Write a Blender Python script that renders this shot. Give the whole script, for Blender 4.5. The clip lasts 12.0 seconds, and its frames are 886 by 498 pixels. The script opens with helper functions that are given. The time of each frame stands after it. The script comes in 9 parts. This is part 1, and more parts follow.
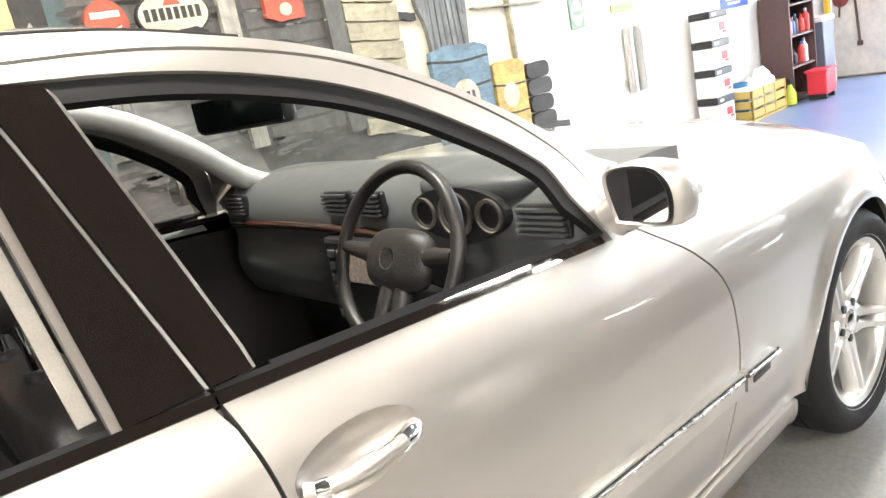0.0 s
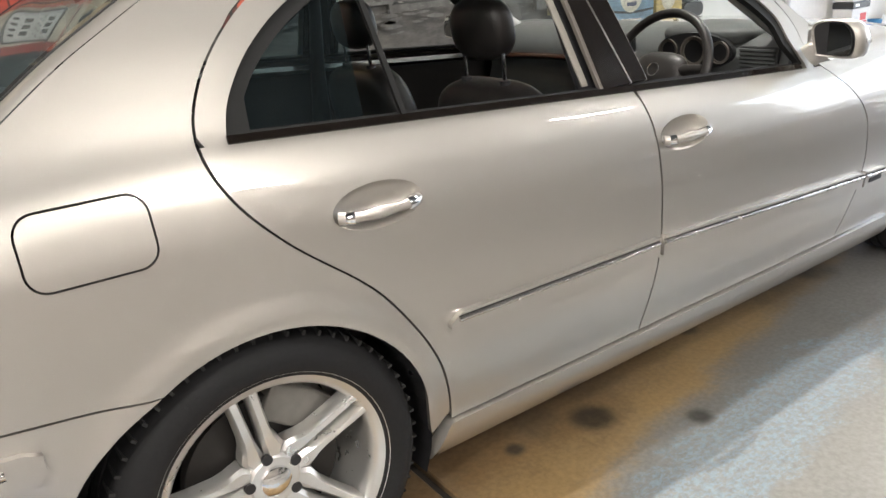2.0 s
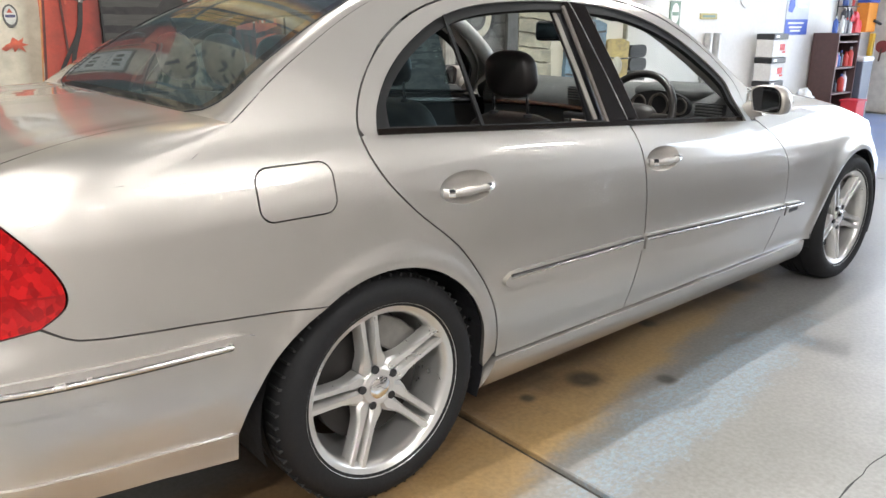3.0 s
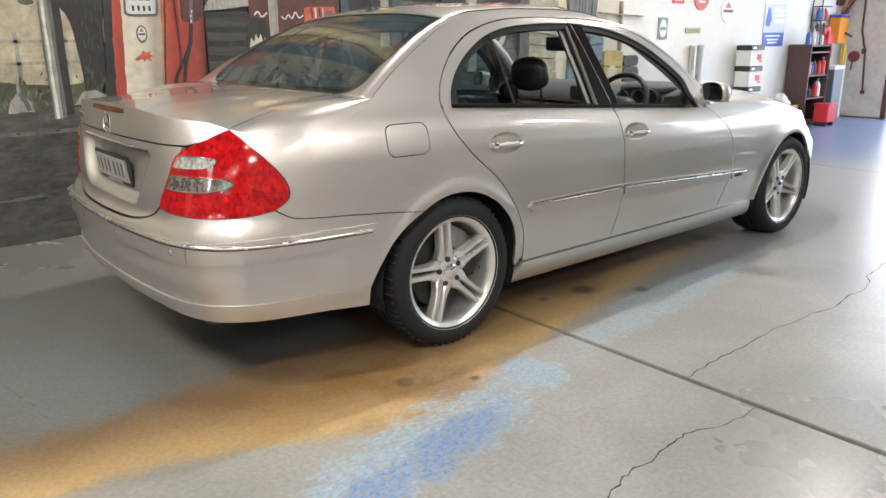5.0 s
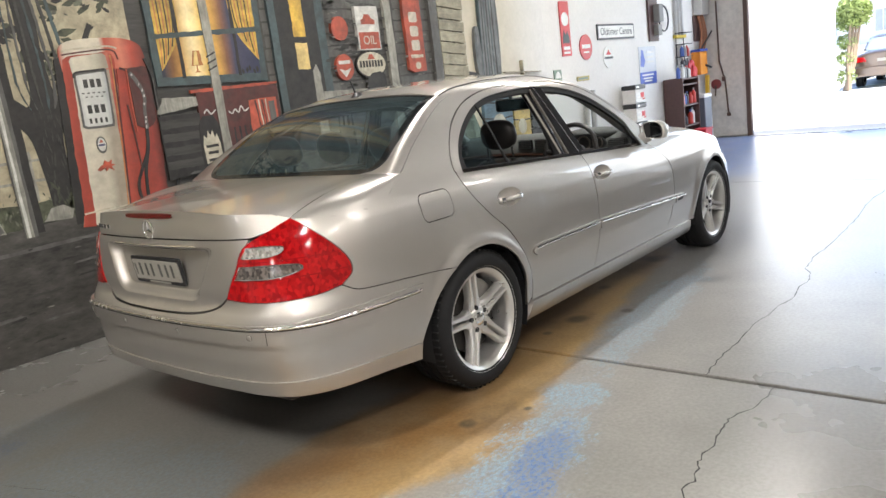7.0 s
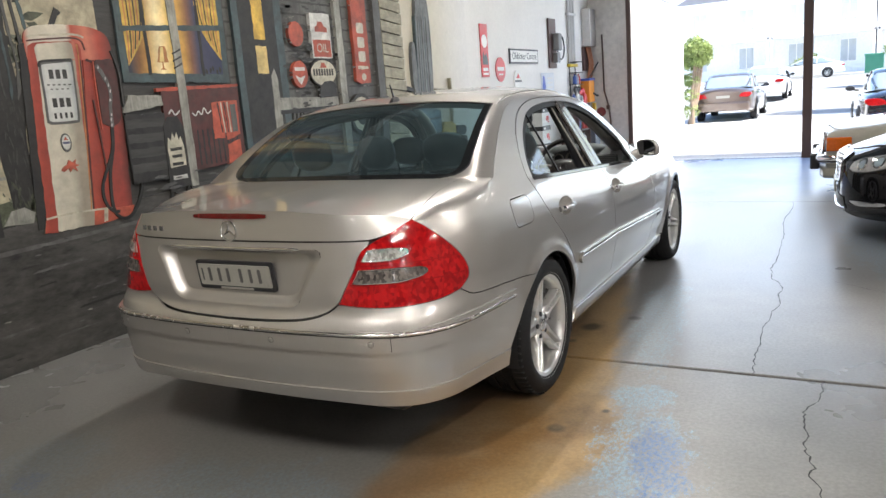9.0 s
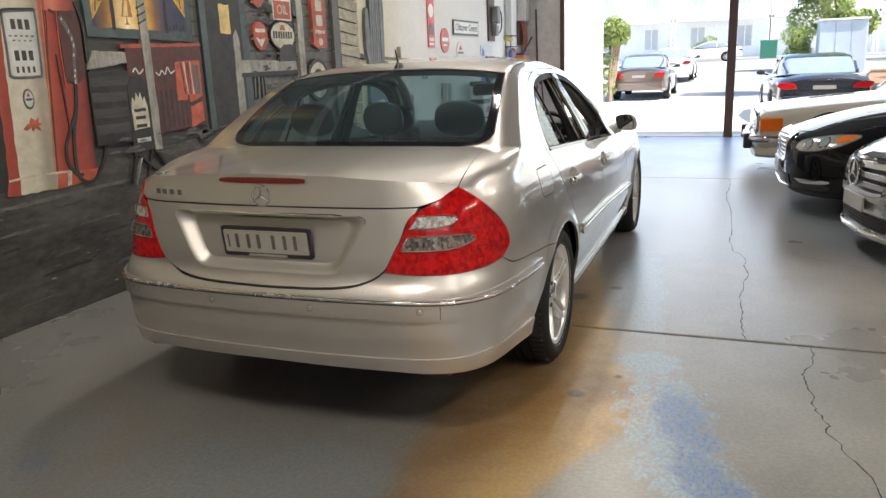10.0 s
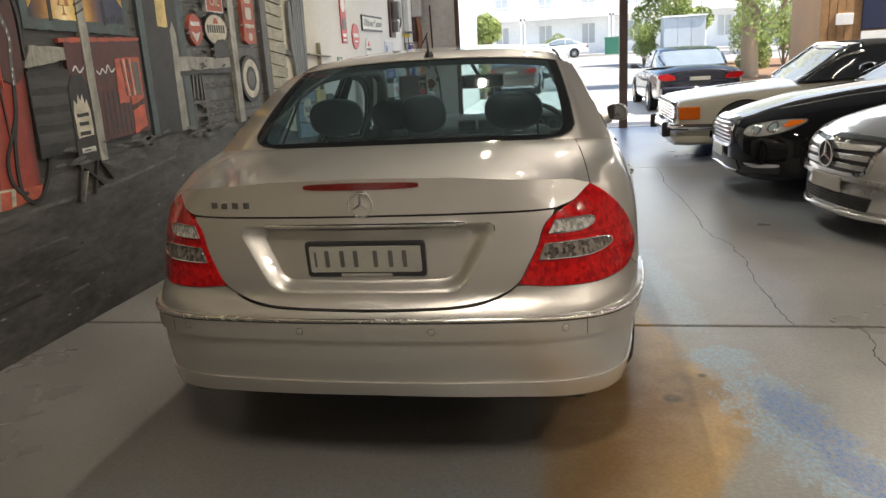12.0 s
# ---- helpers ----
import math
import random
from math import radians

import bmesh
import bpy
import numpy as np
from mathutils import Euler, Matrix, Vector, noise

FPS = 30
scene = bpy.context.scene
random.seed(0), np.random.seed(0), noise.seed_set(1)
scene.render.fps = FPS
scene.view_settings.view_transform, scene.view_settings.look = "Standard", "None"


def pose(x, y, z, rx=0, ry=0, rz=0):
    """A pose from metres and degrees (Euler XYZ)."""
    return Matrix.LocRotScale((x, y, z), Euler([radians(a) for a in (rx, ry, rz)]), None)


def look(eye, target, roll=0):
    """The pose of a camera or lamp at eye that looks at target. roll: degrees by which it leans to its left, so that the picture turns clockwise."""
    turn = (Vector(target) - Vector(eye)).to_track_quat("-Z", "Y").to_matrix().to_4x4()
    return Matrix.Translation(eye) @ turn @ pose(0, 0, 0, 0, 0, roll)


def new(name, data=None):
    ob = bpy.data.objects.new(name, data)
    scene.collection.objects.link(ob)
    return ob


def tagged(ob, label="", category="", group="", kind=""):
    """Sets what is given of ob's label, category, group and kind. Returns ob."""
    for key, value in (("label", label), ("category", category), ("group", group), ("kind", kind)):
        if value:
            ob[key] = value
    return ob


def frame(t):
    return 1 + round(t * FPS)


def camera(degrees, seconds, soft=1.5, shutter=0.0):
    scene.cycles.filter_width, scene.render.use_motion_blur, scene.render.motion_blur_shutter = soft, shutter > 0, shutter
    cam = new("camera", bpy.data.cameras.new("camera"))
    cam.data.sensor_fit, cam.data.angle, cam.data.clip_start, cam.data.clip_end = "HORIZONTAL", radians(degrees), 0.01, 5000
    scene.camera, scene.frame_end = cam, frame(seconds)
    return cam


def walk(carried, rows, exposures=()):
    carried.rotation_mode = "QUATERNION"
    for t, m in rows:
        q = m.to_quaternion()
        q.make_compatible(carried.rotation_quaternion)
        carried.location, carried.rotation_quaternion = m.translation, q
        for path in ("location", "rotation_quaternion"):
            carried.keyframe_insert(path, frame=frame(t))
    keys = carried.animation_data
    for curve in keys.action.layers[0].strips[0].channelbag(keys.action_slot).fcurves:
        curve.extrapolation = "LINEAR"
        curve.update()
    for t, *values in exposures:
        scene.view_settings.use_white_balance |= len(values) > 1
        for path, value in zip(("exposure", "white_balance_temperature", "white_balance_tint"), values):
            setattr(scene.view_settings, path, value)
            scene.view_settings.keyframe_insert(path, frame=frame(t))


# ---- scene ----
cam = camera(61.1, 12.0)
PATH = [
    (0, (0.763, -1.633, 1.269), (2.015, -0.157, 0.765), -11.5),
    (0.3, (0.646, -1.714, 1.263), (1.889, -0.235, 0.746), -10.6),
    (0.5, (0.548, -1.746, 1.256), (1.874, -0.32, 0.8), -7.4),
    (0.8, (0.337, -1.797, 1.232), (1.864, -0.576, 0.809), -7.2),
    (1, (0.236, -1.82, 1.231), (1.758, -0.62, 0.735), -9.3),
    (1.2, (0.128, -1.825, 1.259), (1.582, -0.582, 0.675), -5.1),
    (1.5, (-0.087, -1.914, 1.256), (1.164, -0.507, 0.583), -3.4),
    (1.8, (-0.274, -2.038, 1.263), (0.796, -0.522, 0.516), -4.7),
    (2, (-0.395, -2.096, 1.262), (0.652, -0.547, 0.553), -4.5),
    (2.2, (-0.525, -2.145, 1.256), (0.580, -0.591, 0.650), -4.4),
    (2.5, (-0.722, -2.21, 1.254), (0.43, -0.672, 0.7), -6.5),
    (2.8, (-0.918, -2.275, 1.279), (0.318, -0.821, 0.681), -2.6),
    (3, (-1.057, -2.37, 1.27), (0.179, -0.908, 0.689), -0.1),
    (3.2, (-1.168, -2.491, 1.247), (-0.010, -0.940, 0.743), -1.2),
    (3.4, (-1.281, -2.618, 1.222), (-0.140, -1.053, 0.721), -0.7),
    (3.5, (-1.328, -2.672, 1.217), (-0.226, -1.09, 0.684), -0.8),
    (3.7, (-1.424, -2.771, 1.276), (-0.36, -1.189, 0.671), -2.1),
    (5.3, (-2.033, -3.223, 1.285), (-0.765, -1.763, 0.777), -0.0),
    (5.5, (-2.066, -3.262, 1.296), (-0.778, -1.798, 0.851), -0.8),
    (5.8, (-2.158, -3.287, 1.324), (-0.847, -1.831, 0.921), -7.0),
    (6, (-2.256, -3.321, 1.322), (-0.847, -1.957, 0.928), -5.5),
    (6.2, (-2.356, -3.291, 1.326), (-0.926, -1.986, 0.823), -4.3),
    (6.5, (-2.449, -3.222, 1.341), (-1.022, -1.921, 0.818), -5.0),
    (6.8, (-2.540, -3.076, 1.352), (-1.056, -1.809, 0.916), -4.8),
    (7, (-2.6, -2.97, 1.361), (-1.13, -1.676, 0.956), -7.2),
    (7.2, (-2.666, -2.893, 1.36), (-1.154, -1.633, 1.004), -7.1),
    (8.8, (-3.157, -2.201, 1.399), (-1.461, -1.239, 0.952), -3.3),
    (9, (-3.172, -2.096, 1.396), (-1.454, -1.151, 1.002), -4.4),
    (9.2, (-3.207, -2.019, 1.389), (-1.492, -1.072, 0.984), -1.7),
    (9.5, (-3.268, -1.883, 1.396), (-1.56, -0.949, 0.94), -2.3),
    (9.8, (-3.371, -1.733, 1.397), (-1.603, -0.936, 0.909), -3.6),
    (10, (-3.377, -1.632, 1.405), (-1.571, -0.918, 0.926), -2.3),
    (10.2, (-3.392, -1.542, 1.382), (-1.569, -0.877, 0.900), -1.8),
    (10.5, (-3.356, -1.375, 1.363), (-1.529, -0.739, 0.853), -2.2),
    (10.8, (-3.326, -1.190, 1.362), (-1.464, -0.657, 0.865), -3.5),
    (11, (-3.308, -1.09, 1.366), (-1.446, -0.615, 0.812), -1.5),
    (11.4, (-3.328, -0.897, 1.370), (-1.441, -0.480, 0.855), -1.5),
    (11.5, (-3.324, -0.856, 1.384), (-1.425, -0.46, 0.897), -1.9),
    (11.8, (-3.333, -0.736, 1.388), (-1.422, -0.373, 0.923), -3.3),
    (12, (-3.292, -0.667, 1.39), (-1.387, -0.315, 0.895), -3.3),
]
EXPOSURE = [(0, 3.12, 6450, 10), (0.5, 2.94, 6400, 10), (1.0, 2.58, 6450, 10), (2.5, 2.27, 6200, 10), (3.0, 2.23, 6050, 10), (3.5, 2.20, 6000, 10), (5.5, 2.03, 6250, 10), (7.0, 1.83, 6250, 10),
            (9.0, 1.54, 6150, 10), (9.5, 1.47, 6300, 10), (10.0, 1.38, 6550, 10), (10.5, 1.25, 6850, 10), (11.0, 1.17, 7000, 10), (12.0, 1.13, 6950, 10)]
walk(cam, [(t, look(eye, target, roll)) for t, eye, target, roll in PATH], EXPOSURE)

# ---- world ----
world = bpy.data.worlds.new("World")
scene.world = world
world.use_nodes = True
wn = world.node_tree.nodes
sky = wn.new("ShaderNodeTexSky")
sky.sky_type = "NISHITA"
sky.sun_disc = False
sky.sun_elevation, sky.sun_rotation = radians(56), radians(202)
world.node_tree.links.new(sky.outputs[0], wn["Background"].inputs[0])
wn["Background"].inputs[1].default_value = 0.15

sun = new("sun", bpy.data.lights.new("sun", "SUN"))
sun.data.energy, sun.data.angle, sun.data.color = 5.0, radians(0.5), (1.0, 0.95, 0.88)
sun.matrix_world = look((0, 0, 0), (0.12, 0.5, -0.8))


def window_light(name, x, y, z, w, h, watts, target, color):
    lamp = new(name, bpy.data.lights.new(name, "AREA"))
    lamp.data.shape, lamp.data.size, lamp.data.size_y = "RECTANGLE", w, h
    lamp.data.energy, lamp.data.color = watts, color
    lamp.matrix_world = look((x, y, z), target)
    return lamp


# daylight of the open roller doors in the front wall
window_light("doorway_daylight", 10.9, -2.4, 1.95, 7.4, 3.4, 64, (0, -2.6, 0.9), (0.93, 0.97, 1.0))

# ---- materials ----
MATS = {}


def mat(name, color, rough=0.5, metal=0.0, coat=0.0, bump=0.0, grain=40.0, vary=0.12, rough_vary=0.1, spec=0.5):
    """A surface with colour and roughness that vary at a broad and a fine scale."""
    if name in MATS:
        return MATS[name]
    m = bpy.data.materials.new(name)
    m.use_nodes = True
    n, l = m.node_tree.nodes, m.node_tree.links
    p = n["Principled BSDF"]
    p.inputs["Roughness"].default_value, p.inputs["Metallic"].default_value = rough, metal
    p.inputs["Coat Weight"].default_value = coat
    p.inputs["Specular IOR Level"].default_value = spec
    geo = n.new("ShaderNodeTexCoord")
    broad, fine = n.new("ShaderNodeTexNoise"), n.new("ShaderNodeTexNoise")
    broad.inputs["Scale"].default_value, fine.inputs["Scale"].default_value = grain / 12, grain
    fine.inputs["Detail"].default_value = 6
    for t in (broad, fine):
        l.new(geo.outputs["Object"], t.inputs["Vector"])
    both = n.new("ShaderNodeMath")
    both.operation = "ADD"
    l.new(broad.outputs[0], both.inputs[0])
    l.new(fine.outputs[0], both.inputs[1])
    ramp = n.new("ShaderNodeMapRange")
    ramp.inputs[1].default_value, ramp.inputs[2].default_value = 0.6, 1.4
    ramp.inputs[3].default_value, ramp.inputs[4].default_value = 1 - vary, 1 + vary
    l.new(both.outputs[0], ramp.inputs[0])
    mul = n.new("ShaderNodeVectorMath")
    mul.operation = "SCALE"
    mul.inputs[0].default_value = color
    l.new(ramp.outputs[0], mul.inputs["Scale"])
    l.new(mul.outputs[0], p.inputs["Base Color"])
    if rough_vary:
        rr = n.new("ShaderNodeMapRange")
        rr.inputs[1].default_value, rr.inputs[2].default_value = 0.6, 1.4
        rr.inputs[3].default_value, rr.inputs[4].default_value = max(rough - rough_vary, 0.02), min(rough + rough_vary, 1)
        l.new(both.outputs[0], rr.inputs[0])
        l.new(rr.outputs[0], p.inputs["Roughness"])
    if bump:
        b = n.new("ShaderNodeBump")
        b.inputs["Strength"].default_value, b.inputs["Distance"].default_value = bump, 0.004
        l.new(fine.outputs[0], b.inputs["Height"])
        l.new(b.outputs[0], p.inputs["Normal"])
    MATS[name] = m
    return m


def glass(name, tint, gloss=0.02, film=0.0):
    """A thin pane: tinted, clear through, with a gloss that grows towards grazing."""
    m = bpy.data.materials.new(name)
    m.use_nodes = True
    n, l = m.node_tree.nodes, m.node_tree.links
    n.remove(n["Principled BSDF"])
    clear, shine, mix, f = n.new("ShaderNodeBsdfTransparent"), n.new("ShaderNodeBsdfGlossy"), n.new("ShaderNodeMixShader"), n.new("ShaderNodeLayerWeight")
    clear.inputs[0].default_value = (*tint, 1)
    shine.inputs["Roughness"].default_value = gloss
    f.inputs[0].default_value = 0.5
    power, scale = n.new("ShaderNodeMath"), n.new("ShaderNodeMapRange")
    power.operation, power.inputs[1].default_value = "POWER", 4.6
    scale.inputs[3].default_value, scale.inputs[4].default_value = 0.08, 0.70
    l.new(f.outputs["Facing"], power.inputs[0])
    l.new(power.outputs[0], scale.inputs[0])
    l.new(scale.outputs[0], mix.inputs[0])
    l.new(clear.outputs[0], mix.inputs[1])
    l.new(shine.outputs[0], mix.inputs[2])
    dust, over, smear, sr, co = (n.new("ShaderNode" + k) for k in ("BsdfDiffuse", "MixShader", "TexNoise", "MapRange", "TexCoord"))
    dust.inputs[0].default_value = (0.30, 0.43, 0.47, 1)
    smear.inputs["Scale"].default_value, smear.inputs["Detail"].default_value = 5.0, 6
    l.new(co.outputs["Object"], smear.inputs["Vector"])
    sr.inputs[1].default_value, sr.inputs[2].default_value, sr.inputs[3].default_value, sr.inputs[4].default_value = 0.3, 0.7, film * 0.6, film * 1.4
    l.new(smear.outputs[0], sr.inputs[0])
    l.new(sr.outputs[0], over.inputs[0])
    l.new(mix.outputs[0], over.inputs[1])
    l.new(dust.outputs[0], over.inputs[2])
    l.new(over.outputs[0], n["Material Output"].inputs[0])
    MATS[name] = m
    return m


def glow(name, color, strength):
    m = bpy.data.materials.new(name)
    m.use_nodes = True
    n, l = m.node_tree.nodes, m.node_tree.links
    p = n["Principled BSDF"]
    p.inputs["Base Color"].default_value = (*color, 1)
    p.inputs["Emission Color"].default_value = (*color, 1)
    p.inputs["Emission Strength"].default_value = strength
    MATS[name] = m
    return m


def car_paint(name, color, metal=0.62, rough=0.34, flake=0.10, under=0.5, ior=1.65):
    """Metallic paint under a clear coat, with fine flake and a little dust."""
    m = bpy.data.materials.new(name)
    m.use_nodes = True
    n, l = m.node_tree.nodes, m.node_tree.links
    p = n["Principled BSDF"]
    p.inputs["Metallic"].default_value = metal
    p.inputs["Specular IOR Level"].default_value = under
    p.inputs["Coat Weight"].default_value, p.inputs["Coat Roughness"].default_value = 1.0, 0.015
    p.inputs["Coat IOR"].default_value = ior
    co = n.new("ShaderNodeTexCoord")
    fl, dust = n.new("ShaderNodeTexNoise"), n.new("ShaderNodeTexNoise")
    fl.inputs["Scale"].default_value, dust.inputs["Scale"].default_value = 900, 2.2
    dust.inputs["Detail"].default_value = 5
    l.new(co.outputs["Object"], fl.inputs["Vector"])
    l.new(co.outputs["Object"], dust.inputs["Vector"])
    r1, r2, mul = n.new("ShaderNodeMapRange"), n.new("ShaderNodeMapRange"), n.new("ShaderNodeVectorMath")
    r1.inputs[3].default_value, r1.inputs[4].default_value = 1 - flake, 1 + flake
    l.new(fl.outputs[0], r1.inputs[0])
    mul.operation = "SCALE"
    mul.inputs[0].default_value = color
    l.new(r1.outputs[0], mul.inputs["Scale"])
    l.new(mul.outputs[0], p.inputs["Base Color"])
    r2.inputs[1].default_value, r2.inputs[2].default_value = 0.3, 0.7
    r2.inputs[3].default_value, r2.inputs[4].default_value = rough - 0.02, rough + 0.03
    l.new(dust.outputs[0], r2.inputs[0])
    l.new(r2.outputs[0], p.inputs["Roughness"])
    MATS[name] = m
    return m


def lens(name, light, dark, scale=70.0):
    """A moulded lens: small facets, some lighter, under a smooth clear face."""
    m = bpy.data.materials.new(name)
    m.use_nodes = True
    n, l = m.node_tree.nodes, m.node_tree.links
    p = n["Principled BSDF"]
    p.inputs["Roughness"].default_value = 0.10
    p.inputs["Specular IOR Level"].default_value = 0.3
    p.inputs["Coat Weight"].default_value, p.inputs["Coat Roughness"].default_value = 0.35, 0.02
    co, vo, no = n.new("ShaderNodeTexCoord"), n.new("ShaderNodeTexVoronoi"), n.new("ShaderNodeTexNoise")
    vo.inputs["Scale"].default_value, no.inputs["Scale"].default_value = scale, 22
    squash = n.new("ShaderNodeVectorMath")
    squash.operation, squash.inputs[1].default_value = "MULTIPLY", (2.0, 2.0, 1.4)
    l.new(co.outputs["Object"], squash.inputs[0])
    l.new(squash.outputs[0], vo.inputs["Vector"])
    l.new(co.outputs["Object"], no.inputs["Vector"])
    sep, add, mix = n.new("ShaderNodeSeparateColor"), n.new("ShaderNodeMath"), n.new("ShaderNodeMix")
    l.new(vo.outputs["Color"], sep.inputs[0])
    add.operation = "MULTIPLY_ADD"
    l.new(sep.outputs[0], add.inputs[0])
    add.inputs[1].default_value = 0.70
    soft = n.new("ShaderNodeMath")
    soft.operation, soft.inputs[1].default_value = "MULTIPLY", 0.3
    l.new(no.outputs[0], soft.inputs[0])
    l.new(soft.outputs[0], add.inputs[2])
    r = n.new("ShaderNodeMapRange")
    r.inputs[1].default_value, r.inputs[2].default_value = 0.12, 0.92
    l.new(add.outputs[0], r.inputs[0])
    mix.data_type = "RGBA"
    mix.inputs[6].default_value, mix.inputs[7].default_value = (*dark, 1), (*light, 1)
    l.new(r.outputs[0], mix.inputs["Factor"])
    l.new(mix.outputs[2], p.inputs["Base Color"])
    b = n.new("ShaderNodeBump")
    b.inputs["Strength"].default_value, b.inputs["Distance"].default_value = 0.18, 0.002
    l.new(vo.outputs["Distance"], b.inputs["Height"])
    l.new(b.outputs[0], p.inputs["Normal"])
    MATS[name] = m
    return m


SILVER = car_paint("champagne_silver_paint", (0.49, 0.465, 0.43), 0.77, 0.385, flake=0.05, ior=1.58)
GAP = mat("panel_gap_dark", (0.02, 0.02, 0.02), 0.7)
TRIM = mat("black_gloss_trim", (0.008, 0.006, 0.005), 0.05, coat=0.0, rough_vary=0.03)
SATIN = mat("black_plastic", (0.018, 0.018, 0.02), 0.45, bump=0.1, grain=400)
CHROME = mat("chrome", (0.85, 0.85, 0.86), 0.06, metal=1.0, rough_vary=0.03, vary=0.03)
ALLOY = mat("silver_alloy", (0.66, 0.65, 0.63), 0.30, metal=0.75, coat=0.5, vary=0.03, rough_vary=0.04)
RUBBER = mat("tyre_rubber", (0.013, 0.013, 0.014), 0.7, bump=0.15, grain=120, spec=0.3)
DISC = mat("brake_steel", (0.030, 0.027, 0.025), 0.6, metal=0.4)
LEATHER = mat("black_leather", (0.028, 0.025, 0.024), 0.38, bump=0.25, grain=180)
DASH = mat("charcoal_dash", (0.10, 0.105, 0.105), 0.5, bump=0.25, grain=260)
GREYTRIM = mat("pale_grey_pillar_trim", (0.48, 0.47, 0.45), 0.7)
BELT = mat("pale_seat_belt_webbing", (0.37, 0.35, 0.31), 0.7, bump=0.2, grain=300)
HEADLINER = mat("grey_headliner", (0.30, 0.29, 0.28), 0.9)
SATIN_CHROME = mat("satin_chrome", (0.80, 0.78, 0.75), 0.24, metal=1.0, vary=0.03)
EDGE_METAL = mat("dull_bright_edge", (0.30, 0.285, 0.265), 0.35, metal=1.0, vary=0.05)
WOOD = mat("dark_walnut_veneer", (0.040, 0.017, 0.011), 0.15, coat=0.8, vary=0.4, grain=60)
MIRROR = mat("mirror_glass", (0.55, 0.57, 0.58), 0.01, metal=1.0, rough_vary=0, vary=0)
SCREEN = glass("dusty_rear_glass", (0.33, 0.46, 0.49), 0.03, film=0.06)
PANE = glass("tinted_green_glass", (0.33, 0.46, 0.49), film=0.012)
CLEARPANE = glass("clear_glass", (0.86, 0.90, 0.89))

# ---- floor surface ----
def floor_material():
    """Old concrete: grey base, an orange-brown stain beside the car, remains of blue paint, oil spots, tyre dirt and
    the car's painted shade.
    """
    m = bpy.data.materials.new("stained_concrete")
    m.use_nodes = True
    n, l = m.node_tree.nodes, m.node_tree.links
    p = n["Principled BSDF"]
    geo = n.new("ShaderNodeNewGeometry")
    sep = n.new("ShaderNodeSeparateXYZ")

    def noise(scale, detail=5, rough=0.6, w=0.0, stretch=None):
        t = n.new("ShaderNodeTexNoise")
        t.noise_dimensions = "4D"
        t.inputs["Scale"].default_value, t.inputs["Detail"].default_value, t.inputs["Roughness"].default_value = scale, detail, rough
        t.inputs["W"].default_value = w
        if stretch:
            mp = n.new("ShaderNodeMapping")
            mp.inputs["Scale"].default_value = stretch
            l.new(geo.outputs["Position"], mp.inputs[0])
            l.new(mp.outputs[0], t.inputs["Vector"])
        else:
            l.new(geo.outputs["Position"], t.inputs["Vector"])
        return t

    def math_(op, a, b):
        k = n.new("ShaderNodeMath")
        k.operation = op
        for i, v in enumerate((a, b)):
            if isinstance(v, (int, float)):
                k.inputs[i].default_value = v
            else:
                l.new(v, k.inputs[i])
        return k.outputs[0]

    def ramp(v, a, b, lo=0.0, hi=1.0):
        k = n.new("ShaderNodeMapRange")
        k.interpolation_type = "SMOOTHSTEP"
        for i, q in enumerate((a, b, lo, hi)):
            k.inputs[i + 1].default_value = q
        l.new(v, k.inputs[0])
        return k.outputs[0]

    warp = noise(1.6, 6, 0.65)
    wv, wa = n.new("ShaderNodeVectorMath"), n.new("ShaderNodeVectorMath")
    wv.operation, wa.operation = "SUBTRACT", "MULTIPLY_ADD"
    wv.inputs[1].default_value = (0.5, 0.5, 0.5)
    l.new(warp.outputs["Color"], wv.inputs[0])
    l.new(wv.outputs[0], wa.inputs[0])
    wa.inputs[1].default_value = (0.30, 0.30, 0)
    l.new(geo.outputs["Position"], wa.inputs[2])
    l.new(wa.outputs[0], sep.inputs[0])
    x, y = sep.outputs[0], sep.outputs[1]

    def area(x0, x1, y0, y1, soft=0.15):
        a = math_("MULTIPLY", ramp(x, x0 - soft, x0 + soft), ramp(x, x1 - soft, x1 + soft, 1, 0))
        b = math_("MULTIPLY", ramp(y, y0 - soft, y0 + soft), ramp(y, y1 - soft, y1 + soft, 1, 0))
        return math_("MULTIPLY", a, b)

    def either(*masks):
        out = masks[0]
        for k in masks[1:]:
            out = math_("MAXIMUM", out, k)
        return out

    def mixed(base, color, fac):
        k = n.new("ShaderNodeMix")
        k.data_type = "RGBA"
        l.new(fac, k.inputs["Factor"])
        for sock, v in ((k.inputs[6], base), (k.inputs[7], color)):
            if isinstance(v, tuple):
                sock.default_value = (*v, 1)
            else:
                l.new(v, sock)
        return k.outputs[2]

    big, mid, fine = noise(0.7, 5, 0.6, 3.0), noise(5, 6, 0.65, 1.0), noise(60, 4, 0.6, 2.0)
    col = mixed((0.190, 0.183, 0.170), (0.285, 0.273, 0.254), ramp(big.outputs[0], 0.35, 0.65))
    col = mixed(col, (0.14, 0.135, 0.125), math_("MULTIPLY", ramp(mid.outputs[0], 0.44, 0.80), 0.30))
    # paler and bluer from x 1 on; blue paint is left beyond the far joint
    col = mixed(col, (0.285, 0.315, 0.365), math_("MULTIPLY", ramp(x, 1.0, 5.5), ramp(mid.outputs[0], 0.20, 0.70, 0.35, 0.62)))
    col = mixed(col, (0.13, 0.21, 0.43), math_("MULTIPLY", ramp(x, 5.6, 7.0), ramp(mid.outputs[0], 0.25, 0.55, 0.3, 0.75)))
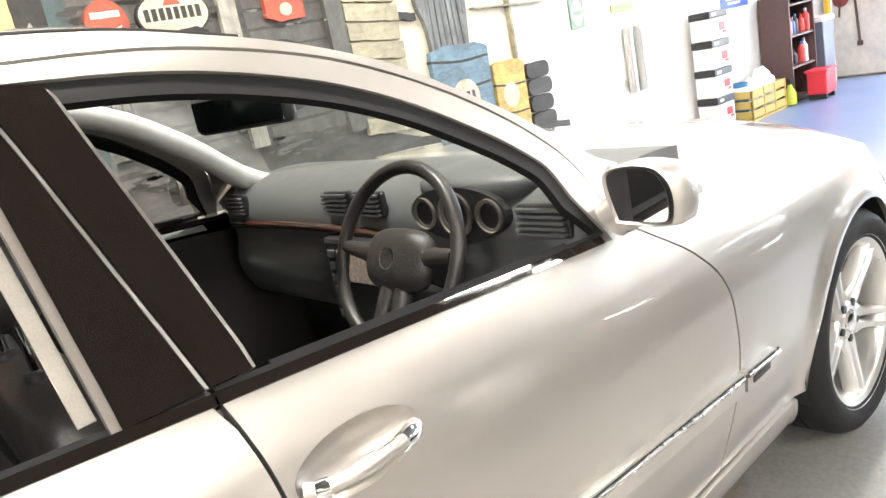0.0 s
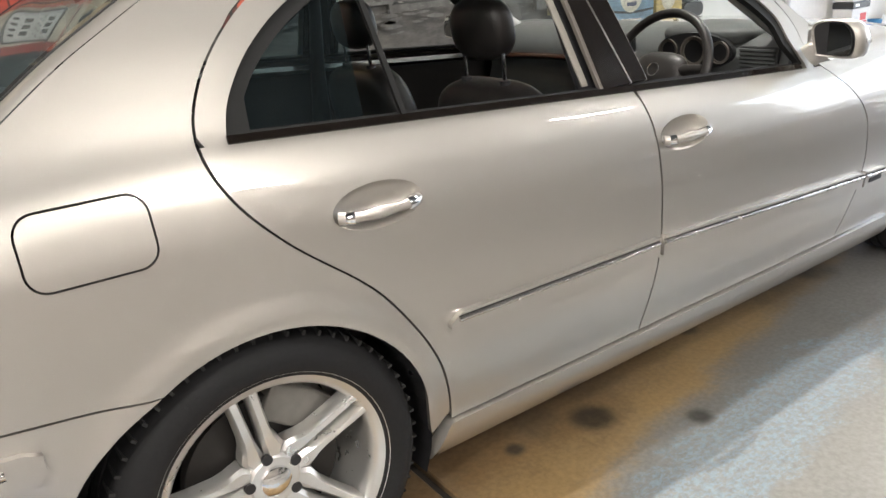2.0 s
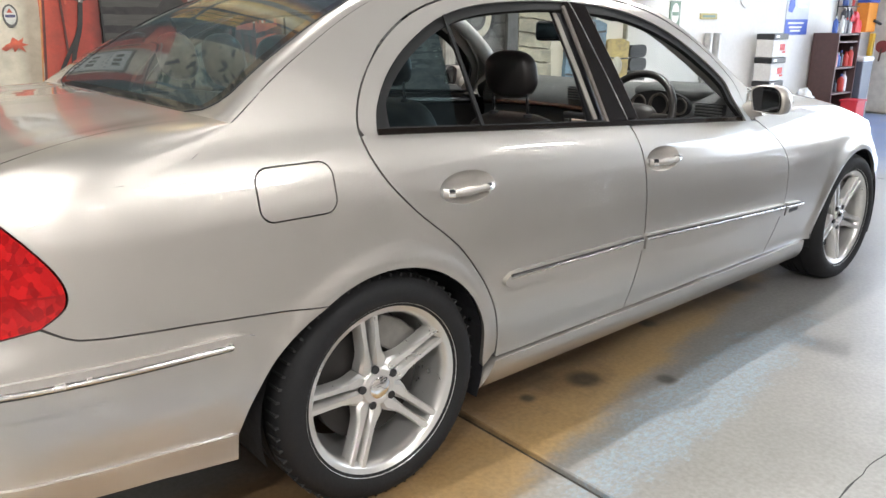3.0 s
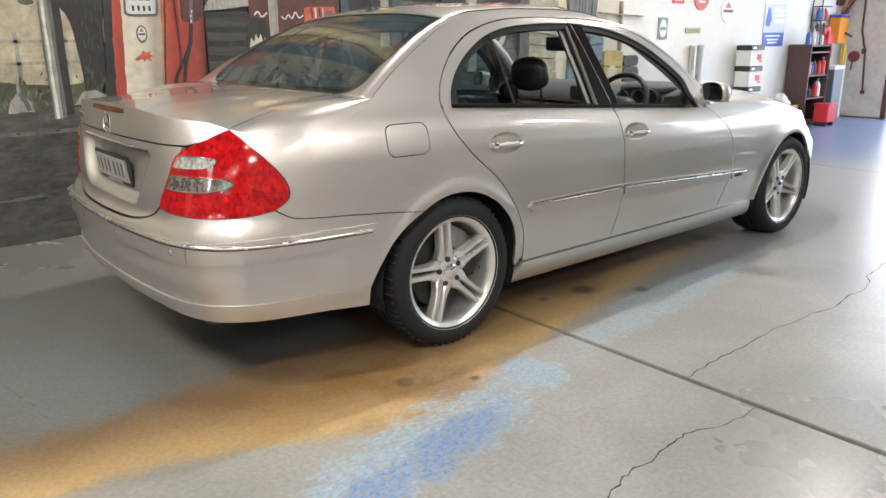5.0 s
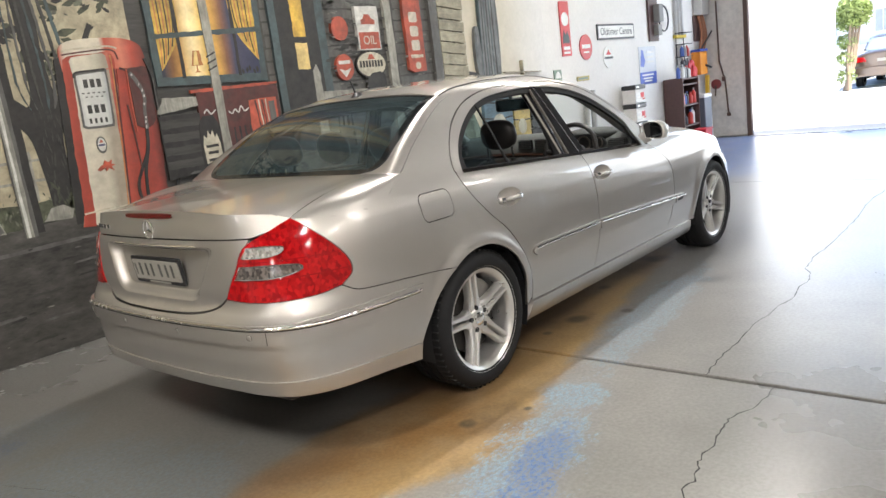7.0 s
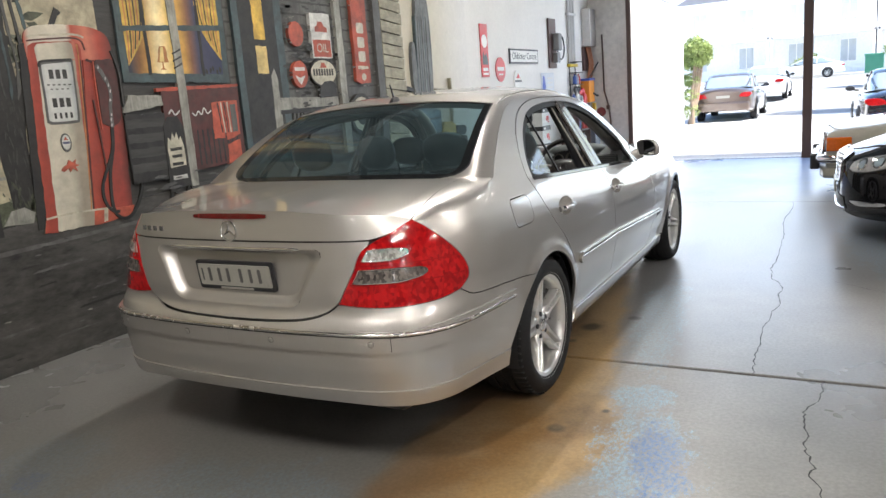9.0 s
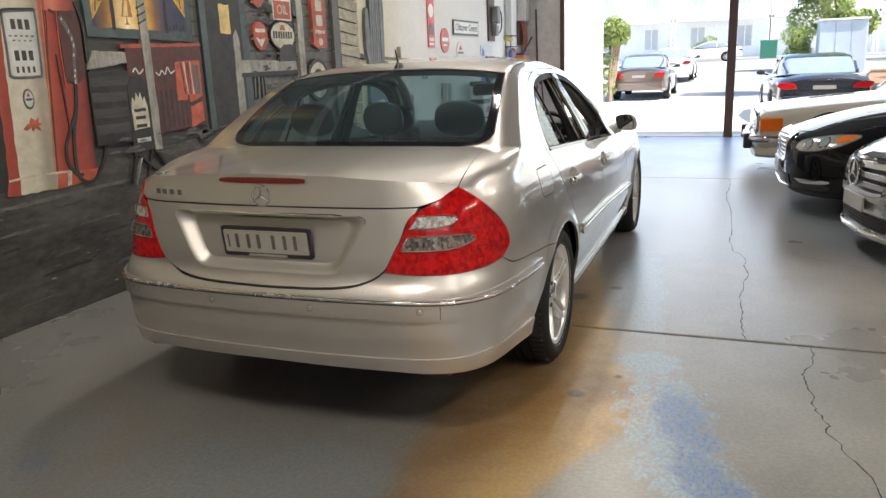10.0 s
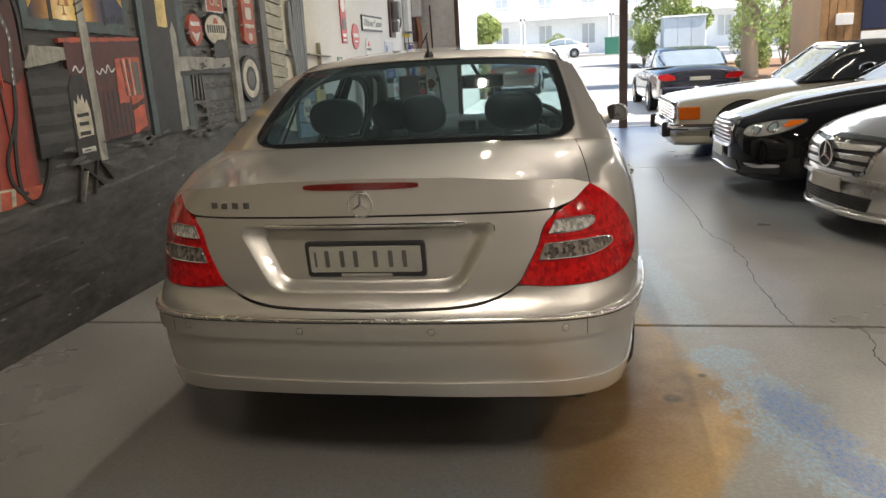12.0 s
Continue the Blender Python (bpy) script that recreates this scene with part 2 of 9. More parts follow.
    def polyline(v, pts):
        """A height that follows v through the points given, straight from one to the next."""
        out = pts[0][1]
        for (x0, y0), (x1, y1) in zip(pts, pts[1:]):
            k = n.new("ShaderNodeMapRange")
            for i, q in enumerate((x0, x1, 0.0, y1 - y0)):
                k.inputs[i + 1].default_value = q
            l.new(v, k.inputs[0])
            out = math_("ADD", out, k.outputs[0])
        return out

    def blot(cx, cy, rx, ry, turn, ragged=0.75):
        """A stain with a ragged rim: an ellipse, broken up by the scuffs."""
        mp, ln = n.new("ShaderNodeMapping"), n.new("ShaderNodeVectorMath")
        mp.vector_type = "TEXTURE"
        mp.inputs["Location"].default_value, mp.inputs["Rotation"].default_value = (cx, cy, 0), (0, 0, radians(turn))
        mp.inputs["Scale"].default_value = (rx, ry, 1e6)
        ln.operation = "LENGTH"
        l.new(wa.outputs[0], mp.inputs[0])
        l.new(mp.outputs[0], ln.inputs[0])
        d = math_("ADD", ln.outputs["Value"], math_("MULTIPLY", math_("SUBTRACT", scuff.outputs[0], 0.5), ragged * 4))
        return ramp(d, 0.75, 1.15, 1, 0)

    scuff = noise(8, 9, 0.78, 5.0, (1.0, 1.7, 1.0))
    chips = noise(36, 8, 0.85, 6.0, (1.0, 1.8, 1.0))
    rag = math_("MULTIPLY", math_("SUBTRACT", scuff.outputs[0], 0.5), 0.22)
    # ochre and rust-brown stain beside the car, lighter at its outer edge
    rim = polyline(x, [(-2.6, -0.95), (-1.25, -1.03), (-0.92, -1.20), (-0.45, -1.38), (0.05, -1.14), (0.35, -1.09), (0.65, -1.03), (1.05, -0.95), (1.55, -0.86), (2.1, -0.74), (2.8, -0.62)])
    inside = math_("ADD", math_("SUBTRACT", y, rim), rag)
    rust = math_("MULTIPLY", ramp(inside, -0.05, 0.07), ramp(math_("ADD", y, rag), -0.62, -0.50, 1, 0.0))
    rust = either(rust, math_("MULTIPLY", ramp(inside, -0.05, 0.07), math_("MULTIPLY", ramp(x, -0.35, -0.1), ramp(y, -0.3, 0.1, 1, 0))))
    rust = math_("MULTIPLY", rust, math_("MULTIPLY", ramp(x, -2.9, -2.2), ramp(x, 2.5, 3.0, 1, 0)))
    tone = mixed((0.40, 0.265, 0.115), (0.225, 0.118, 0.036), math_("MULTIPLY", ramp(inside, 0.05, 0.42), ramp(mid.outputs[0], 0.30, 0.62, 0.55, 1.0)))
    col = mixed(col, tone, math_("MULTIPLY", rust, ramp(mid.outputs[0], 0.25, 0.60, 0.78, 0.97)))
    deep = math_("MULTIPLY", rust, ramp(noise(1.7, 6, 0.65, 9.0).outputs[0], 0.50, 0.66))
    col = mixed(col, (0.085, 0.052, 0.026), math_("MULTIPLY", deep, 0.55))
    # blue paint remains, scuffed and chipped
    pale_blue = either(blot(-0.50, -1.43, 0.40, 0.18, 12, 1.15), blot(-0.98, -1.58, 0.38, 0.16, 24, 1.15), blot(0.03, -1.32, 0.15, 0.15, 30), math_("MULTIPLY", blot(1.25, -1.13, 0.95, 0.13, 7), 0.6),
                       math_("MULTIPLY", blot(-1.32, -0.28, 0.34, 0.30, 40), 0.55), math_("MULTIPLY", blot(-1.55, 0.15, 0.45, 0.35, 0), 0.45), math_("MULTIPLY", blot(-1.5, 0.85, 0.40, 0.25, 15), 0.4),
                       math_("MULTIPLY", blot(3.5, -2.45, 1.5, 0.35, 8), 0.55), math_("MULTIPLY", blot(-1.9, -1.9, 0.8, 0.25, 20), 0.6))
    bluef = math_("MULTIPLY", pale_blue, ramp(chips.outputs[0], 0.45, 0.56, 0.10, 1.0))
    col = mixed(col, (0.235, 0.36, 0.47), math_("MULTIPLY", bluef, 0.88))
    core = either(blot(-0.52, -1.50, 0.30, 0.10, 18, 1.1), blot(-0.98, -1.62, 0.26, 0.09, 26, 1.1), math_("MULTIPLY", blot(-1.55, 0.80, 0.10, 0.06, 20), 0.7))
    col = mixed(col, (0.060, 0.130, 0.34), math_("MULTIPLY", math_("MULTIPLY", core, ramp(chips.outputs[0], 0.46, 0.55, 0.08, 1.0)), 0.82))
    fleck = math_("MULTIPLY", area(-3.4, -1.3, -0.2, 1.4, 0.4), ramp(noise(16, 6, 0.75, 12.0).outputs[0], 0.585, 0.63))
    col = mixed(col, (0.16, 0.24, 0.36), math_("MULTIPLY", fleck, 0.7))
    # pale chips by the wall side, behind the car
    pale = math_("MULTIPLY", area(-3.6, -0.9, -0.6, 1.5, 0.5), ramp(noise(22, 6, 0.75, 8.0).outputs[0], 0.60, 0.65))
    col = mixed(col, (0.40, 0.36, 0.28), math_("MULTIPLY", pale, 0.8))
    # grime behind the parked car, and the shade under it painted into the colour
    grime_and_shade = math_("MULTIPLY", either(area(-2.3, 3.4, -0.75, 1.3, 0.25), area(-5.5, -0.9, -0.55, 2.2, 0.5)), ramp(big.outputs[0], 0.25, 0.6, 0.45, 0.85))
    col = mixed(col, (0.075, 0.070, 0.062), math_("MULTIPLY", grime_and_shade, 0.78))
    # oil spots
    spots = None
    for sx0, sy0, r in ((-0.392, -1.042, 0.045), (-0.16, -1.19, 0.022), (2.37, -0.63, 0.12), (0.97, -0.78, 0.08), (1.2, -0.98, 0.045), (0.7, -0.75, 0.035), (-1.9, 0.5, 0.04), (1.6, -0.62, 0.05)):
        d = n.new("ShaderNodeVectorMath")
        d.operation = "DISTANCE"
        sp = n.new("ShaderNodeVectorMath")
        sp.operation = "MULTIPLY_ADD"
        l.new(wv.outputs[0], sp.inputs[0])
        sp.inputs[1].default_value = (0.05, 0.05, 0)
        l.new(geo.outputs["Position"], sp.inputs[2])
        l.new(sp.outputs[0], d.inputs[0])
        d.inputs[1].default_value = (sx0, sy0, 0)
        s_ = math_("MULTIPLY", ramp(d.outputs["Value"], r * 0.35, r * 1.2, 1, 0), ramp(mid.outputs[0], 0.30, 0.55, 0.45, 1.0))
        spots = s_ if spots is None else math_("MAXIMUM", spots, s_)
    col = mixed(col, (0.035, 0.030, 0.026), math_("MULTIPLY", spots, 0.9))
    drips = math_("MULTIPLY", ramp(noise(13, 3, 0.5, 4.0).outputs[0], 0.72, 0.80), area(-3, 3, -1.6, 0.8, 0.4))
    col = mixed(col, (0.07, 0.055, 0.045), math_("MULTIPLY", drips, 0.5))
    v = n.new("ShaderNodeVectorMath")
    v.operation = "SCALE"
    l.new(col, v.inputs[0])
    l.new(ramp(fine.outputs[0], 0.3, 0.7, 0.86, 1.12), v.inputs["Scale"])
    l.new(v.outputs[0], p.inputs["Base Color"])
    l.new(ramp(big.outputs[0], 0.2, 0.8, 0.25, 0.39), p.inputs["Roughness"])
    b = n.new("ShaderNodeBump")
    b.inputs["Strength"].default_value, b.inputs["Distance"].default_value = 0.12, 0.003
    l.new(math_("ADD", fine.outputs[0], mid.outputs[0]), b.inputs["Height"])
    l.new(b.outputs[0], p.inputs["Normal"])
    return m


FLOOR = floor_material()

# ---- building tools ----
from mathutils.geometry import delaunay_2d_cdt


def part(name, bm, material, parent=None, label="", smooth=None):
    """Links a bmesh as one mesh object, under a thing or a part if one is given."""
    me = bpy.data.meshes.new(name)
    bm.to_mesh(me)
    bm.free()
    if material:
        me.materials.append(material)
    if smooth is not None:
        me.shade_smooth()
        me.set_sharp_from_angle(angle=radians(smooth))
    ob = new(name, me)
    if parent:
        ob.parent = parent
    return tagged(ob, label)


def thing(name, m, label, category, group="", kind=""):
    ob = new(name)
    ob.empty_display_size = 0.1
    ob.matrix_world = m
    return tagged(ob, label, category, group, kind)


def box(x0, x1, y0, y1, z0, z1, bevel=0.0, seg=2):
    bm = bmesh.new()
    bmesh.ops.create_cube(bm, size=1)
    for v in bm.verts:
        v.co = Vector((x0 + (v.co.x + 0.5) * (x1 - x0), y0 + (v.co.y + 0.5) * (y1 - y0), z0 + (v.co.z + 0.5) * (z1 - z0)))
    if bevel:
        bmesh.ops.bevel(bm, geom=bm.edges[:], offset=bevel, segments=seg, profile=0.5, affect="EDGES")
    return bm


def turned(profile, n=32, axis="z", close=False):
    """A solid of revolution from (radius, height) pairs."""
    bm = bmesh.new()
    rings = []
    for r, h in profile:
        ring = []
        for i in range(n):
            a = 2 * math.pi * i / n
            p = (r * math.cos(a), r * math.sin(a), h)
            ring.append(bm.verts.new({"z": p, "y": (p[0], p[2], p[1]), "x": (p[2], p[0], p[1])}[axis]))
        rings.append(ring)
    for a, b in zip(rings, rings[1:] + ([rings[0]] if close else [])):
        for i in range(n):
            bm.faces.new((a[i], a[(i + 1) % n], b[(i + 1) % n], b[i]))
    if not close:
        for ring in (rings[0], rings[-1]):
            bm.faces.new(ring)
    bmesh.ops.recalc_face_normals(bm, faces=bm.faces[:])
    return bm


def tube(points, r, n=10, closed=False):
    """A round bar along points; r is one radius or one for each point."""
    bm = bmesh.new()
    pts = [Vector(p) for p in points]
    rings = []
    up = Vector((0.123, 0.31, 0.94)).normalized()
    for i, p in enumerate(pts):
        a = pts[i - 1] if (i or closed) else p
        b = pts[(i + 1) % len(pts)] if (i < len(pts) - 1 or closed) else p
        d = (b - a).normalized()
        u = (up - d * up.dot(d)).normalized()
        w = d.cross(u)
        rr = r[i] if isinstance(r, (list, tuple)) else r
        rings.append([bm.verts.new(p + rr * (math.cos(2 * math.pi * k / n) * u + math.sin(2 * math.pi * k / n) * w)) for k in range(n)])
    for a, b in zip(rings, rings[1:] + ([rings[0]] if closed else [])):
        for k in range(n):
            bm.faces.new((a[k], a[(k + 1) % n], b[(k + 1) % n], b[k]))
    if not closed:
        bm.faces.new(rings[0])
        bm.faces.new(rings[-1])
    bmesh.ops.recalc_face_normals(bm, faces=bm.faces[:])
    return bm


def prism(poly, depth, axis="y", bevel=0.0):
    """A flat shape drawn in two axes, given a thickness along the third. axis y: points are (x, z); z: (x, y); x: (y, z)."""
    bm = bmesh.new()
    def at(p, d):
        return {"y": (p[0], d, p[1]), "z": (p[0], p[1], d), "x": (d, p[0], p[1])}[axis]
    a, b = [bm.verts.new(at(p, 0)) for p in poly], [bm.verts.new(at(p, depth)) for p in poly]
    bm.faces.new(a)
    bm.faces.new(b[::-1])
    for i in range(len(poly)):
        j = (i + 1) % len(poly)
        bm.faces.new((a[i], b[i], b[j], a[j]))
    bmesh.ops.recalc_face_normals(bm, faces=bm.faces[:])
    if bevel:
        bmesh.ops.bevel(bm, geom=bm.edges[:], offset=bevel, segments=2, profile=0.5, affect="EDGES")
    return bm


def merged(*parts):
    """Several bmeshes of one solid piece as one."""
    bm = bmesh.new()
    for other in parts:
        me = bpy.data.meshes.new("tmp")
        other.to_mesh(me)
        other.free()
        bm.from_mesh(me)
        bpy.data.meshes.remove(me)
    return bm


def moved(bm, m):
    bmesh.ops.transform(bm, matrix=m, verts=bm.verts[:])
    return bm


def spline(points, n=12, closed=False):
    """Points along a smooth line through those given."""
    pts = [np.array(p, float) for p in points]
    out = []
    count = len(pts)
    for i in range(count if closed else count - 1):
        if closed:
            p0, p1, p2, p3 = (pts[(i + k) % count] for k in (-1, 0, 1, 2))
        else:
            p0, p1, p2, p3 = pts[max(i - 1, 0)], pts[i], pts[i + 1], pts[min(i + 2, count - 1)]
        for k in range(n):
            t = k / n
            out.append(0.5 * (2 * p1 + (p2 - p0) * t + (2 * p0 - 5 * p1 + 4 * p2 - p3) * t**2 + (3 * p1 - p0 - 3 * p2 + p3) * t**3))
    if not closed:
        out.append(pts[-1])
    return out


def ellipse(cx, cy, rx, ry, n=32):
    return [(cx + rx * math.cos(2 * math.pi * i / n), cy + ry * math.sin(2 * math.pi * i / n)) for i in range(n)]


def round_rect(x0, x1, y0, y1, r, n=6):
    out = []
    for cx, cy, a0 in ((x1 - r, y1 - r, 0), (x0 + r, y1 - r, 90), (x0 + r, y0 + r, 180), (x1 - r, y0 + r, 270)):
        for k in range(n + 1):
            a = radians(a0 + 90 * k / n)
            out.append((cx + r * math.cos(a), cy + r * math.sin(a)))
    return out


def grid_mesh(P, N=None):
    """A bmesh of quads from an array of points, rows by columns by three."""
    bm = bmesh.new()
    rows = [[bm.verts.new(p) for p in row] for row in P]
    for a, b in zip(rows, rows[1:]):
        for i in range(len(a) - 1):
            try:
                bm.faces.new((a[i], a[i + 1], b[i + 1], b[i]))
            except ValueError:
                pass
    return bm

# ---- the silver saloon: its outer skin ----
# x runs ahead from the rear axle, y to the car's left, z up. The skin below the roof and decks is a wrap: s runs from the
# rear centre round the flank to the nose, z is the height.
OUTLINE = spline([(-1.130, 0), (-1.126, 0.20), (-1.112, 0.40), (-1.083, 0.595), (-1.020, 0.735), (-0.92, 0.818), (-0.80, 0.858),
                  (-0.60, 0.885), (-0.3, 0.900), (0.1, 0.907), (0.6, 0.910), (1.2, 0.911), (1.8, 0.910), (2.4, 0.906), (2.85, 0.896),
                  (3.15, 0.868), (3.35, 0.815), (3.50, 0.715), (3.61, 0.54), (3.67, 0.30), (3.69, 0.0)], 40)
OUT = np.array(OUTLINE)
_d = np.linalg.norm(np.diff(OUT, axis=0), axis=1)
ARC = np.concatenate([[0], np.cumsum(_d)])
LENGTH = ARC[-1]
_tan = np.gradient(OUT, ARC, axis=0)
NORM = np.stack([-_tan[:, 1], _tan[:, 0]], 1)
NORM /= np.linalg.norm(NORM, axis=1)[:, None]


def s_x(x):
    return float(np.interp(x, OUT[:, 0], ARC))


def s_r(y):
    return float(np.interp(y, OUT[:260, 1], ARC[:260]))


def smooth_table(zs, vs, sigma=0.012):
    z = np.arange(0.0, 1.6, 0.004)
    v = np.interp(z, zs, vs)
    k = np.exp(-0.5 * (np.arange(-15, 16) * 0.004 / sigma) ** 2)
    k /= k.sum()
    return z, np.convolve(np.pad(v, 15, mode="edge"), k, mode="valid")


SIDE_Z, SIDE_O = smooth_table([0.17, 0.20, 0.24, 0.285, 0.30, 0.36, 0.46, 0.56, 0.70, 0.80, 0.87, 0.92, 0.955, 1.10, 1.33, 1.37, 1.42],
                              [-0.10, -0.072, -0.052, -0.045, -0.043, -0.028, -0.008, 0.0, -0.002, -0.012, -0.030, -0.055, -0.080, -0.155, -0.282, -0.320, -0.40])
REAR_Z, REAR_O = smooth_table([0.20, 0.26, 0.30, 0.36, 0.45, 0.58, 0.615, 0.64, 0.66, 0.72, 0.92, 1.0, 1.05],
                              [-0.16, -0.07, -0.045, -0.025, -0.006, 0.0, -0.006, -0.030, -0.046, -0.044, -0.070, -0.080, -0.084], 0.008)
CORN_Z, CORN_O = smooth_table([0.20, 0.26, 0.30, 0.36, 0.45, 0.58, 0.615, 0.64, 0.68, 0.76, 0.90, 0.98, 1.05],
                              [-0.14, -0.06, -0.035, -0.018, -0.004, 0.0, -0.004, -0.014, -0.036, -0.050, -0.090, -0.130, -0.175], 0.01)
FRONT_Z, FRONT_O = smooth_table([0.18, 0.25, 0.40, 0.55, 0.65, 0.75, 0.85], [-0.12, -0.05, 0.0, 0.0, -0.05, -0.13, -0.25])


def smoothstep(a, b, x):
    t = np.clip((x - a) / (b - a), 0, 1)
    return t * t * (3 - 2 * t)


S_CORNER, S_FLANK, S_TAIL = s_x(-1.00), s_x(-0.62), s_r(0.45)
S_NOSE0, S_NOSE1 = s_x(2.95), s_x(3.45)


def skin(s, z):
    """The place on the right flank's wrap, for arrays of s and z."""
    s, z = np.asarray(s, float), np.asarray(z, float)
    x0, y0 = np.interp(s, ARC, OUT[:, 0]), np.interp(s, ARC, OUT[:, 1])
    nx, ny = np.interp(s, ARC, NORM[:, 0]), np.interp(s, ARC, NORM[:, 1])
    nn = np.hypot(nx, ny)
    nx, ny = nx / nn, ny / nn
    zn = z + 0.063 * (np.clip(x0, 0.0, 1.85) - 0.95) * smoothstep(0.58, 0.84, z)
    side = np.interp(zn, SIDE_Z, SIDE_O)
    for wx in (0.0, 2.854):
        d = np.hypot(x0 - wx, z - 0.318)
        side = side + 0.014 * np.exp(-((d - 0.365) / 0.035) ** 2) * (z > 0.2)
    rear, corn = np.interp(z, REAR_Z, REAR_O), np.interp(z, CORN_Z, CORN_O)
    front = np.interp(z, FRONT_Z, FRONT_O)
    wt = smoothstep(S_TAIL, S_CORNER, s)
    wf = smoothstep(S_CORNER, S_FLANK, s)
    wn_ = smoothstep(S_NOSE0, S_NOSE1, s)
    off = (rear * (1 - wt) + corn * wt) * (1 - wf) + side * wf
    off = off * (1 - wn_) + front * wn_
    sgn = np.where(ny < 0, 1, 1)
    return np.stack([x0 + nx * off * sgn, -(y0 + ny * off), z], -1)


def skin_normal(s, z):
    e = 0.011
    a = skin(np.asarray(s) + e, z) - skin(np.asarray(s) - e, z)
    b = skin(s, np.asarray(z) + e) - skin(s, np.asarray(z) - e)
    n = np.cross(a, b)
    return n / np.linalg.norm(n, axis=-1)[..., None]


def dense(poly, step=0.025):
    out = []
    for p, q in zip(poly, poly[1:] + poly[:1]):
        n = max(1, int(math.ceil(math.hypot(q[0] - p[0], q[1] - p[1]) / step)))
        out += [(p[0] + (q[0] - p[0]) * k / n, p[1] + (q[1] - p[1]) * k / n) for k in range(n)]
    return out


def panel(name, poly, material, parent, holes=(), offset=0.0, thick=0.016, step=0.025, left=False, label="", fn=None, fnn=None):
    """A pressed panel: a closed shape in (s, z) laid on the skin, its edges turned in by thick."""
    fn, fnn = fn or skin, fnn or skin_normal
    loops = [dense(list(map(tuple, poly)), step)] + [dense(list(map(tuple, h)), step) for h in holes]
    pts, edges = [], []
    for lp in loops:
        i0 = len(pts)
        pts += lp
        edges += [(i0 + k, i0 + (k + 1) % len(lp)) for k in range(len(lp))]
    border = len(pts)
    P = np.array(pts)
    lo, hi = P.min(0), P.max(0)
    gx, gz = np.arange(lo[0] + step / 2, hi[0], step), np.arange(lo[1] + step / 2, hi[1], step)
    G = np.array([(a, b) for a in gx for b in gz]).reshape(-1, 2)
    if len(G):
        near = np.min(np.linalg.norm(G[:, None] - P[None], axis=2), axis=1) > step * 0.55
        G = G[near]
    allp = [Vector(p) for p in pts] + [Vector(p) for p in G]
    v2, _, f2, ov, _, _ = delaunay_2d_cdt(allp, edges, [], 0, 1e-6)
    V = np.array([tuple(v) for v in v2])

    def inside(c):
        hit = False
        for lp in loops:
            L = np.array(lp)
            x1, z1 = L[:, 0], L[:, 1]
            x2, z2 = np.roll(x1, -1), np.roll(z1, -1)
            cross = ((z1 > c[1]) != (z2 > c[1])) & (c[0] < (x2 - x1) * (c[1] - z1) / (z2 - z1 + 1e-12) + x1)
            if cross.sum() % 2:
                hit = not hit
        return hit

    faces = [f for f in f2 if inside(V[list(f)].mean(0))]
    used = sorted({i for f in faces for i in f})
    remap = {o: k for k, o in enumerate(used)}
    V = V[used]
    faces = [tuple(remap[i] for i in f) for f in faces]
    Q, N = fn(V[:, 0], V[:, 1]), fnn(V[:, 0], V[:, 1])
    area = lambda f: (V[f[1], 0] - V[f[0], 0]) * (V[f[2], 1] - V[f[0], 1]) - (V[f[1], 1] - V[f[0], 1]) * (V[f[2], 0] - V[f[0], 0])
    faces = [f if area(f) > 0 else f[::-1] for f in faces if abs(area(f)) > 1e-9]
    Q = Q + N * offset
    count = {}
    for f in faces:
        for a, b in zip(f, f[1:] + f[:1]):
            count[(a, b)] = 1
    rim = [(a, b) for (a, b) in count if (b, a) not in count]
    verts, norms = [tuple(q) for q in Q], [tuple(n) for n in N]
    if thick:
        back = {}
        edge = {}
        for a, b in rim:
            for v in (a, b):
                if v not in back:
                    edge[v] = len(verts)
                    verts.append(tuple(Q[v]))
                    norms.append((0.0, 0.0, 0.0))
                    back[v] = len(verts)
                    verts.append(tuple(Q[v] - N[v] * thick))
                    norms.append((0.0, 0.0, 0.0))
        # the turned-in edge faces sideways
        for a, b in rim:
            side_way = np.cross(Q[b] - Q[a], N[a] + N[b])
            side_way = side_way / (np.linalg.norm(side_way) + 1e-12)
            for v in (edge[a], edge[b], back[a], back[b]):
                norms[v] = tuple(np.array(norms[v]) + side_way)
        for v in list(edge.values()) + list(back.values()):
            norms[v] = tuple(np.array(norms[v]) / (np.linalg.norm(norms[v]) + 1e-12))
        faces = faces + [(edge[b], edge[a], back[a], back[b]) for a, b in rim]
    if left:
        verts = [(x, -y, z) for x, y, z in verts]
        norms = [(x, -y, z) for x, y, z in norms]
        faces = [f[::-1] for f in faces]
    me = bpy.data.meshes.new(name)
    me.from_pydata(verts, [], faces)
    # faces look outwards
    t = me.polygons[0]
    if t.normal.dot(Vector(norms[t.vertices[0]])) < 0:
        me.flip_normals()
    me.shade_smooth()
    me.normals_split_custom_set_from_vertices(norms)
    me.materials.append(material)
    ob = new(name, me)
    if parent:
        ob.parent = parent
    return tagged(ob, label)


def both(name, poly, material, parent, **kw):
    panel(name, poly, material, parent, **kw)
    panel(name, poly, material, parent, left=True, **kw)


def X(*pts):
    return [(s_x(x), z) for x, z in pts]


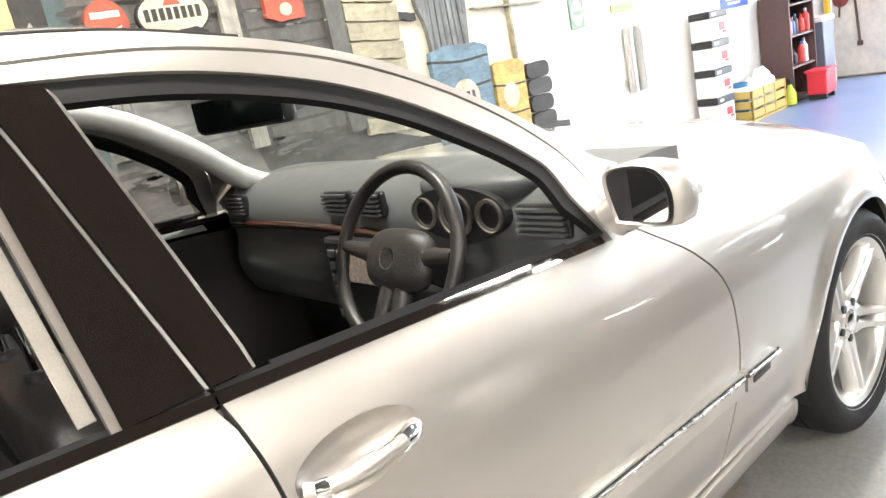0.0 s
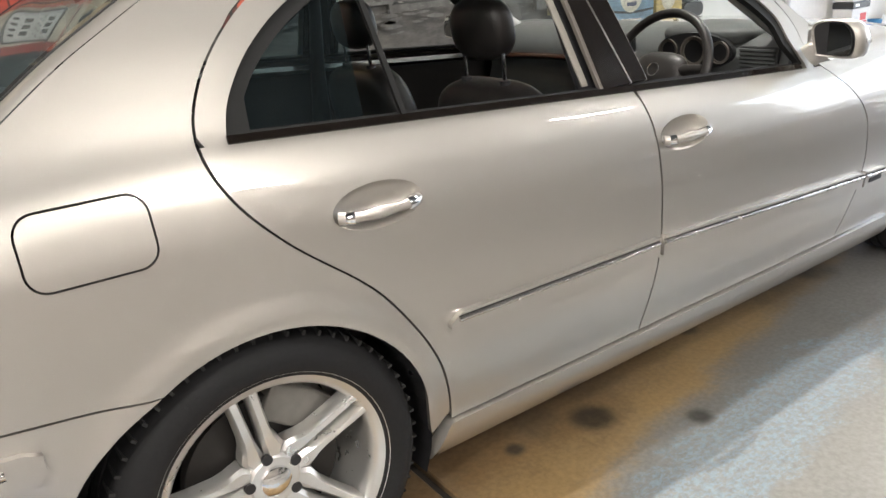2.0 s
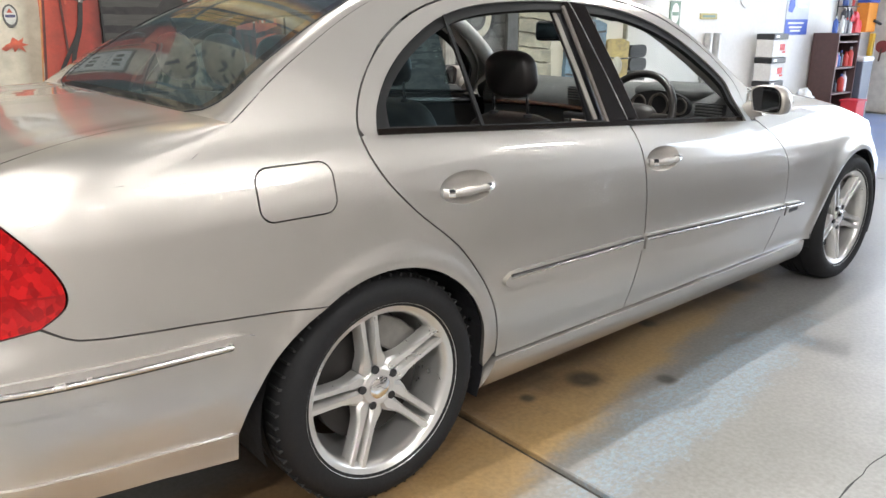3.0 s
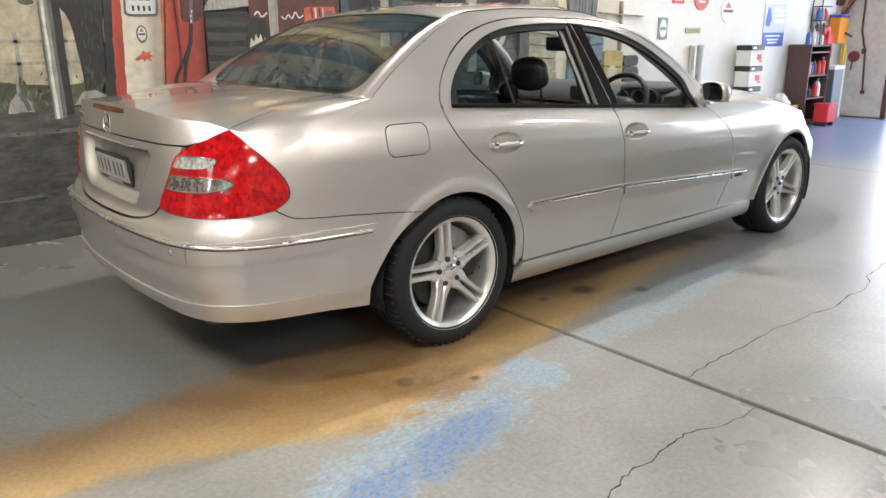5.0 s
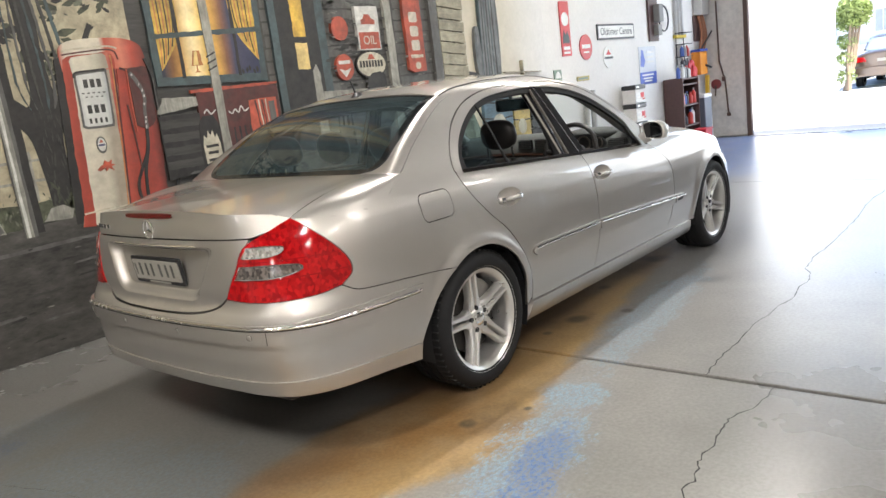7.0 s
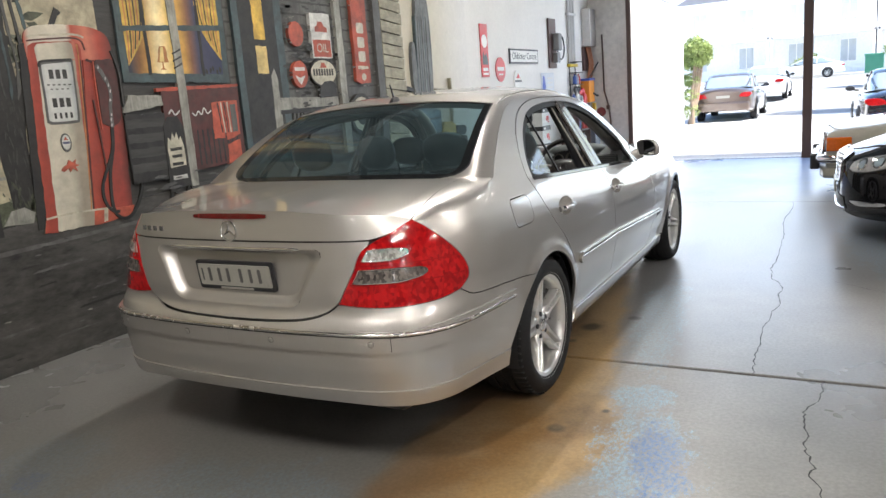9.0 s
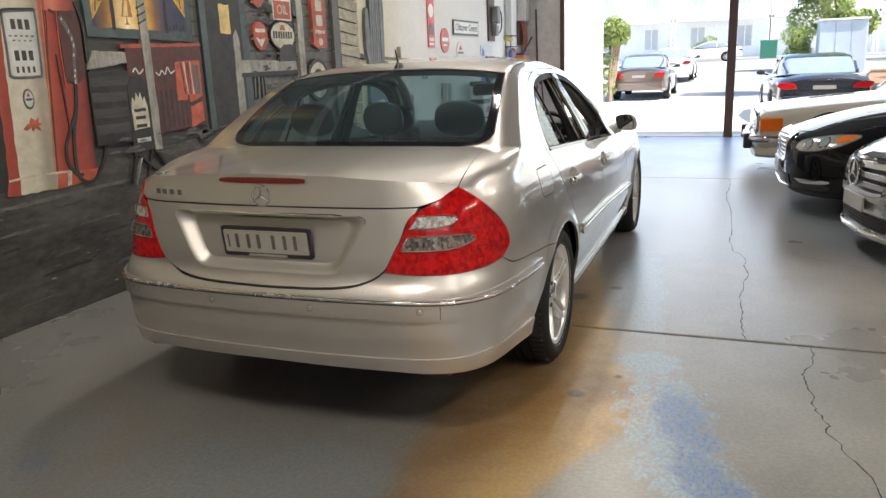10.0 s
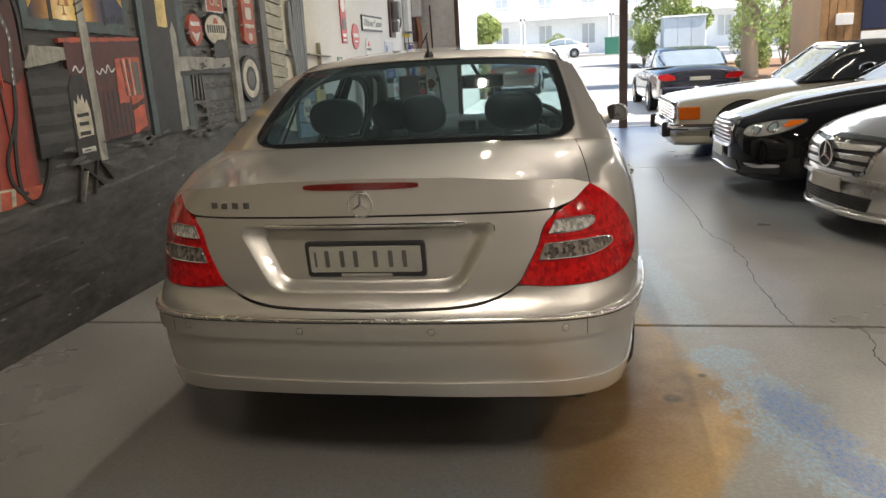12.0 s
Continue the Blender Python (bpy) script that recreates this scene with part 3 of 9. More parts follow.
# heights of the wrap's upper border, and of the centre line
EDGE_S = [s_r(0), s_r(0.3), s_r(0.5), s_x(-1.0), s_x(-0.9), s_x(-0.75), s_x(-0.6), s_x(-0.45), s_x(-0.33), s_x(-0.2), s_x(0.0), s_x(0.14), s_x(0.3), s_x(0.6),
          s_x(1.0), s_x(1.2), s_x(1.4), s_x(1.575), s_x(1.77), s_x(1.95), s_x(2.15), s_x(2.5), s_x(3.0), s_x(3.3), s_x(3.5), LENGTH]
EDGE_Z = [1.036, 1.030, 1.015, 0.992, 0.970, 0.956, 0.957, 0.993, 1.062, 1.152, 1.262, 1.325, 1.360, 1.379,
          1.379, 1.368, 1.332, 1.266, 1.142, 0.990, 0.898, 0.865, 0.795, 0.735, 0.68, 0.62]


def edge_z(s):
    return np.interp(s, EDGE_S, EDGE_Z)


CEN_X = [-0.34, -0.2, 0.0, 0.14, 0.3, 0.6, 0.9, 1.15, 1.35, 1.55, 1.8, 2.05, 2.25]
CEN_Z = [1.058, 1.172, 1.300, 1.367, 1.415, 1.437, 1.444, 1.435, 1.405, 1.345, 1.225, 1.08, 0.960]
_cx = np.arange(-0.34, 2.26, 0.01)
_cz = np.interp(_cx, CEN_X, CEN_Z)
_cz = np.convolve(np.pad(_cz, 8, mode="reflect", reflect_type="odd"), np.ones(17) / 17, mode="valid")
_exs = np.arange(-0.34, 2.26, 0.01)
_ez = np.array([edge_z(s_x(x)) for x in _exs])
_ez = np.convolve(np.pad(_ez, 5, mode="reflect", reflect_type="odd"), np.ones(11) / 11, mode="valid")


def top(x, v):
    """The roof and the screens: x ahead, v from -1 at the right edge to 1 at the left one."""
    x, v = np.asarray(x, float), np.asarray(v, float)
    ze, zc = np.interp(x, _exs, _ez), np.interp(x, _cx, _cz)
    s = np.interp(x, OUT[:, 0], ARC)
    ye = -skin(s, ze)[..., 1]
    roof = smoothstep(0.05, 0.35, x) * (1 - smoothstep(1.05, 1.45, x))
    p = 2.0 + 0.6 * roof + 1.0 * (1 - smoothstep(-0.1, 0.3, x))
    q = 1.0 + 0.45 * roof
    z = ze + (zc - ze) * np.clip(1 - np.abs(v) ** p, 0, 1) ** (1 / q)
    return np.stack([x, v * ye, z], -1)


def top_normal(x, v):
    e = 0.004
    v = np.clip(v, -0.985, 0.985)
    n = np.cross(top(x + e, v) - top(x - e, v), top(x, v + e) - top(x, v - e))
    return n / np.linalg.norm(n, axis=-1)[..., None]


def pillar_normal(x, v):
    """Normals of the pillars and roof edges, easing into the flank's at the border."""
    x, v = np.asarray(x, float), np.asarray(v, float)
    a = top_normal(x, v)
    s = np.interp(x, OUT[:, 0], ARC)
    b = skin_normal(s, np.interp(x, _exs, _ez) - 0.006)
    b = b * np.stack([np.ones_like(v), np.where(v > 0, -1.0, 1.0), np.ones_like(v)], -1)
    t = smoothstep(0.84, 1.0, np.abs(v))[..., None]
    n = a * (1 - t) + b * t
    return n / np.linalg.norm(n, axis=-1)[..., None]


def deck(s, w):
    """The boot's top: s along the wrap's border, w from the border (0) to the rear screen (1)."""
    s, w = np.asarray(s, float), np.asarray(w, float)
    b = skin(s, edge_z(s))
    sc, se = s_x(-0.93), s_x(-0.34)
    yi = np.interp(s, [0, sc, se], [0.0, 0.635, 0.765])
    inner = top(np.full_like(s, -0.34), -yi / 0.766)
    flat = b + (inner - b) * w[..., None]
    crisp = 1 - smoothstep(s_r(0.62), s_x(-0.75), s)
    bow = 1 - (1 - w) ** (1.25 + 1.75 * (1 - crisp))
    flat[..., 2] = b[..., 2] + (inner[..., 2] - b[..., 2]) * bow
    return flat


def deck_normal(s, w):
    e = 0.004
    w = np.clip(w, 0.006, 0.99)
    n = np.cross(deck(s + e, w) - deck(s - e, w), deck(s, w + e) - deck(s, w - e))
    n = np.where(n[..., 2:3] < 0, -n, n)
    n = n / np.linalg.norm(n, axis=-1)[..., None]
    t = ((1 - smoothstep(0.0, 0.30, w)) * smoothstep(s_x(-0.93), s_x(-0.80), s))[..., None]
    n = n * (1 - t) + skin_normal(s, edge_z(s) - 0.004) * t
    return n / np.linalg.norm(n, axis=-1)[..., None]


COWL = 2.20


def bonnet(s, w):
    s, w = np.asarray(s, float), np.asarray(w, float)
    b = skin(s, edge_z(s))
    yi = np.interp(s, [s_x(1.98), s_x(2.6), LENGTH], [0.80, 0.55, 0.0])
    inner = np.stack([np.interp(s, [s_x(1.98), s_x(2.4), LENGTH], [1.98, COWL, COWL]), -yi, 0.962 - 0.08 * yi ** 2], -1)
    flat = b + (inner - b) * w[..., None]
    flat[..., 2] = b[..., 2] + (inner[..., 2] - b[..., 2]) * np.maximum(w, 1 - (1 - w) ** 3)
    return flat


def bonnet_normal(s, w):
    e = 0.004
    w = np.clip(w, 0.006, 0.99)
    n = np.cross(bonnet(s + e, w) - bonnet(s - e, w), bonnet(s, w + e) - bonnet(s, w - e))
    n = np.where(n[..., 2:3] < 0, -n, n)
    return n / np.linalg.norm(n, axis=-1)[..., None]


def sheet(name, fn, fnn, u0, u1, nu, v0, v1, nv, material, parent, label="", offset=0.0):
    """A smooth sheet over a rectangle of a surface's own coordinates; v0 and v1 may be functions of u."""
    u = np.linspace(u0, u1, nu)
    a = np.array([v0(t) if callable(v0) else v0 for t in u])
    b = np.array([v1(t) if callable(v1) else v1 for t in u])
    U = np.repeat(u[:, None], nv, 1)
    V = a[:, None] + (b - a)[:, None] * np.linspace(0, 1, nv)[None]
    N = fnn(U, V)
    P = fn(U, V) + N * offset
    me = bpy.data.meshes.new(name)
    faces = [(i * nv + j, i * nv + j + 1, (i + 1) * nv + j + 1, (i + 1) * nv + j) for i in range(nu - 1) for j in range(nv - 1)]
    me.from_pydata([tuple(p) for p in P.reshape(-1, 3)], [], faces)
    N = N.reshape(-1, 3)
    t = me.polygons[len(faces) // 2]
    if t.normal.dot(Vector(N[t.vertices[0]])) < 0:
        me.flip_normals()
    me.shade_smooth()
    me.normals_split_custom_set_from_vertices([tuple(n) for n in N])
    me.materials.append(material)
    ob = new(name, me)
    ob.parent = parent
    return tagged(ob, label)


def mirrored(ob):
    """The same part on the car's left side."""
    me = ob.data.copy()
    n = [(c.vector.x, -c.vector.y, c.vector.z) for c in me.vertex_normals]
    me.transform(Matrix.Diagonal((1, -1, 1, 1)))
    me.flip_normals()
    me.normals_split_custom_set_from_vertices(n)
    o = new(ob.name.split(".")[0], me)
    o.parent = ob.parent
    return o


car = thing("saloon_car", pose(0, 0, 0), "silver four-door saloon car parked on the stained concrete floor", "car")

# rear wheel-arch and front wheel-arch cut-outs
def arc(cx, r, a0, a1, n=22):
    return [(cx + r * math.cos(radians(a0 + (a1 - a0) * k / n)), 0.318 + r * math.sin(radians(a0 + (a1 - a0) * k / n))) for k in range(n + 1)]


AR = 0.352
REAR_ARCH = [tuple(p) for p in spline([(-0.185, 0.617), (-0.262, 0.577), (-0.329, 0.516), (-0.380, 0.432), (-0.412, 0.352), (-0.438, 0.276)], 4)]
belt = lambda x: 1.009 - 0.063 * (x - 0.03)
DLO = spline([(0.03, 1.012), (0.055, 1.07), (0.12, 1.145), (0.22, 1.215), (0.36, 1.280), (0.52, 1.316), (0.75, 1.332), (0.967, 1.332), (1.2, 1.314),
              (1.40, 1.268), (1.55, 1.206), (1.68, 1.124), (1.752, 1.066), (1.782, 1.030), (1.797, 0.975)], 5)
DLO = [tuple(p) for p in DLO] + [(1.830, 0.903)]

# door outlines, gaps of four millimetres left between the panels
REAR_CUT = [tuple(p) for p in spline([(0.425, 0.285), (0.415, 0.36), (0.385, 0.46), (0.33, 0.565), (0.24, 0.685), (0.10, 0.805), (0.015, 0.90), (-0.020, 0.985), (-0.005, 1.065), (0.06, 1.155), (0.16, 1.235), (0.30, 1.302), (0.50, 1.345), (0.75, 1.357), (0.955, 1.353)], 5)]
MID_CUT = [(0.955, 1.353), (0.985, 1.25), (1.02, 1.10), (1.058, 0.94), (1.082, 0.80), (1.088, 0.60), (1.078, 0.42), (1.06, 0.285)]
MID_CUT = [tuple(p) for p in spline(MID_CUT, 4)]
FRONT_CUT = [tuple(p) for p in spline([(0.961, 1.353), (1.2, 1.344), (1.42, 1.300), (1.60, 1.226), (1.75, 1.128), (1.845, 1.025), (1.885, 0.905), (2.02, 0.80), (2.10, 0.70), (2.115, 0.55), (2.09, 0.40), (2.06, 0.285)], 5)]
rear_door = REAR_CUT + MID_CUT[1:]
front_door = [(x + 0.006, z) for x, z in MID_CUT[::-1]] + FRONT_CUT[1:]
win_r = [p for p in DLO if p[0] < 0.955] + [(0.955, 1.330)] + [(x, z) for x, z in MID_CUT[1:] if z > belt(1.05)] + [(1.054, belt(1.054) + 0.006)] + [(x, belt(x) + 0.006) for x in np.linspace(0.95, 0.1, 9)]
win_f = [(0.975, 1.330)] + [p for p in DLO if p[0] > 0.98] + [(x, belt(x) + 0.006) for x in np.linspace(1.7, 1.1, 6)] + [(1.068, belt(1.06) + 0.006)] + [(x + 0.008, z) for x, z in MID_CUT[::-1] if belt(1.05) + 0.02 < z < 1.32]

DISH_R, DISH_F = ellipse(0.278, 0.842, 0.100, 0.044, 28), ellipse(1.196, 0.814, 0.098, 0.042, 28)
FLAP = round_rect(-0.330, -0.130, 0.838, 0.960, 0.035)
sx = lambda poly: [(s_x(x), z) for x, z in poly]
for side in (False, True):
    # doors up to the waist, then their slim window frames
    waist = lambda p: belt(p[0]) - 0.010
    low = lambda poly: [p for p in poly if p[1] <= waist(p)]
    high = lambda poly: [p for p in poly if p[1] > waist(p) + 0.004]
    wl_r, wl_f = (-0.019, 1.002), (1.884, 0.912)
    rd = low(REAR_CUT) + [(x, belt(x) - 0.010) for x in np.linspace(-0.012, 1.052, 30)] + low(MID_CUT)
    panel("rear_door", sx(rd), SILVER, car, holes=[sx(DISH_R)], left=side)
    fd = [(x + 0.006, z) for x, z in low(MID_CUT)[::-1]] + [(x, belt(x) - 0.010) for x in np.linspace(1.064, 1.870, 26)] + [p for p in FRONT_CUT if p[1] < 0.89]
    panel("front_door", sx(fd), SILVER, car, holes=[sx(DISH_F)], left=side)
    fr = [(x, belt(x) - 0.011) for x in (0.094, 0.06, 0.02, -0.012)] + high(REAR_CUT) + [(0.955, 1.331)] + [p for p in DLO[::-1] if p[0] < 0.953]
    panel("rear_door_frame", sx(fr), SILVER, car, left=side, step=0.012)
    ff = [(0.963, 1.331), (0.961, 1.353)] + [p for p in FRONT_CUT[1:] if p[1] > 0.905] + [(1.872, belt(1.872) - 0.011), (1.85, belt(1.85) - 0.011), (1.833, belt(1.833) - 0.011)] + [p for p in DLO[::-1] if p[0] > 0.966]
    panel("front_door_frame", sx(ff), SILVER, car, left=side, step=0.012)
    # sill below the doors
    panel("sill", sx([(0.35, 0.190), (2.47, 0.190), (2.44, 0.280), (0.415, 0.280)]), SILVER, car, left=side, offset=0.012, thick=0.03)
    # quarter panel, from the tail lamp over the arch and up the rear pillar to the roof rail
    quarter = sx([(-0.748, 0.679), (-0.725, 0.670), (-0.68, 0.664), (-0.6, 0.658), (-0.5, 0.651), (-0.35, 0.637)]) + sx(arc(0, AR, 121, 12)) + sx([(0.36, 0.279)])
    RX = 0.30
    rc = [p for p in spline([(x - 0.006, z + (0.004 if z > 1.2 else 0)) for x, z in REAR_CUT if z > 0.3], 1)]
    rim_z = lambda x: float(np.interp(x, _exs, _ez)) if x > -0.30 else float(edge_z(s_x(x)))
    zcut = float(np.interp(RX, [p[0] for p in rc if p[1] > 1.1], [p[1] for p in rc if p[1] > 1.1]))
    quarter += sx([p for p in rc if p[0] < RX - 0.01 or p[1] < 1.0]) + sx([(RX, zcut)])
    upper = [(s_x(x), rim_z(x)) for x in np.arange(RX, -0.95, -0.025)]
    quarter += upper + [(s_x(-0.93) + 0.004, 0.972)]
    rail = [(RX, zcut)] + [p for p in rc if p[0] > RX + 0.01 and p[1] > 1.1] + [(0.961, 1.359)] + [(x, z + 0.006) for x, z in FRONT_CUT[1:] if z > 0.905]
    rail = sx(rail) + [(s_x(x), rim_z(x)) for x in np.arange(1.935, RX + 0.01, -0.015)] + [(s_x(RX), rim_z(RX))]
    panel("roof_rail", rail, SILVER, car, left=side, step=0.012)
    LAMP_OUT = [(s_x(-0.93), 0.972), (s_x(-0.880), 0.944), (s_x(-0.818), 0.890), (s_x(-0.762), 0.825), (s_x(-0.738), 0.775), (s_x(-0.745), 0.735), (s_x(-0.790), 0.702)]
    LAMP_OUT = [tuple(p) for p in spline(LAMP_OUT, 4)]
    quarter += [(a + 0.005, b) for a, b in LAMP_OUT[1:]]
    panel("quarter_panel", quarter, SILVER, car, left=side, holes=[sx(FLAP)] if not side else [])
    # front wing
    wing = sx([(2.468, 0.279)] + arc(2.854, AR, 187, -8)) + sx([(3.30, 0.30), (3.32, 0.60)]) + [(s_x(x), float(edge_z(s_x(x)))) for x in np.arange(3.3, 1.94, -0.05)]
    wing += sx([(x + 0.006, z) for x, z in FRONT_CUT if z < 0.93])
    panel("front_wing", wing, SILVER, car, left=side)

# roof, screens and decks
sheet("roof", top, pillar_normal, 0.19, 1.36, 50, -1, 1, 41, SILVER, car)


def half_glass(x):
    """The rear glass's half width at x as a share of the body's, its lower corners rounded."""
    half = np.interp(x, [-0.341, -0.336, -0.325, -0.305, -0.27, -0.147, 0.19], [0.52, 0.570, 0.615, 0.648, 0.662, 0.643, 0.580])
    return float(half / top(x, 1.0)[1])


for sg in (-1, 1):
    sheet("rear_pillar_top", top, pillar_normal, -0.34, 0.19, 44, lambda x: sg * half_glass(x), sg, 7, SILVER, car)
sheet("rear_screen", top, top_normal, -0.34, 0.19, 44, lambda x: -half_glass(x), half_glass, 31, SCREEN, car)
sheet("windscreen", top, top_normal, 1.36, COWL, 24, -0.93, 0.93, 31, CLEARPANE, car)
sheet("front_pillar", top, pillar_normal, 1.36, COWL - 0.2, 20, -1, -0.93, 4, SILVER, car)
sheet("front_pillar", top, pillar_normal, 1.36, COWL - 0.2, 20, 0.93, 1, 4, SILVER, car)
SC = s_x(-0.93)
lid = sheet("boot_lid_top", deck, deck_normal, 0, SC - 0.002, 30, 0, 1, 24, SILVER, car)
mirrored(lid)
q = sheet("quarter_top", deck, deck_normal, SC + 0.003, s_x(-0.34), 22, 0, 1, 18, SILVER, car)
mirrored(q)
b = sheet("bonnet_half", bonnet, bonnet_normal, s_x(1.98), LENGTH, 50, 0, 1, 18, SILVER, car)
mirrored(b)

# boot lid's rear face, tail lamps, bumper
RECESS = [(0, 0.672), (s_r(0.27), 0.673), (s_r(0.30), 0.678), (s_r(0.325), 0.695), (s_r(0.425), 0.862), (s_r(0.424), 0.880), (s_r(0.405), 0.890), (0, 0.893)]
LAMP_IN = [tuple(p) for p in spline([(SC, 0.974), (s_r(0.62), 0.90), (s_r(0.555), 0.80), (s_r(0.495), 0.693)], 5)]
LAMP_LOW = [tuple(p) for p in spline([(s_r(0.495), 0.693), (s_r(0.60), 0.684), (s_x(-1.0), 0.682), (s_x(-0.88), 0.688), (s_x(-0.790), 0.702)], 4)]
lamp_poly = LAMP_IN + LAMP_LOW[1:] + LAMP_OUT[::-1][1:-1]
RED = lens("red_lens", (0.50, 0.008, 0.009), (0.21, 0.003, 0.005), 40)
REDRIB = mat("deep_red_lens", (0.28, 0.004, 0.006), 0.15, coat=0.4)
for side in (False, True):
    panel("tail_lamp", lamp_poly, RED, car, left=side, offset=0.002, label="red tail lamp lens with clear bands")
    lid_low = [(0, 0.628), (s_r(0.25), 0.632), (s_r(0.38), 0.645), (s_r(0.45), 0.668), (s_r(0.488), 0.695)]
    lid_low = [tuple(p) for p in spline(lid_low, 4)]
    inner = [(a - 0.004, c) for a, c in LAMP_IN[::-1]]
    crease = 0.918
    lower = [p for p in inner if p[1] < crease - 0.005] 
    panel("boot_lid_face", [(0, 0.628)] + lid_low[1:] + lower[1:] + [(s_r(0.625), crease - 0.003), (0, crease - 0.003)] + RECESS[::-1], SILVER, car, left=side)
    panel("boot_lid_brow", [(0, crease + 0.003), (s_r(0.63), crease + 0.003)] + [p for p in inner if p[1] > crease + 0.01] + [(s, float(edge_z(s))) for s in np.linspace(SC - 0.002, 0, 16)], SILVER, car, left=side)
    bump_top = [(a, c - 0.008) for a, c in lid_low] + [(a, c - 0.003) for a, c in LAMP_LOW[1:]] + sx([(-0.750, 0.675), (-0.726, 0.666), (-0.68, 0.660), (-0.6, 0.654), (-0.5, 0.647), (-0.352, 0.633)])
    bump_arch = sx(REAR_ARCH)
    panel("rear_bumper", [(0, 0.328)] + bump_top + bump_arch + [(s_x(-0.6), 0.288), (s_x(-0.9), 0.304), (s_r(0.5), 0.320)], SILVER, car, left=side)

# ---- wheels ----
def wheel(x, y, outward, turn=0.0):
    base = new("wheel")
    base.empty_display_size = 0.1
    base.parent = car
    base.matrix_basis = pose(x, y, 0.320, 0, 0, 0 if outward < 0 else 180)
    prof = [(0.238, 0.0), (0.246, -0.004), (0.264, -0.014), (0.288, -0.014), (0.306, -0.002), (0.319, 0.022), (0.323, 0.05), (0.323, 0.072), (0.316, 0.073), (0.316, 0.081), (0.323, 0.082), (0.324, 0.115), (0.316, 0.116), (0.316, 0.124), (0.324, 0.125), (0.323, 0.158), (0.316, 0.159), (0.316, 0.167), (0.323, 0.168), (0.323, 0.19), (0.316, 0.222), (0.29, 0.24), (0.232, 0.235)]
    part("tyre", turned(prof, 72, "y", close=True), RUBBER, base, smooth=40)
    rim = [(0.247, -0.005), (0.243, -0.001), (0.226, 0.004), (0.216, 0.016), (0.212, 0.04), (0.205, 0.20), (0.232, 0.235), (0.236, 0.22), (0.236, 0.01)]
    for k in range(60):
        a = 2 * math.pi * k / 60
        bm = box(-0.003, 0.003, 0.012, 0.060, 0.314, 0.3245)
        part("tread_sipe", moved(bm, Matrix.Rotation(a, 4, "Y")), GAP, base) if outward < 0 and x == 0.0 else bm.free()
    part("rim", turned(rim, 64, "y", close=True), ALLOY, base, smooth=35)
    for i in range(5):
        a0 = 90 + turn + 72 * i
        for k in (-1, 1):
            prof = []
            for r, off, hw in ((0.046, 0.0175, 0.0172), (0.066, 0.0235, 0.0230), (0.082, 0.0220, 0.0200), (0.097, 0.0200, 0.0155), (0.118, 0.0190, 0.0125), (0.17, 0.0195, 0.0115), (0.215, 0.0205, 0.0120), (0.236, 0.0215, 0.0150)):
                prof.append((r, off * k, hw))
            bm = bmesh.new()
            rings = []
            for r, off, hw in prof:
                yf = 0.036 - 0.030 * max(0.0, (r - 0.060) / 0.176) ** 0.85
                ring = [(-hw, yf + 0.040), (-hw * 0.97, yf + 0.008), (-hw * 0.55, yf), (hw * 0.55, yf), (hw * 0.97, yf + 0.008), (hw, yf + 0.040)]
                rings.append([bm.verts.new((r, yy, off + u)) for u, yy in ring])
            for ra, rb in zip(rings, rings[1:]):
                for j in range(6):
                    bm.faces.new((ra[j], ra[(j + 1) % 6], rb[(j + 1) % 6], rb[j]))
            bm.faces.new(rings[0])
            bm.faces.new(rings[-1])
            bmesh.ops.recalc_face_normals(bm, faces=bm.faces[:])
            part("spoke", moved(bm, Matrix.Rotation(radians(a0), 4, "Y")), ALLOY, base, smooth=40)
    part("hub", turned([(0.02, 0.031), (0.050, 0.032), (0.058, 0.038), (0.060, 0.075), (0.02, 0.075)], 40, "y"), ALLOY, base, smooth=35)
    part("centre_cap", turned([(0.002, 0.017), (0.022, 0.019), (0.032, 0.025), (0.034, 0.034)], 28, "y"), CHROME, base, smooth=35)
    for i in range(5):
        a = radians(54 - turn + 72 * i)
        part("wheel_bolt", moved(turned([(0.003, 0.011), (0.0115, 0.0112), (0.0115, 0.02)], 14, "y"), Matrix.Translation((0.054 * math.cos(a), 0.018, 0.054 * math.sin(a)))), SATIN, base)
    part("brake_disc", turned([(0.05, 0.085), (0.165, 0.085), (0.165, 0.115), (0.05, 0.115)], 48, "y"), DISC, base, smooth=30)
    cal = prism([(0.10, -0.07), (0.18, -0.075), (0.19, 0.0), (0.18, 0.075), (0.10, 0.07)], 0.07, "y", 0.006)
    part("brake_caliper", moved(cal, Matrix.Translation((0, 0.07, 0)) @ Matrix.Rotation(radians(-55 if outward < 0 else 20), 4, "Y")), mat("dull_caliper_metal", (0.20, 0.19, 0.175), 0.5, metal=0.4, vary=0.2), base, "dull grey brake caliper")
    return base


for wx in (0.0, 2.854):
    wheel(wx, -0.882, -1, 25 if wx == 0.0 else 0)
    wheel(wx, 0.882, 1)
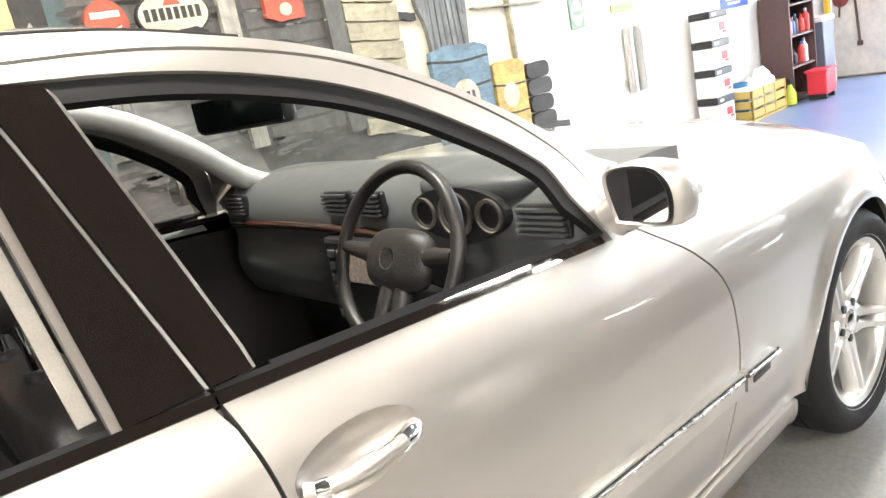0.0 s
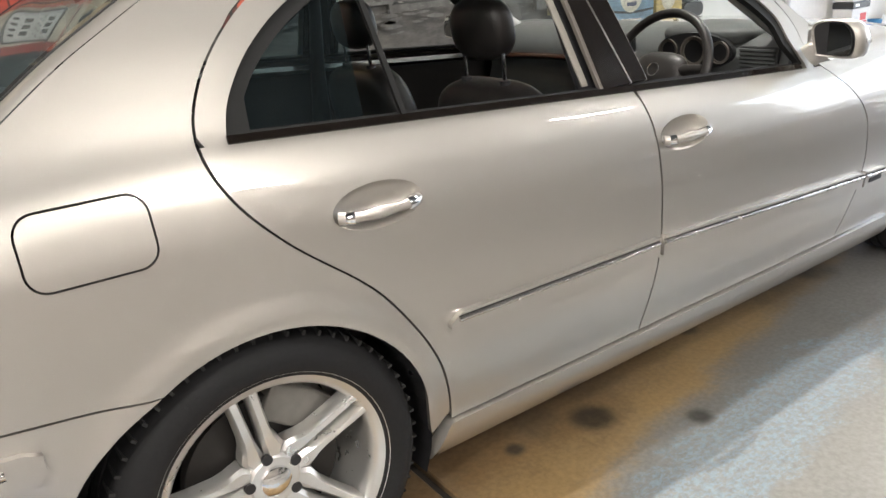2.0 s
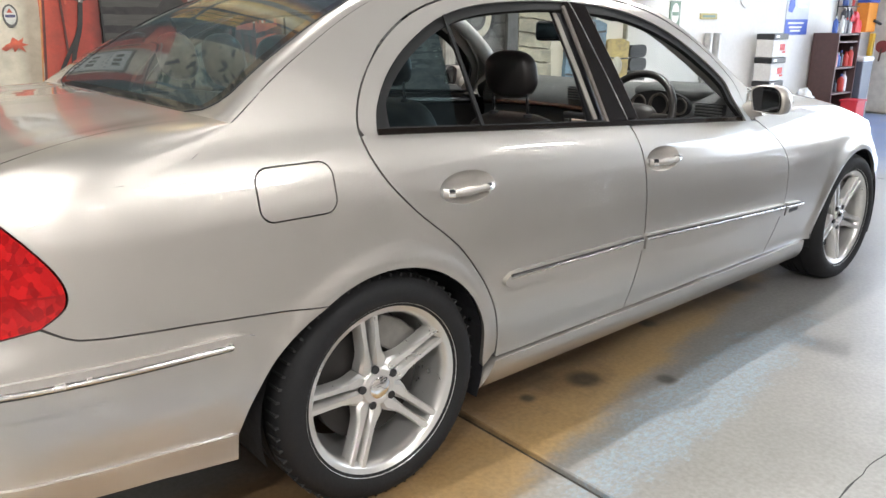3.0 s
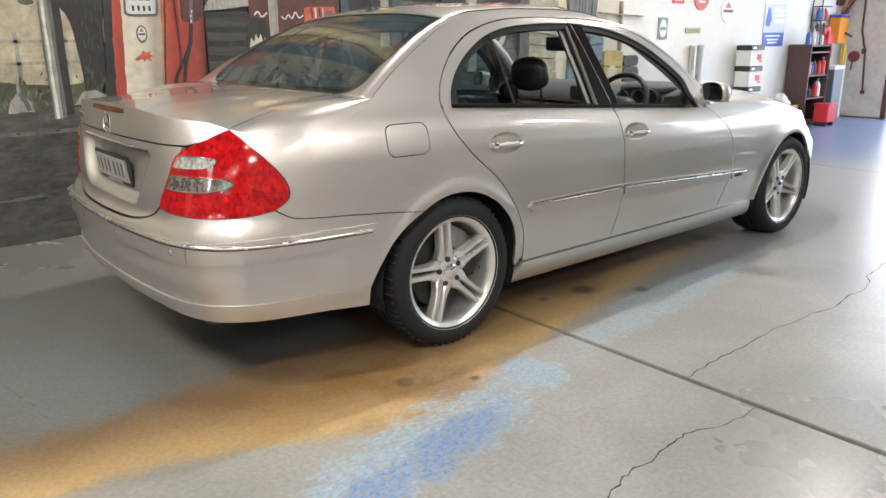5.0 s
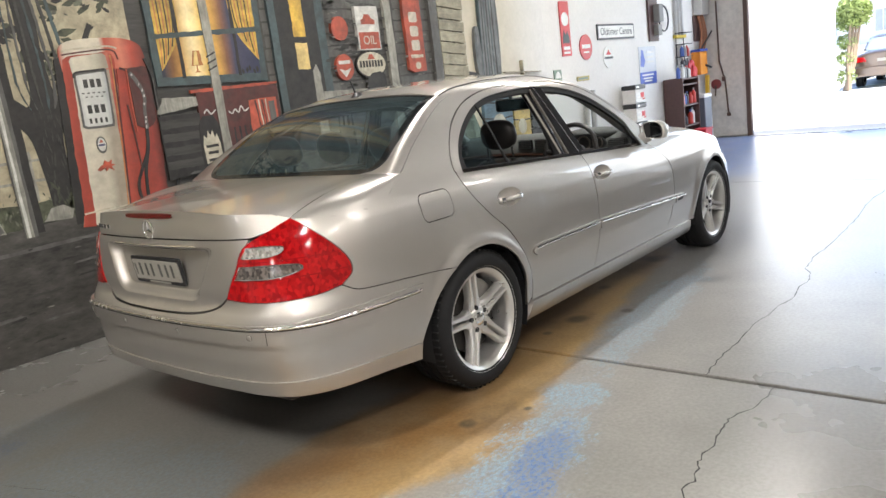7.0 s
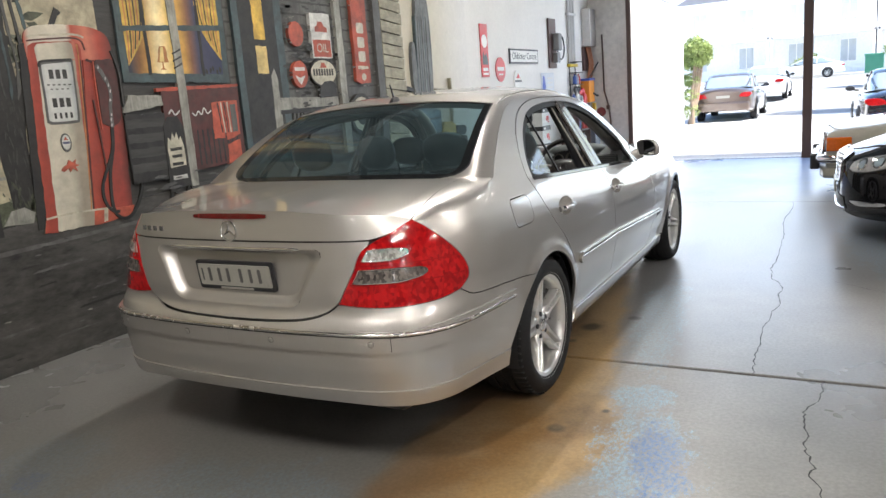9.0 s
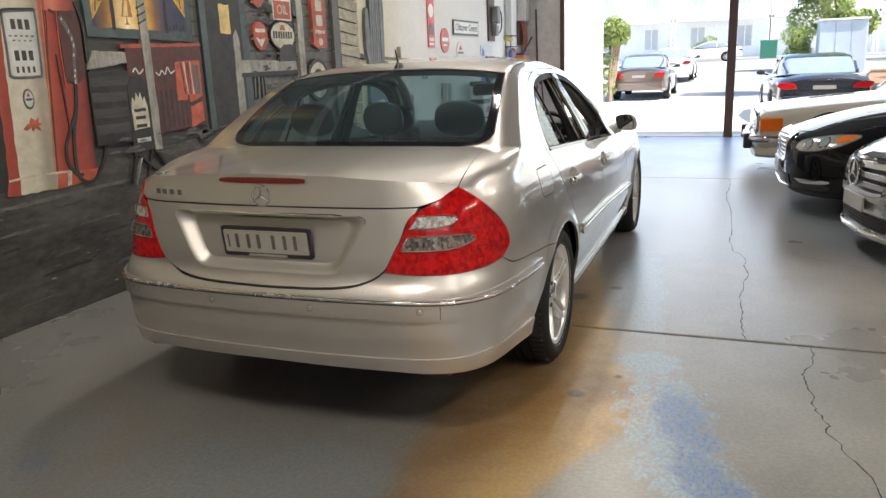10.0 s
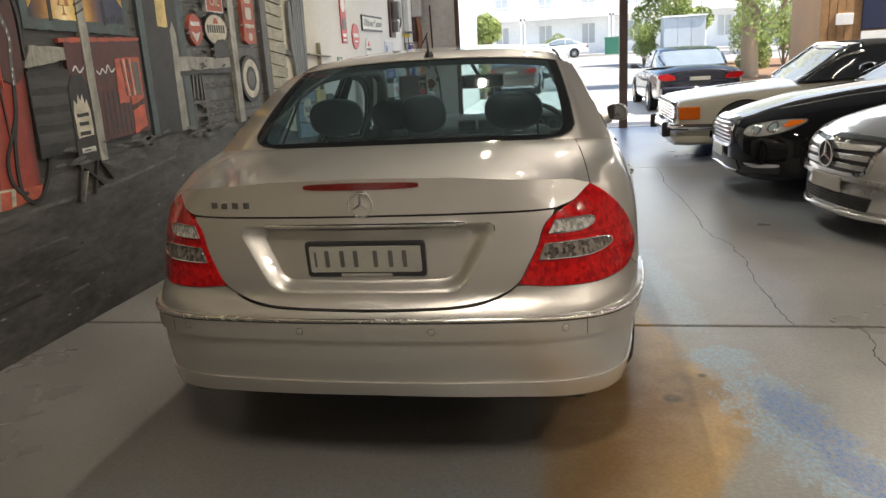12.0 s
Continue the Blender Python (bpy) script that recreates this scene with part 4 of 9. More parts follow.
# wheel housings and underside
for wx in (0.0, 2.854):
    for sgn in (-1, 1):
        bm = bmesh.new()
        rings = []
        for y in (0.875, 0.60):
            rings.append([bm.verts.new((wx + 0.365 * math.cos(radians(a)), sgn * y, 0.318 + 0.365 * math.sin(radians(a)))) for a in range(-22, 203, 9)])
        for i in range(len(rings[0]) - 1):
            bm.faces.new((rings[0][i], rings[0][i + 1], rings[1][i + 1], rings[1][i]))
        bm.faces.new(rings[1])
        part("wheel_housing", bm, SATIN, car)
# silencer added and rear box lowered to keep light from under the car
part("underbody", merged(box(-1.00, -0.40, -0.70, 0.70, 0.275, 0.36, 0.03), box(-0.40, 0.40, -0.60, 0.60, 0.20, 0.30, 0.02), box(0.37, 2.45, -0.80, 0.80, 0.19, 0.26, 0.01), box(-0.4, 0.4, -0.58, 0.58, 0.24, 0.36, 0.02), box(2.4, 3.5, -0.58, 0.58, 0.20, 0.34, 0.02)), SATIN, car)

part("silencer", moved(turned([(0.02, -0.36), (0.085, -0.35), (0.095, -0.30), (0.095, 0.30), (0.085, 0.35), (0.02, 0.36)], 20, "y"), Matrix.Translation((-0.72, 0.12, 0.275)) @ Matrix.Diagonal((1.5, 1, 0.85, 1))), SATIN, car, smooth=40)

# ---- trim, lamps and fittings of the saloon ----
def inset(poly, d):
    """A closed shape drawn in by d."""
    P = np.array(poly, float)
    area = 0.5 * np.sum(P[:, 0] * np.roll(P[:, 1], -1) - np.roll(P[:, 0], -1) * P[:, 1])
    t = np.roll(P, -1, 0) - np.roll(P, 1, 0)
    n = np.stack([-t[:, 1], t[:, 0]], 1) * (1 if area > 0 else -1)
    n /= np.linalg.norm(n, axis=1)[:, None] + 1e-9
    return [tuple(p) for p in P + n * d]


DARKSHELL = mat("dark_inner_metal", (0.035, 0.034, 0.033), 0.7)
STRIP = mat("grey_rubber_strip", (0.13, 0.115, 0.10), 0.5)
SEAL = mat("window_rubber", (0.010, 0.010, 0.010), 0.55, rough_vary=0.05, spec=0.2)
for side in (False, True):
    # dark structure behind the gaps
    shell = sx([(-0.95, 0.34), (-0.46, 0.34), (-0.40, 0.46), (-0.34, 0.54), (-0.20, 0.64)] + arc(0, 0.37, 110, 5)[0:] + [(0.40, 0.25), (2.45, 0.25)] + arc(2.854, 0.37, 175, 5) + [(3.28, 0.32), (3.28, 0.68), (2.1, 0.85), (1.8, 0.87), (0.05, 0.96), (-0.5, 0.93), (-0.90, 0.90)])
    panel("inner_structure", shell, DARKSHELL, car, offset=-0.040, thick=0, step=0.05, left=side)
    panel("tail_structure", [(0, 0.36), (s_x(-0.9), 0.36), (s_x(-0.9), 0.90), (s_r(0.5), 0.93), (s_r(0.44), 0.70), (s_r(0.36), 0.66), (0, 0.655)], DARKSHELL, car, offset=-0.028, thick=0, step=0.04, left=side)
    panel("lid_structure", [(0, 0.90), (s_r(0.60), 0.90), (s_r(0.62), 0.95), (0, 0.99)], DARKSHELL, car, offset=-0.028, thick=0, step=0.04, left=side)
    # seals inside the window openings
    panel("window_seal", sx(inset(win_f, -0.002)), SEAL, car, holes=[sx([(x, z if z > belt(x) + 0.05 else belt(x) + 0.010) for x, z in inset(win_f, 0.029)])], offset=-0.006, step=0.012, left=side)
    panel("window_seal", sx(inset(win_r, -0.002)), SEAL, car, holes=[sx([(x, z if z > belt(x) + 0.05 else belt(x) + 0.010) for x, z in inset(win_r, 0.026)])], offset=-0.006, step=0.012, left=side)
    # gloss black covers of the centre pillar
    zz = np.linspace(1.330, belt(1.05) + 0.008, 16)
    mc = [(float(np.interp(-z, [-p[1] for p in MID_CUT], [p[0] for p in MID_CUT])), float(z)) for z in zz]
    rear_x = [float(np.interp(z, [0.965, 1.335], [0.957, 0.936])) for _, z in mc]
    front_x = [float(np.interp(z, [0.965, 1.335], [1.116, 1.042])) for _, z in mc]
    panel("pillar_cover", sx([(x - 0.001, min(z, 1.332)) for x, z in mc] + [(w, min(z, 1.330)) for (x, z), w in zip(mc[::-1], rear_x[::-1])]), TRIM, car, offset=0.003, thick=0.02, left=side)
    panel("pillar_cover", sx([(x + 0.006, min(z, 1.330)) for x, z in mc] + [(w, min(z, 1.322)) for (x, z), w in zip(mc[::-1], front_x[::-1])]), TRIM, car, offset=0.003, thick=0.02, left=side)
    panel("pillar_gap", sx([(x - 0.002, min(z, 1.330)) for x, z in mc] + [(x + 0.007, min(z, 1.330)) for x, z in mc[::-1]]), GAP, car, offset=-0.003, thick=0.004, left=side)
    panel("pillar_cover_edge", sx([(w, min(z, 1.318)) for (x, z), w in zip(mc, front_x)] + [(w + 0.006, min(z, 1.315)) for (x, z), w in zip(mc[::-1], front_x[::-1])]), EDGE_METAL, car, offset=0.0, thick=0.01, left=side, label="bright metal edge")
    panel("pillar_cover_edge", sx([(w - 0.011, min(z, 1.318)) for (x, z), w in zip(mc, rear_x)] + [(w, min(z, 1.320)) for (x, z), w in zip(mc[::-1], rear_x[::-1])]), STRIP, car, offset=0.001, thick=0.01, left=side, label="grey rubber edge strip")
    panel("pillar_cover_edge", sx([(x - 0.002, min(z, 1.330)) for x, z in mc] + [(x + 0.0025, min(z, 1.330)) for x, z in mc[::-1]]), EDGE_METAL, car, offset=0.0045, thick=0.006, left=side, label="bright metal edge")
    # divider of the rear door's window and its fixed pane
    panel("window_divider", sx([(0.388, belt(0.38)), (0.400, belt(0.405)), (0.390, 1.293), (0.379, 1.289)]), SEAL, car, offset=0.000, thick=0.008, left=side)
    panel("quarter_light", sx(inset([p for p in win_r if p[0] < 0.382], 0.006)), PANE, car, offset=-0.010, thick=0, left=side)
    # belt moulding
    bx = np.linspace(0.028, 1.0575, 24)
    panel("belt_moulding", sx([(x, belt(x) - 0.011) for x in bx] + [(x, belt(x) + 0.002) for x in bx[::-1]]), TRIM, car, offset=0.005, thick=0.02, left=side)
    bx = np.linspace(1.0605, 1.80, 20)
    panel("belt_moulding", sx([(x, belt(x) - 0.011) for x in bx] + [(x, belt(x) + 0.002) for x in bx[::-1]]), TRIM, car, offset=0.005, thick=0.02, left=side)
    # raised upper edges of the lowered panes
    bx = np.linspace(1.15, 1.74, 14)
    panel("lowered_pane_edge", sx([(x, belt(x) + 0.004) for x in bx] + [(x, belt(x) + 0.016) for x in bx[::-1]]), SEAL, car, offset=-0.020, thick=0.005, left=side)
    # rubbing strips with a bright upper line
    zs = lambda x: float(np.interp(x, [0.4, 1.08, 2.3], [0.546, 0.540, 0.478]))
    for x0, x1, r0, r1 in ((0.405, 1.072, 0.02, 0.0), (1.086, 2.106, 0.0, 0.0), (2.120, 2.278, 0.0, 0.016)):
        xs = np.linspace(x0, x1, 26)
        def half(x):
            e = 0.026
            if r0 and x < x0 + r0 * 2:
                e *= math.sqrt(max(0.05, 1 - ((x0 + 2 * r0 - x) / (2 * r0)) ** 2))
            if r1 and x > x1 - r1 * 2:
                e *= math.sqrt(max(0.05, 1 - ((x - x1 + 2 * r1) / (2 * r1)) ** 2))
            return e
        panel("rubbing_strip", sx([(x, zs(x) - half(x)) for x in xs] + [(x, zs(x) + half(x)) for x in xs[::-1]]), SILVER, car, offset=0.015, thick=0.018, step=0.02, left=side)
        xc = np.linspace(x0 + (0.02 if r0 else 0.0), x1 - 0.006, 26)
        panel("strip_groove", sx([(x, zs(x) + 0.0175) for x in xc] + [(x, zs(x) + 0.0205) for x in xc[::-1]]), GAP, car, offset=0.0160, thick=0.004, step=0.02, left=side)
        fl = -1 if side else 1
        line = [skin(s_x(x), zs(x) + 0.0125) + skin_normal(s_x(x), zs(x)) * 0.0165 for x in xc]
        part("bright_strip", tube([(float(p[0]), fl * float(p[1]), float(p[2])) for p in line], 0.0052, 10), SATIN_CHROME, car, smooth=60)
    panel("side_badge", sx(round_rect(2.145, 2.225, zs(2.2) - 0.012, zs(2.2) + 0.004, 0.003, 2)), SATIN, car, offset=0.017, thick=0.004, step=0.01, left=side)
    # bumper strip: pad and bright line, from the centre round the corner to the arch
    ss = np.concatenate([np.linspace(0, s_r(0.5), 14), np.linspace(s_r(0.52), s_x(-0.372), 34)])
    zb = lambda s: float(np.interp(s, [0, s_r(0.5), s_x(-0.95), s_x(-0.37)], [0.598, 0.596, 0.589, 0.583]))
    e0, e1 = s_r(0.70), s_x(-0.80)
    tip = lambda s: math.sqrt(max(0.02, 1 - max(0, (s - s_x(-0.42)) / (s_x(-0.366) - s_x(-0.42))) ** 2))
    up = lambda s: (0.010 + 0.012 * float(smoothstep(e0, e1, s))) * tip(s)
    dn = lambda s: (0.066 - 0.030 * min(1.0, max(0.0, (s - e0) / (s_x(-0.42) - e0)))) * tip(s)
    panel("bumper_pad", [(s, zb(s) - dn(s)) for s in ss] + [(s, zb(s) + up(s)) for s in ss[::-1]], SILVER, car, offset=0.0130, thick=0.016, step=0.016, left=side)
    sc = ss[ss < s_x(-0.42)]
    panel("strip_groove", [(s, zb(s) - 0.0105) for s in sc] + [(s, zb(s) - 0.007) for s in sc[::-1]], GAP, car, offset=0.0137, thick=0.004, step=0.02, left=side)
    fl = -1 if side else 1
    line = [skin(s, zb(s)) + skin_normal(s, zb(s)) * 0.0145 for s in sc]
    part("bumper_bright_strip", tube([(float(p[0]), fl * float(p[1]), float(p[2])) for p in line], 0.0072, 10), SATIN_CHROME, car, smooth=60)
    # the lower lip: a proud band under a fine crease, from the centre to the arch
    sl = np.concatenate([np.linspace(0, s_r(0.55), 12), np.linspace(s_r(0.58), s_x(-0.418), 34)])
    low = lambda s: float(np.interp(s, [0, s_r(0.5), s_x(-0.9), s_x(-0.6), s_x(-0.43)], [0.330, 0.322, 0.306, 0.290, 0.272]))
    crest = lambda s: float(np.interp(s, [0, s_r(0.5), s_x(-0.9), s_x(-0.6), s_x(-0.42)], [0.378, 0.376, 0.372, 0.360, 0.346]))
    panel("bumper_lip", [(s, low(s)) for s in sl] + [(s, crest(s)) for s in sl[::-1]], SILVER, car, offset=0.007, thick=0.010, step=0.016, left=side)
    # parking sensors
    for y in (0.215, 0.625):
        at, nn = skin(s_r(y), 0.562), skin_normal(s_r(y), 0.562)
        at = at + nn * 0.0123
        fl = -1 if side else 1
        m4 = Matrix.Translation((float(at[0]), fl * float(at[1]), float(at[2]))) @ Vector((float(nn[0]), fl * float(nn[1]), float(nn[2]))).to_track_quat("X", "Z").to_matrix().to_4x4()
        part("sensor_gap", moved(turned([(0.0105, 0.0), (0.0120, 0.0), (0.0120, 0.0012), (0.0105, 0.0012)], 20, "x", close=True), m4), GAP, car)
        part("parking_sensor", moved(turned([(0.002, 0.0), (0.0105, 0.0), (0.0105, 0.002), (0.009, 0.0032), (0.002, 0.0034)], 20, "x"), m4), SILVER, car, smooth=40)
    # seams at the pad's ends
    s1 = s_r(0.690)
    panel("pad_seam", [(s1 - 0.0012, 0.532), (s1 + 0.0012, 0.532), (s1 + 0.0012, 0.588), (s1 - 0.0012, 0.588)], GAP, car, offset=0.0133, thick=0.004, step=0.02, left=side)
    panel("pad_shadow_gap", [(s, zb(s) - dn(s) - 0.004) for s in ss] + [(s, zb(s) - dn(s)) for s in ss[::-1]], GAP, car, offset=0.0008, thick=0.002, step=0.02, left=side)
    # door handles in their dishes
    for poly, cx, cz in ((DISH_R, 0.278, 0.842), (DISH_F, 1.196, 0.814)):
        U, V = np.meshgrid(np.linspace(0, 1, 9), np.linspace(0, 2 * math.pi, 33), indexing="ij")
        S = np.array([[s_x(cx + u * (0.100 if cx < 1 else 0.098) * math.cos(v)) for u, v in zip(ru, rv)] for ru, rv in zip(U, V)])
        Zz = cz + U * (0.044 if cx < 1 else 0.042) * np.sin(V)
        P = skin(S, Zz) - skin_normal(S, Zz) * (0.030 * (1 - U ** 2.2) ** 0.8)[..., None]
        if side:
            P = P * np.array([1, -1, 1])
        dish = grid_mesh(P.tolist())
        bmesh.ops.remove_doubles(dish, verts=dish.verts[:], dist=0.0002)
        bmesh.ops.recalc_face_normals(dish, faces=dish.faces[:])
        part("handle_dish", dish, SILVER, car, smooth=60)
        xs = np.linspace(-0.088, 0.086, 15)
        line = []
        for dx in xs:
            p = skin(s_x(cx + dx), cz - 0.006)
            out = 0.026 * (1 - (abs(dx) / 0.092) ** 4) - 0.004
            line.append((float(p[0]), float(p[1] - out) * (-1 if side else 1), float(p[2])))
        part("door_handle", moved(tube(line, [0.011 + 0.002 * math.cos(k) for k in range(15)], 12), Matrix.Translation((0, 0, 0))), SILVER, car, smooth=60)
        part("handle_bright_end", tube(line[-4:], [0.0135, 0.0145, 0.0145, 0.010], 12), CHROME, car, "bright handle end", smooth=60)
        part("handle_bright_end", tube(line[:3], [0.008, 0.013, 0.0135], 12), CHROME, car, "bright handle end", smooth=60)
    # clear bands of the tail lamps
    CLEAR = MATS.get("clear_ribbed_lens") or lens("clear_ribbed_lens", (0.52, 0.49, 0.46), (0.14, 0.13, 0.12), 60)
    GREYLENS = MATS.get("grey_lens") or lens("grey_lens", (0.20, 0.17, 0.15), (0.035, 0.030, 0.028), 50)
    # band ends: inner edge follows the lamp's slope
    def band(z0, z1, w):
        a = lambda z: float(np.interp(z, [p[1] for p in LAMP_IN[::-1]], [p[0] for p in LAMP_IN[::-1]]))
        return [tuple(p) for p in spline([(a(z0) + 0.022, z0), (a(z0) + w * 0.6, z0), (a(z0) + w * 0.9, z0 + 0.25 * (z1 - z0)), (a(z0) + w, z0 + 0.55 * (z1 - z0)), (a(z1) + w * 0.85, z1 - 0.12 * (z1 - z0)), (a(z1) + w * 0.5, z1), (a(z1) + 0.022, z1)], 3)]
    panel("reversing_lens", band(0.845, 0.884, 0.235), CLEAR, car, offset=0.0045, thick=0.004, step=0.012, left=side, label="clear ribbed lens band")
    panel("indicator_lens", band(0.768, 0.815, 0.345), GREYLENS, car, offset=0.0045, thick=0.004, step=0.012, left=side, label="smoky grey lens band")
    for z0, z1, w in ((0.845, 0.884, 0.235), (0.768, 0.815, 0.345)):
        rim = band(z0, z1, w)
        pts = [skin(s, z) + skin_normal(s, z) * 0.0085 for s, z in rim]
        part("lens_rim", tube([(float(q[0]), float(q[1]) * (-1 if side else 1), float(q[2])) for q in pts], 0.0022, 6, closed=True), CHROME, car, smooth=60)
    # ridges and dark joints inside the red lens
    edge_in = lambda z: float(np.interp(z, [p[1] for p in LAMP_IN[::-1]], [p[0] for p in LAMP_IN[::-1]]))
    edge_out = lambda z: float(np.interp(-z, [-p[1] for p in LAMP_OUT], [p[0] for p in LAMP_OUT]))
    def joint(z, h, a0, a1, material=REDRIB):
        xs = np.linspace(edge_in(z) + a0, edge_out(z) - a1, 12)
        panel("lens_rib", [(s, z - h) for s in xs] + [(s, z + h) for s in xs[::-1]], material, car, offset=0.0038, thick=0.003, step=0.02, left=side)
    for z, h in ((0.763, 0.0022), (0.829, 0.0022)):
        joint(z, h, 0.010, 0.012)
# fuel flap
panel("fuel_flap", sx(inset(FLAP, 0.0038)), SILVER, car, offset=0.0005)

# plate recess, plate and lid fittings
ring0 = [(s, z) for s, z in RECESS]
inner_r = [(0, 0.706), (s_r(0.25), 0.707), (s_r(0.272), 0.712), (s_r(0.290), 0.725), (s_r(0.352), 0.845), (s_r(0.352), 0.860), (s_r(0.335), 0.870), (0, 0.872)]
for side in (False, True):
    sg = -1 if side else 1
    a = dense(ring0[:-1] + [ring0[-1]], 0.02)
    def along(loop, n=40):
        L = np.array(loop)
        d = np.concatenate([[0], np.cumsum(np.linalg.norm(np.diff(L, axis=0), axis=1))])
        t = np.linspace(0, d[-1], n)
        return np.stack([np.interp(t, d, L[:, 0]), np.interp(t, d, L[:, 1])], 1)
    A, B = along(ring0), along(inner_r)
    rows = []
    for w in np.linspace(0, 1, 7):
        M = A + (B - A) * w
        depth = 0.038 * smoothstep(0, 1, w) 
        P = skin(M[:, 0], M[:, 1]) - skin_normal(M[:, 0], M[:, 1]) * depth
        rows.append((P * np.array([1, sg, 1])).tolist())
    bm = grid_mesh(rows)
    bmesh.ops.recalc_face_normals(bm, faces=bm.faces[:])
    part("plate_recess_wall", bm, SILVER, car, smooth=50)
    panel("plate_recess_floor", inner_r, SILVER, car, offset=-0.038, thick=0, left=side)
pt = skin(0.0, 0.78)
plate_m = Matrix.Translation((float(pt[0]) + 0.020, 0, 0.780)) @ Matrix.Rotation(radians(-7), 4, "Y")
PLATEWHITE = mat("plate_cream", (0.29, 0.278, 0.245), 0.35, vary=0.10, grain=120)
plate = new("number_plate")
plate.parent = car
plate.matrix_basis = plate_m
tagged(plate, "cream number plate in a black surround")
part("surround", moved(prism(round_rect(-0.197, 0.197, -0.062, 0.058, 0.012, 4), 0.012, "x", 0.002), pose(0, 0, 0)), SATIN, plate)
part("plate_face", prism(round_rect(-0.183, 0.183, -0.044, 0.044, 0.006, 3), -0.004, "x"), PLATEWHITE, plate)
PLATEINK = mat("plate_ink", (0.075, 0.072, 0.07), 0.5)
for y in (0.125, 0.075, 0.030, -0.035, -0.085, -0.130):
    part("character_bar", prism(round_rect(y - 0.0075, y + 0.0075, -0.027, 0.030, 0.004, 2), -0.0052, "x"), PLATEINK, plate)
part("character_bar", prism(round_rect(0.160, 0.168, -0.026, 0.026, 0.003, 2), -0.0048, "x"), PLATEINK, plate)
part("dealer_bar", prism(round_rect(-0.085, 0.085, -0.059, -0.050, 0.002, 2), -0.002, "x"), PLATEWHITE, plate)

def on_tail(y, z, out=0.0):
    p = skin(s_r(abs(y)), z) + skin_normal(s_r(abs(y)), z) * out
    return Vector((float(p[0]), -float(p[1]) if y > 0 else float(p[1]), float(p[2])))


# brow light in the lid's edge, round badge, letters as bars
bm = bmesh.new()
rows = []
for dz, out in ((-0.012, 0.001), (-0.010, 0.006), (0.010, 0.006), (0.012, 0.001)):
    rows.append([on_tail(0.190 * math.sin(a), 1.012 + dz * max(0.05, math.cos(a)) ** 0.35, out) for a in np.linspace(-math.pi / 2, math.pi / 2, 31)])
part("brake_light_strip", grid_mesh(rows), mat("dark_red_lens", (0.11, 0.004, 0.004), 0.08, coat=1.0), car, "dark red high brake light strip", smooth=40)
c = on_tail(0.0, 0.955, 0.004)
ring = [(c.x, c.y + 0.0385 * math.cos(a), c.z + 0.0385 * math.sin(a)) for a in np.linspace(0, 2 * math.pi, 33)[:-1]]
part("badge_ring", tube(ring, 0.0036, 8, closed=True), CHROME, car, "bright ring badge", smooth=60)
for k in range(3):
    a = radians(90 + 120 * k)
    part("badge_spoke", tube([(c.x, c.y, c.z), (c.x, c.y + 0.036 * math.cos(a), c.z + 0.036 * math.sin(a))], [0.006, 0.0015], 6), CHROME, car)
for k in range(4):
    y = 0.52 - 0.041 * k
    p = on_tail(y, 0.957, 0.002)
    part("letter_bar", moved(box(-0.002, 0.0015, -0.011, 0.011, -0.0105, 0.0105, 0.001), Matrix.Translation(p)), CHROME, car)
p = on_tail(0.0, 0.894, 0.004)
part("lid_grip", tube([tuple(on_tail(y, 0.890, 0.004)) for y in np.linspace(-0.335, 0.335, 25)], [0.003] + [0.0075] * 23 + [0.003], 10), CHROME, car, "slim bright lid grip", smooth=60)
# aerial on the roof's rear edge
az = float(top(0.245, 0.0)[2])
fin = merged(moved(turned([(0.002, 0.022), (0.012, 0.02), (0.022, 0.0), (0.026, -0.006)], 20, "z"), Matrix.Translation((0.245, 0, az)) @ Matrix.Diagonal((1.9, 1, 1, 1))), tube([(0.235, 0, az + 0.012), (0.205, 0, az + 0.085)], [0.006, 0.003], 8))
part("aerial", fin, SATIN, car, smooth=50)
# dark surround of the rear screen
FRIT = mat("black_glass_border", (0.012, 0.013, 0.014), 0.04, coat=0.0, rough_vary=0.02)
for sg in (-1, 1):
    sheet("screen_border", top, top_normal, -0.34, 0.19, 44, lambda x: sg * half_glass(x), lambda x: sg * (half_glass(x) - 0.055), 4, FRIT, car, offset=0.0015)
sheet("screen_border", top, top_normal, -0.34, -0.318, 6, lambda x: 0.055 - half_glass(x), lambda x: half_glass(x) - 0.055, 31, FRIT, car, offset=0.0015)
sheet("screen_border", top, top_normal, 0.172, 0.19, 3, lambda x: 0.055 - half_glass(x), lambda x: half_glass(x) - 0.055, 31, FRIT, car, offset=0.0015)
# bright line along the rear glass's upper edge and slim rubber down its sides
part("screen_seal", tube([tuple(top(0.193, v) + np.array([0, 0, 0.002])) for v in np.linspace(-0.9, 0.9, 31)], 0.004, 6), SILVER, car, smooth=60)
for sg in (-1, 1):
    part("screen_seal", tube([tuple(top(x, sg * half_glass(x)) + np.array([0, 0, 0.001])) for x in np.linspace(-0.339, 0.19, 40)], 0.0028, 6), GAP, car, smooth=60)
# roof seams
for sg in (-1, 1):
    P = [tuple(top(x, sg * 0.93) + np.array([0, 0, 0.001])) for x in np.linspace(0.2, 1.36, 30)]
    part("roof_seam", tube(P, 0.003, 6), GAP, car)

